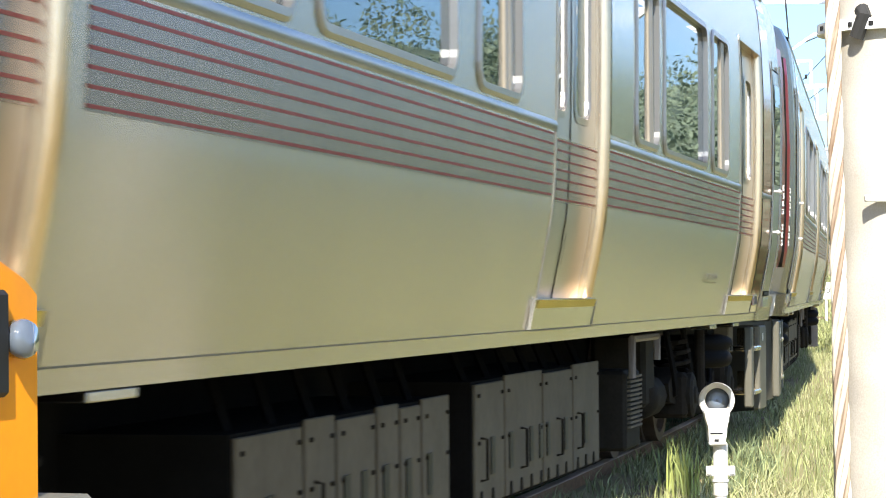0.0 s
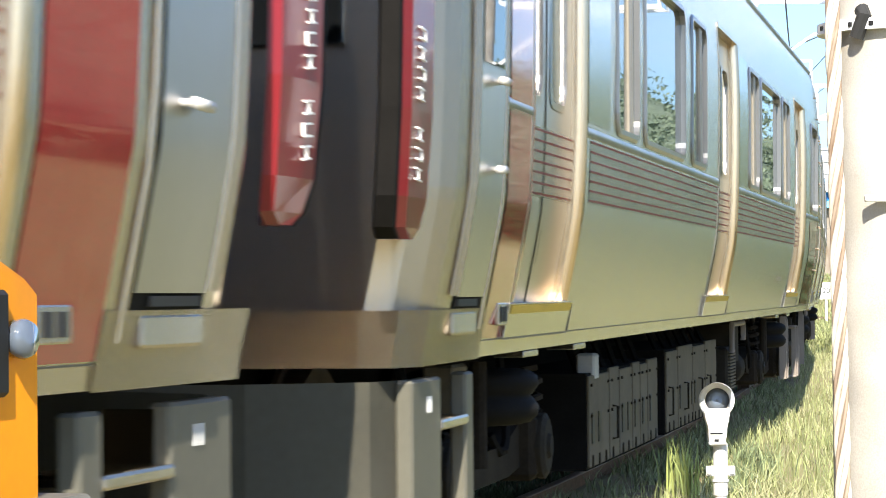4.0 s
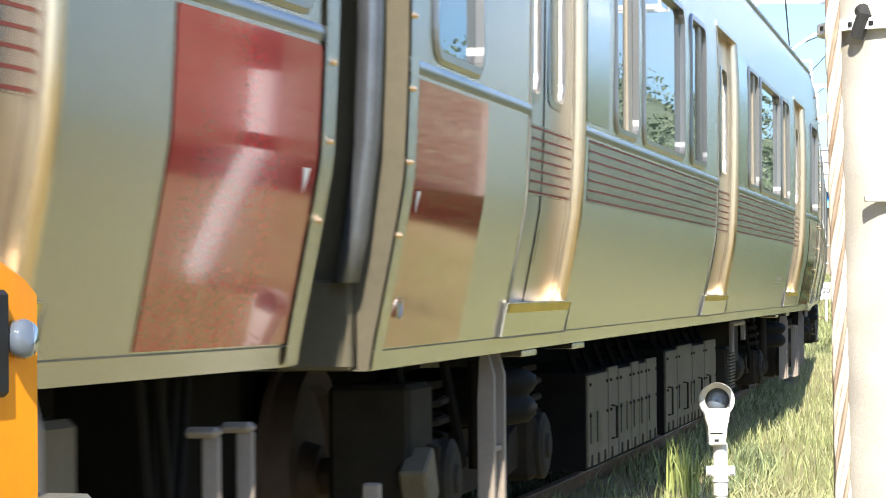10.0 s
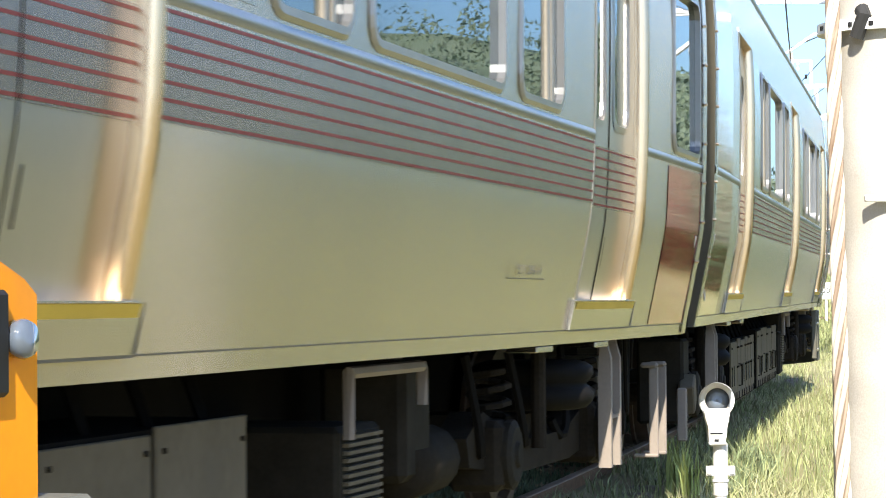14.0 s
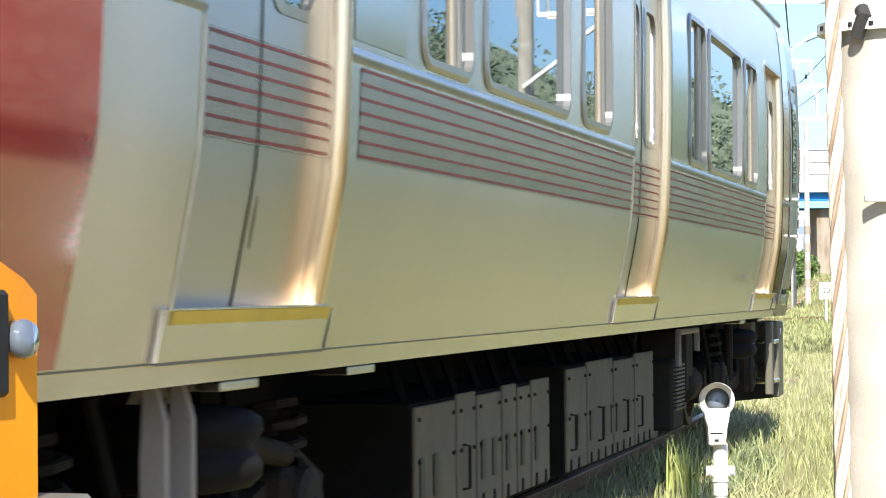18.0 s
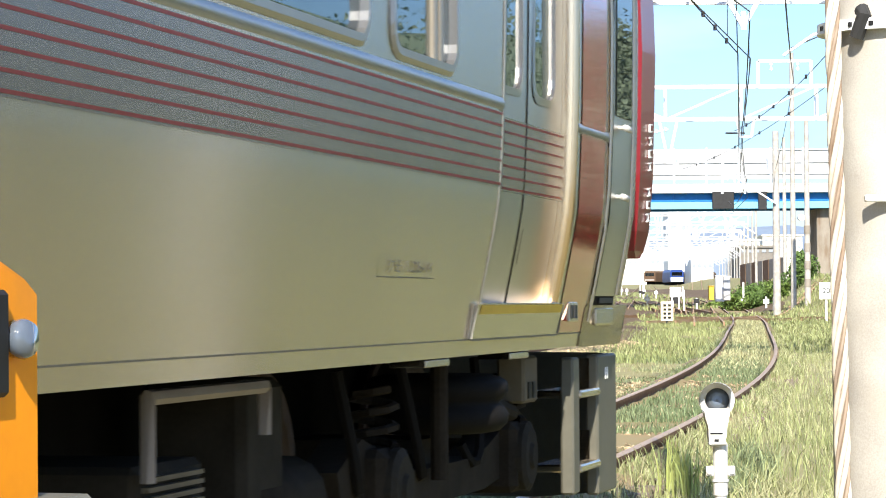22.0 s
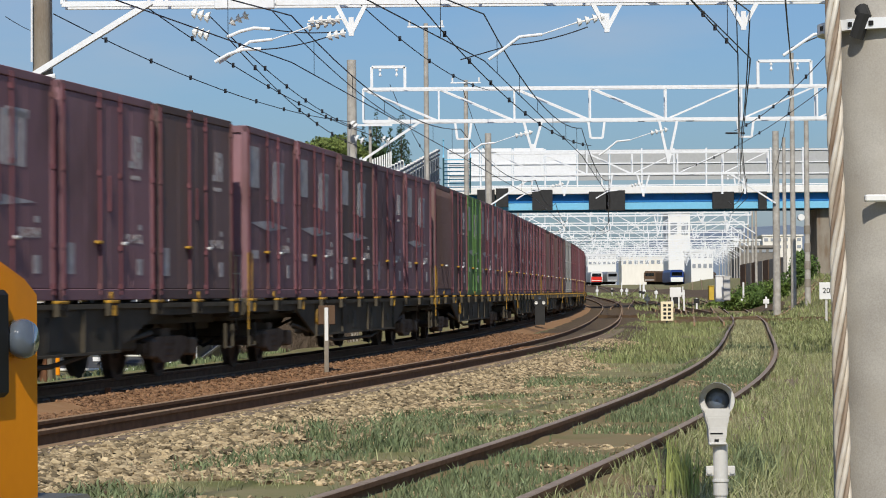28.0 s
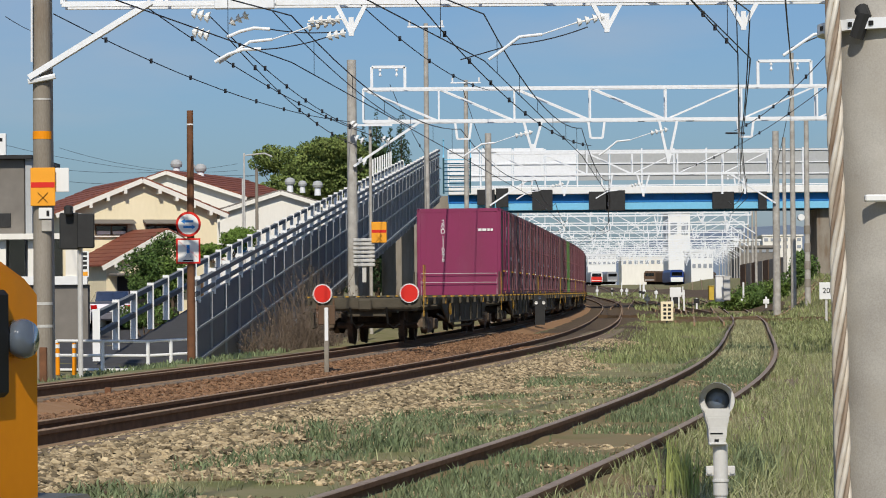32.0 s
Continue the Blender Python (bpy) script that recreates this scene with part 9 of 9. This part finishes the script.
# on the shoulders of the siding's bed
for o0, o1, m, seed in ((0.63, 1.05, GRASS_DRY, 81), (0.63, 1.05, GRASS, 83), (-1.05, -0.63, WEED, 85), (-1.0, -0.63, GRASS_DRY, 87)):
    xy, o = along(NEAR, 7000, 13.5, 75, o0, o1, seed, 1.2)
    keep = patch(xy, 0.8, seed) > (0.25 if o0 > 0 else 0.45)
    xy, o = xy[keep], o[keep]
    grass("shoulder_grass", xy, 0.12, m, "short grass along the siding's rails", seed + 1, 0.005, 0.6, z=np.interp(np.abs(o), [0.66, 0.9, 1.2], [-0.10, -0.19, -0.22]))
# tall seeding tufts by the sensor and left weeds
c = np.array([(1.459, 16.5), (1.467, 17.0), (1.465, 16.0), (1.398, 17.5)])
grass("tall_tuft", tufts(c[:3], 34, 0.04, 3), 0.40, TUFT, "tall bright green grass tuft beside the rail", 41, 0.006, 0.25)
# darker tufts placed as the patch of shade right of the sensor
c = np.array([(1.919, 17.5), (2.178, 18.6), (1.768, 16.6), (2.222, 19.5)])
grass("shade_patch_tuft", tufts(c, 70, 0.09, 6), 0.26, WEED, "dark green soft grass standing for shade beside the sensor post", 49, 0.006, 0.5)
c, _ = along(NEAR, 46, 13.5, 17.5, 0.66, 2.6, 43)
grass("bent_grass", tufts(c, 16, 0.05, 4), 0.24, GRASS_DRY, "arching dry grass stalks in the foreground", 44, 0.004, 1.1)
c = np.array([(-1.121, 24.0), (-1.194, 25.0), (-1.555, 24.0), (-0.442, 22.0), (-0.309, 22.5), (0.073, 22.0), (0.300, 21.5), (0.213, 22.0), (-0.609, 23.0)])
grass("weed_tuft", tufts(c, 110, 0.10, 5), 0.17, WEED, "green weeds growing in the ballast", 45, 0.007, 0.6)
xy, o = along(FAR, 5000, 38, 60, -4.5, -2.2, 47)
keep = patch(xy, 0.8, 23) > 0.72
xy = xy[keep]
grass("street_weeds", xy, 0.14, WEED, "weeds along the track edge", 48, 0.02)


def motions():
    rows_t = [i * 0.5 for i in range(65)]
    for c, s, dz in CARS:
        walk(c, [(t, car_pose(s - train_s(t), dz)) for t in rows_t])
    for w in WHEELS:
        base = w.location.copy()
        rows, t = [], 0.0
        while t <= 32.0 + 1e-6:
            rows.append((t, Matrix.Translation(base) @ Matrix.Rotation(train_s(t) / 0.43, 4, "X")))
            t += 0.2
        walk(w, rows)
    for w, s in WAGONS:
        walk(w, [(t, FAR.carriage(s + freight_s(t), 7.1, 0.015)) for t in rows_t])
    for c, s, u in CONTAINERS:
        walk(c, [(t, FAR.carriage(s + freight_s(t), 7.1, 0.015) @ pose(0, u, 1.045)) for t in rows_t])


motions()
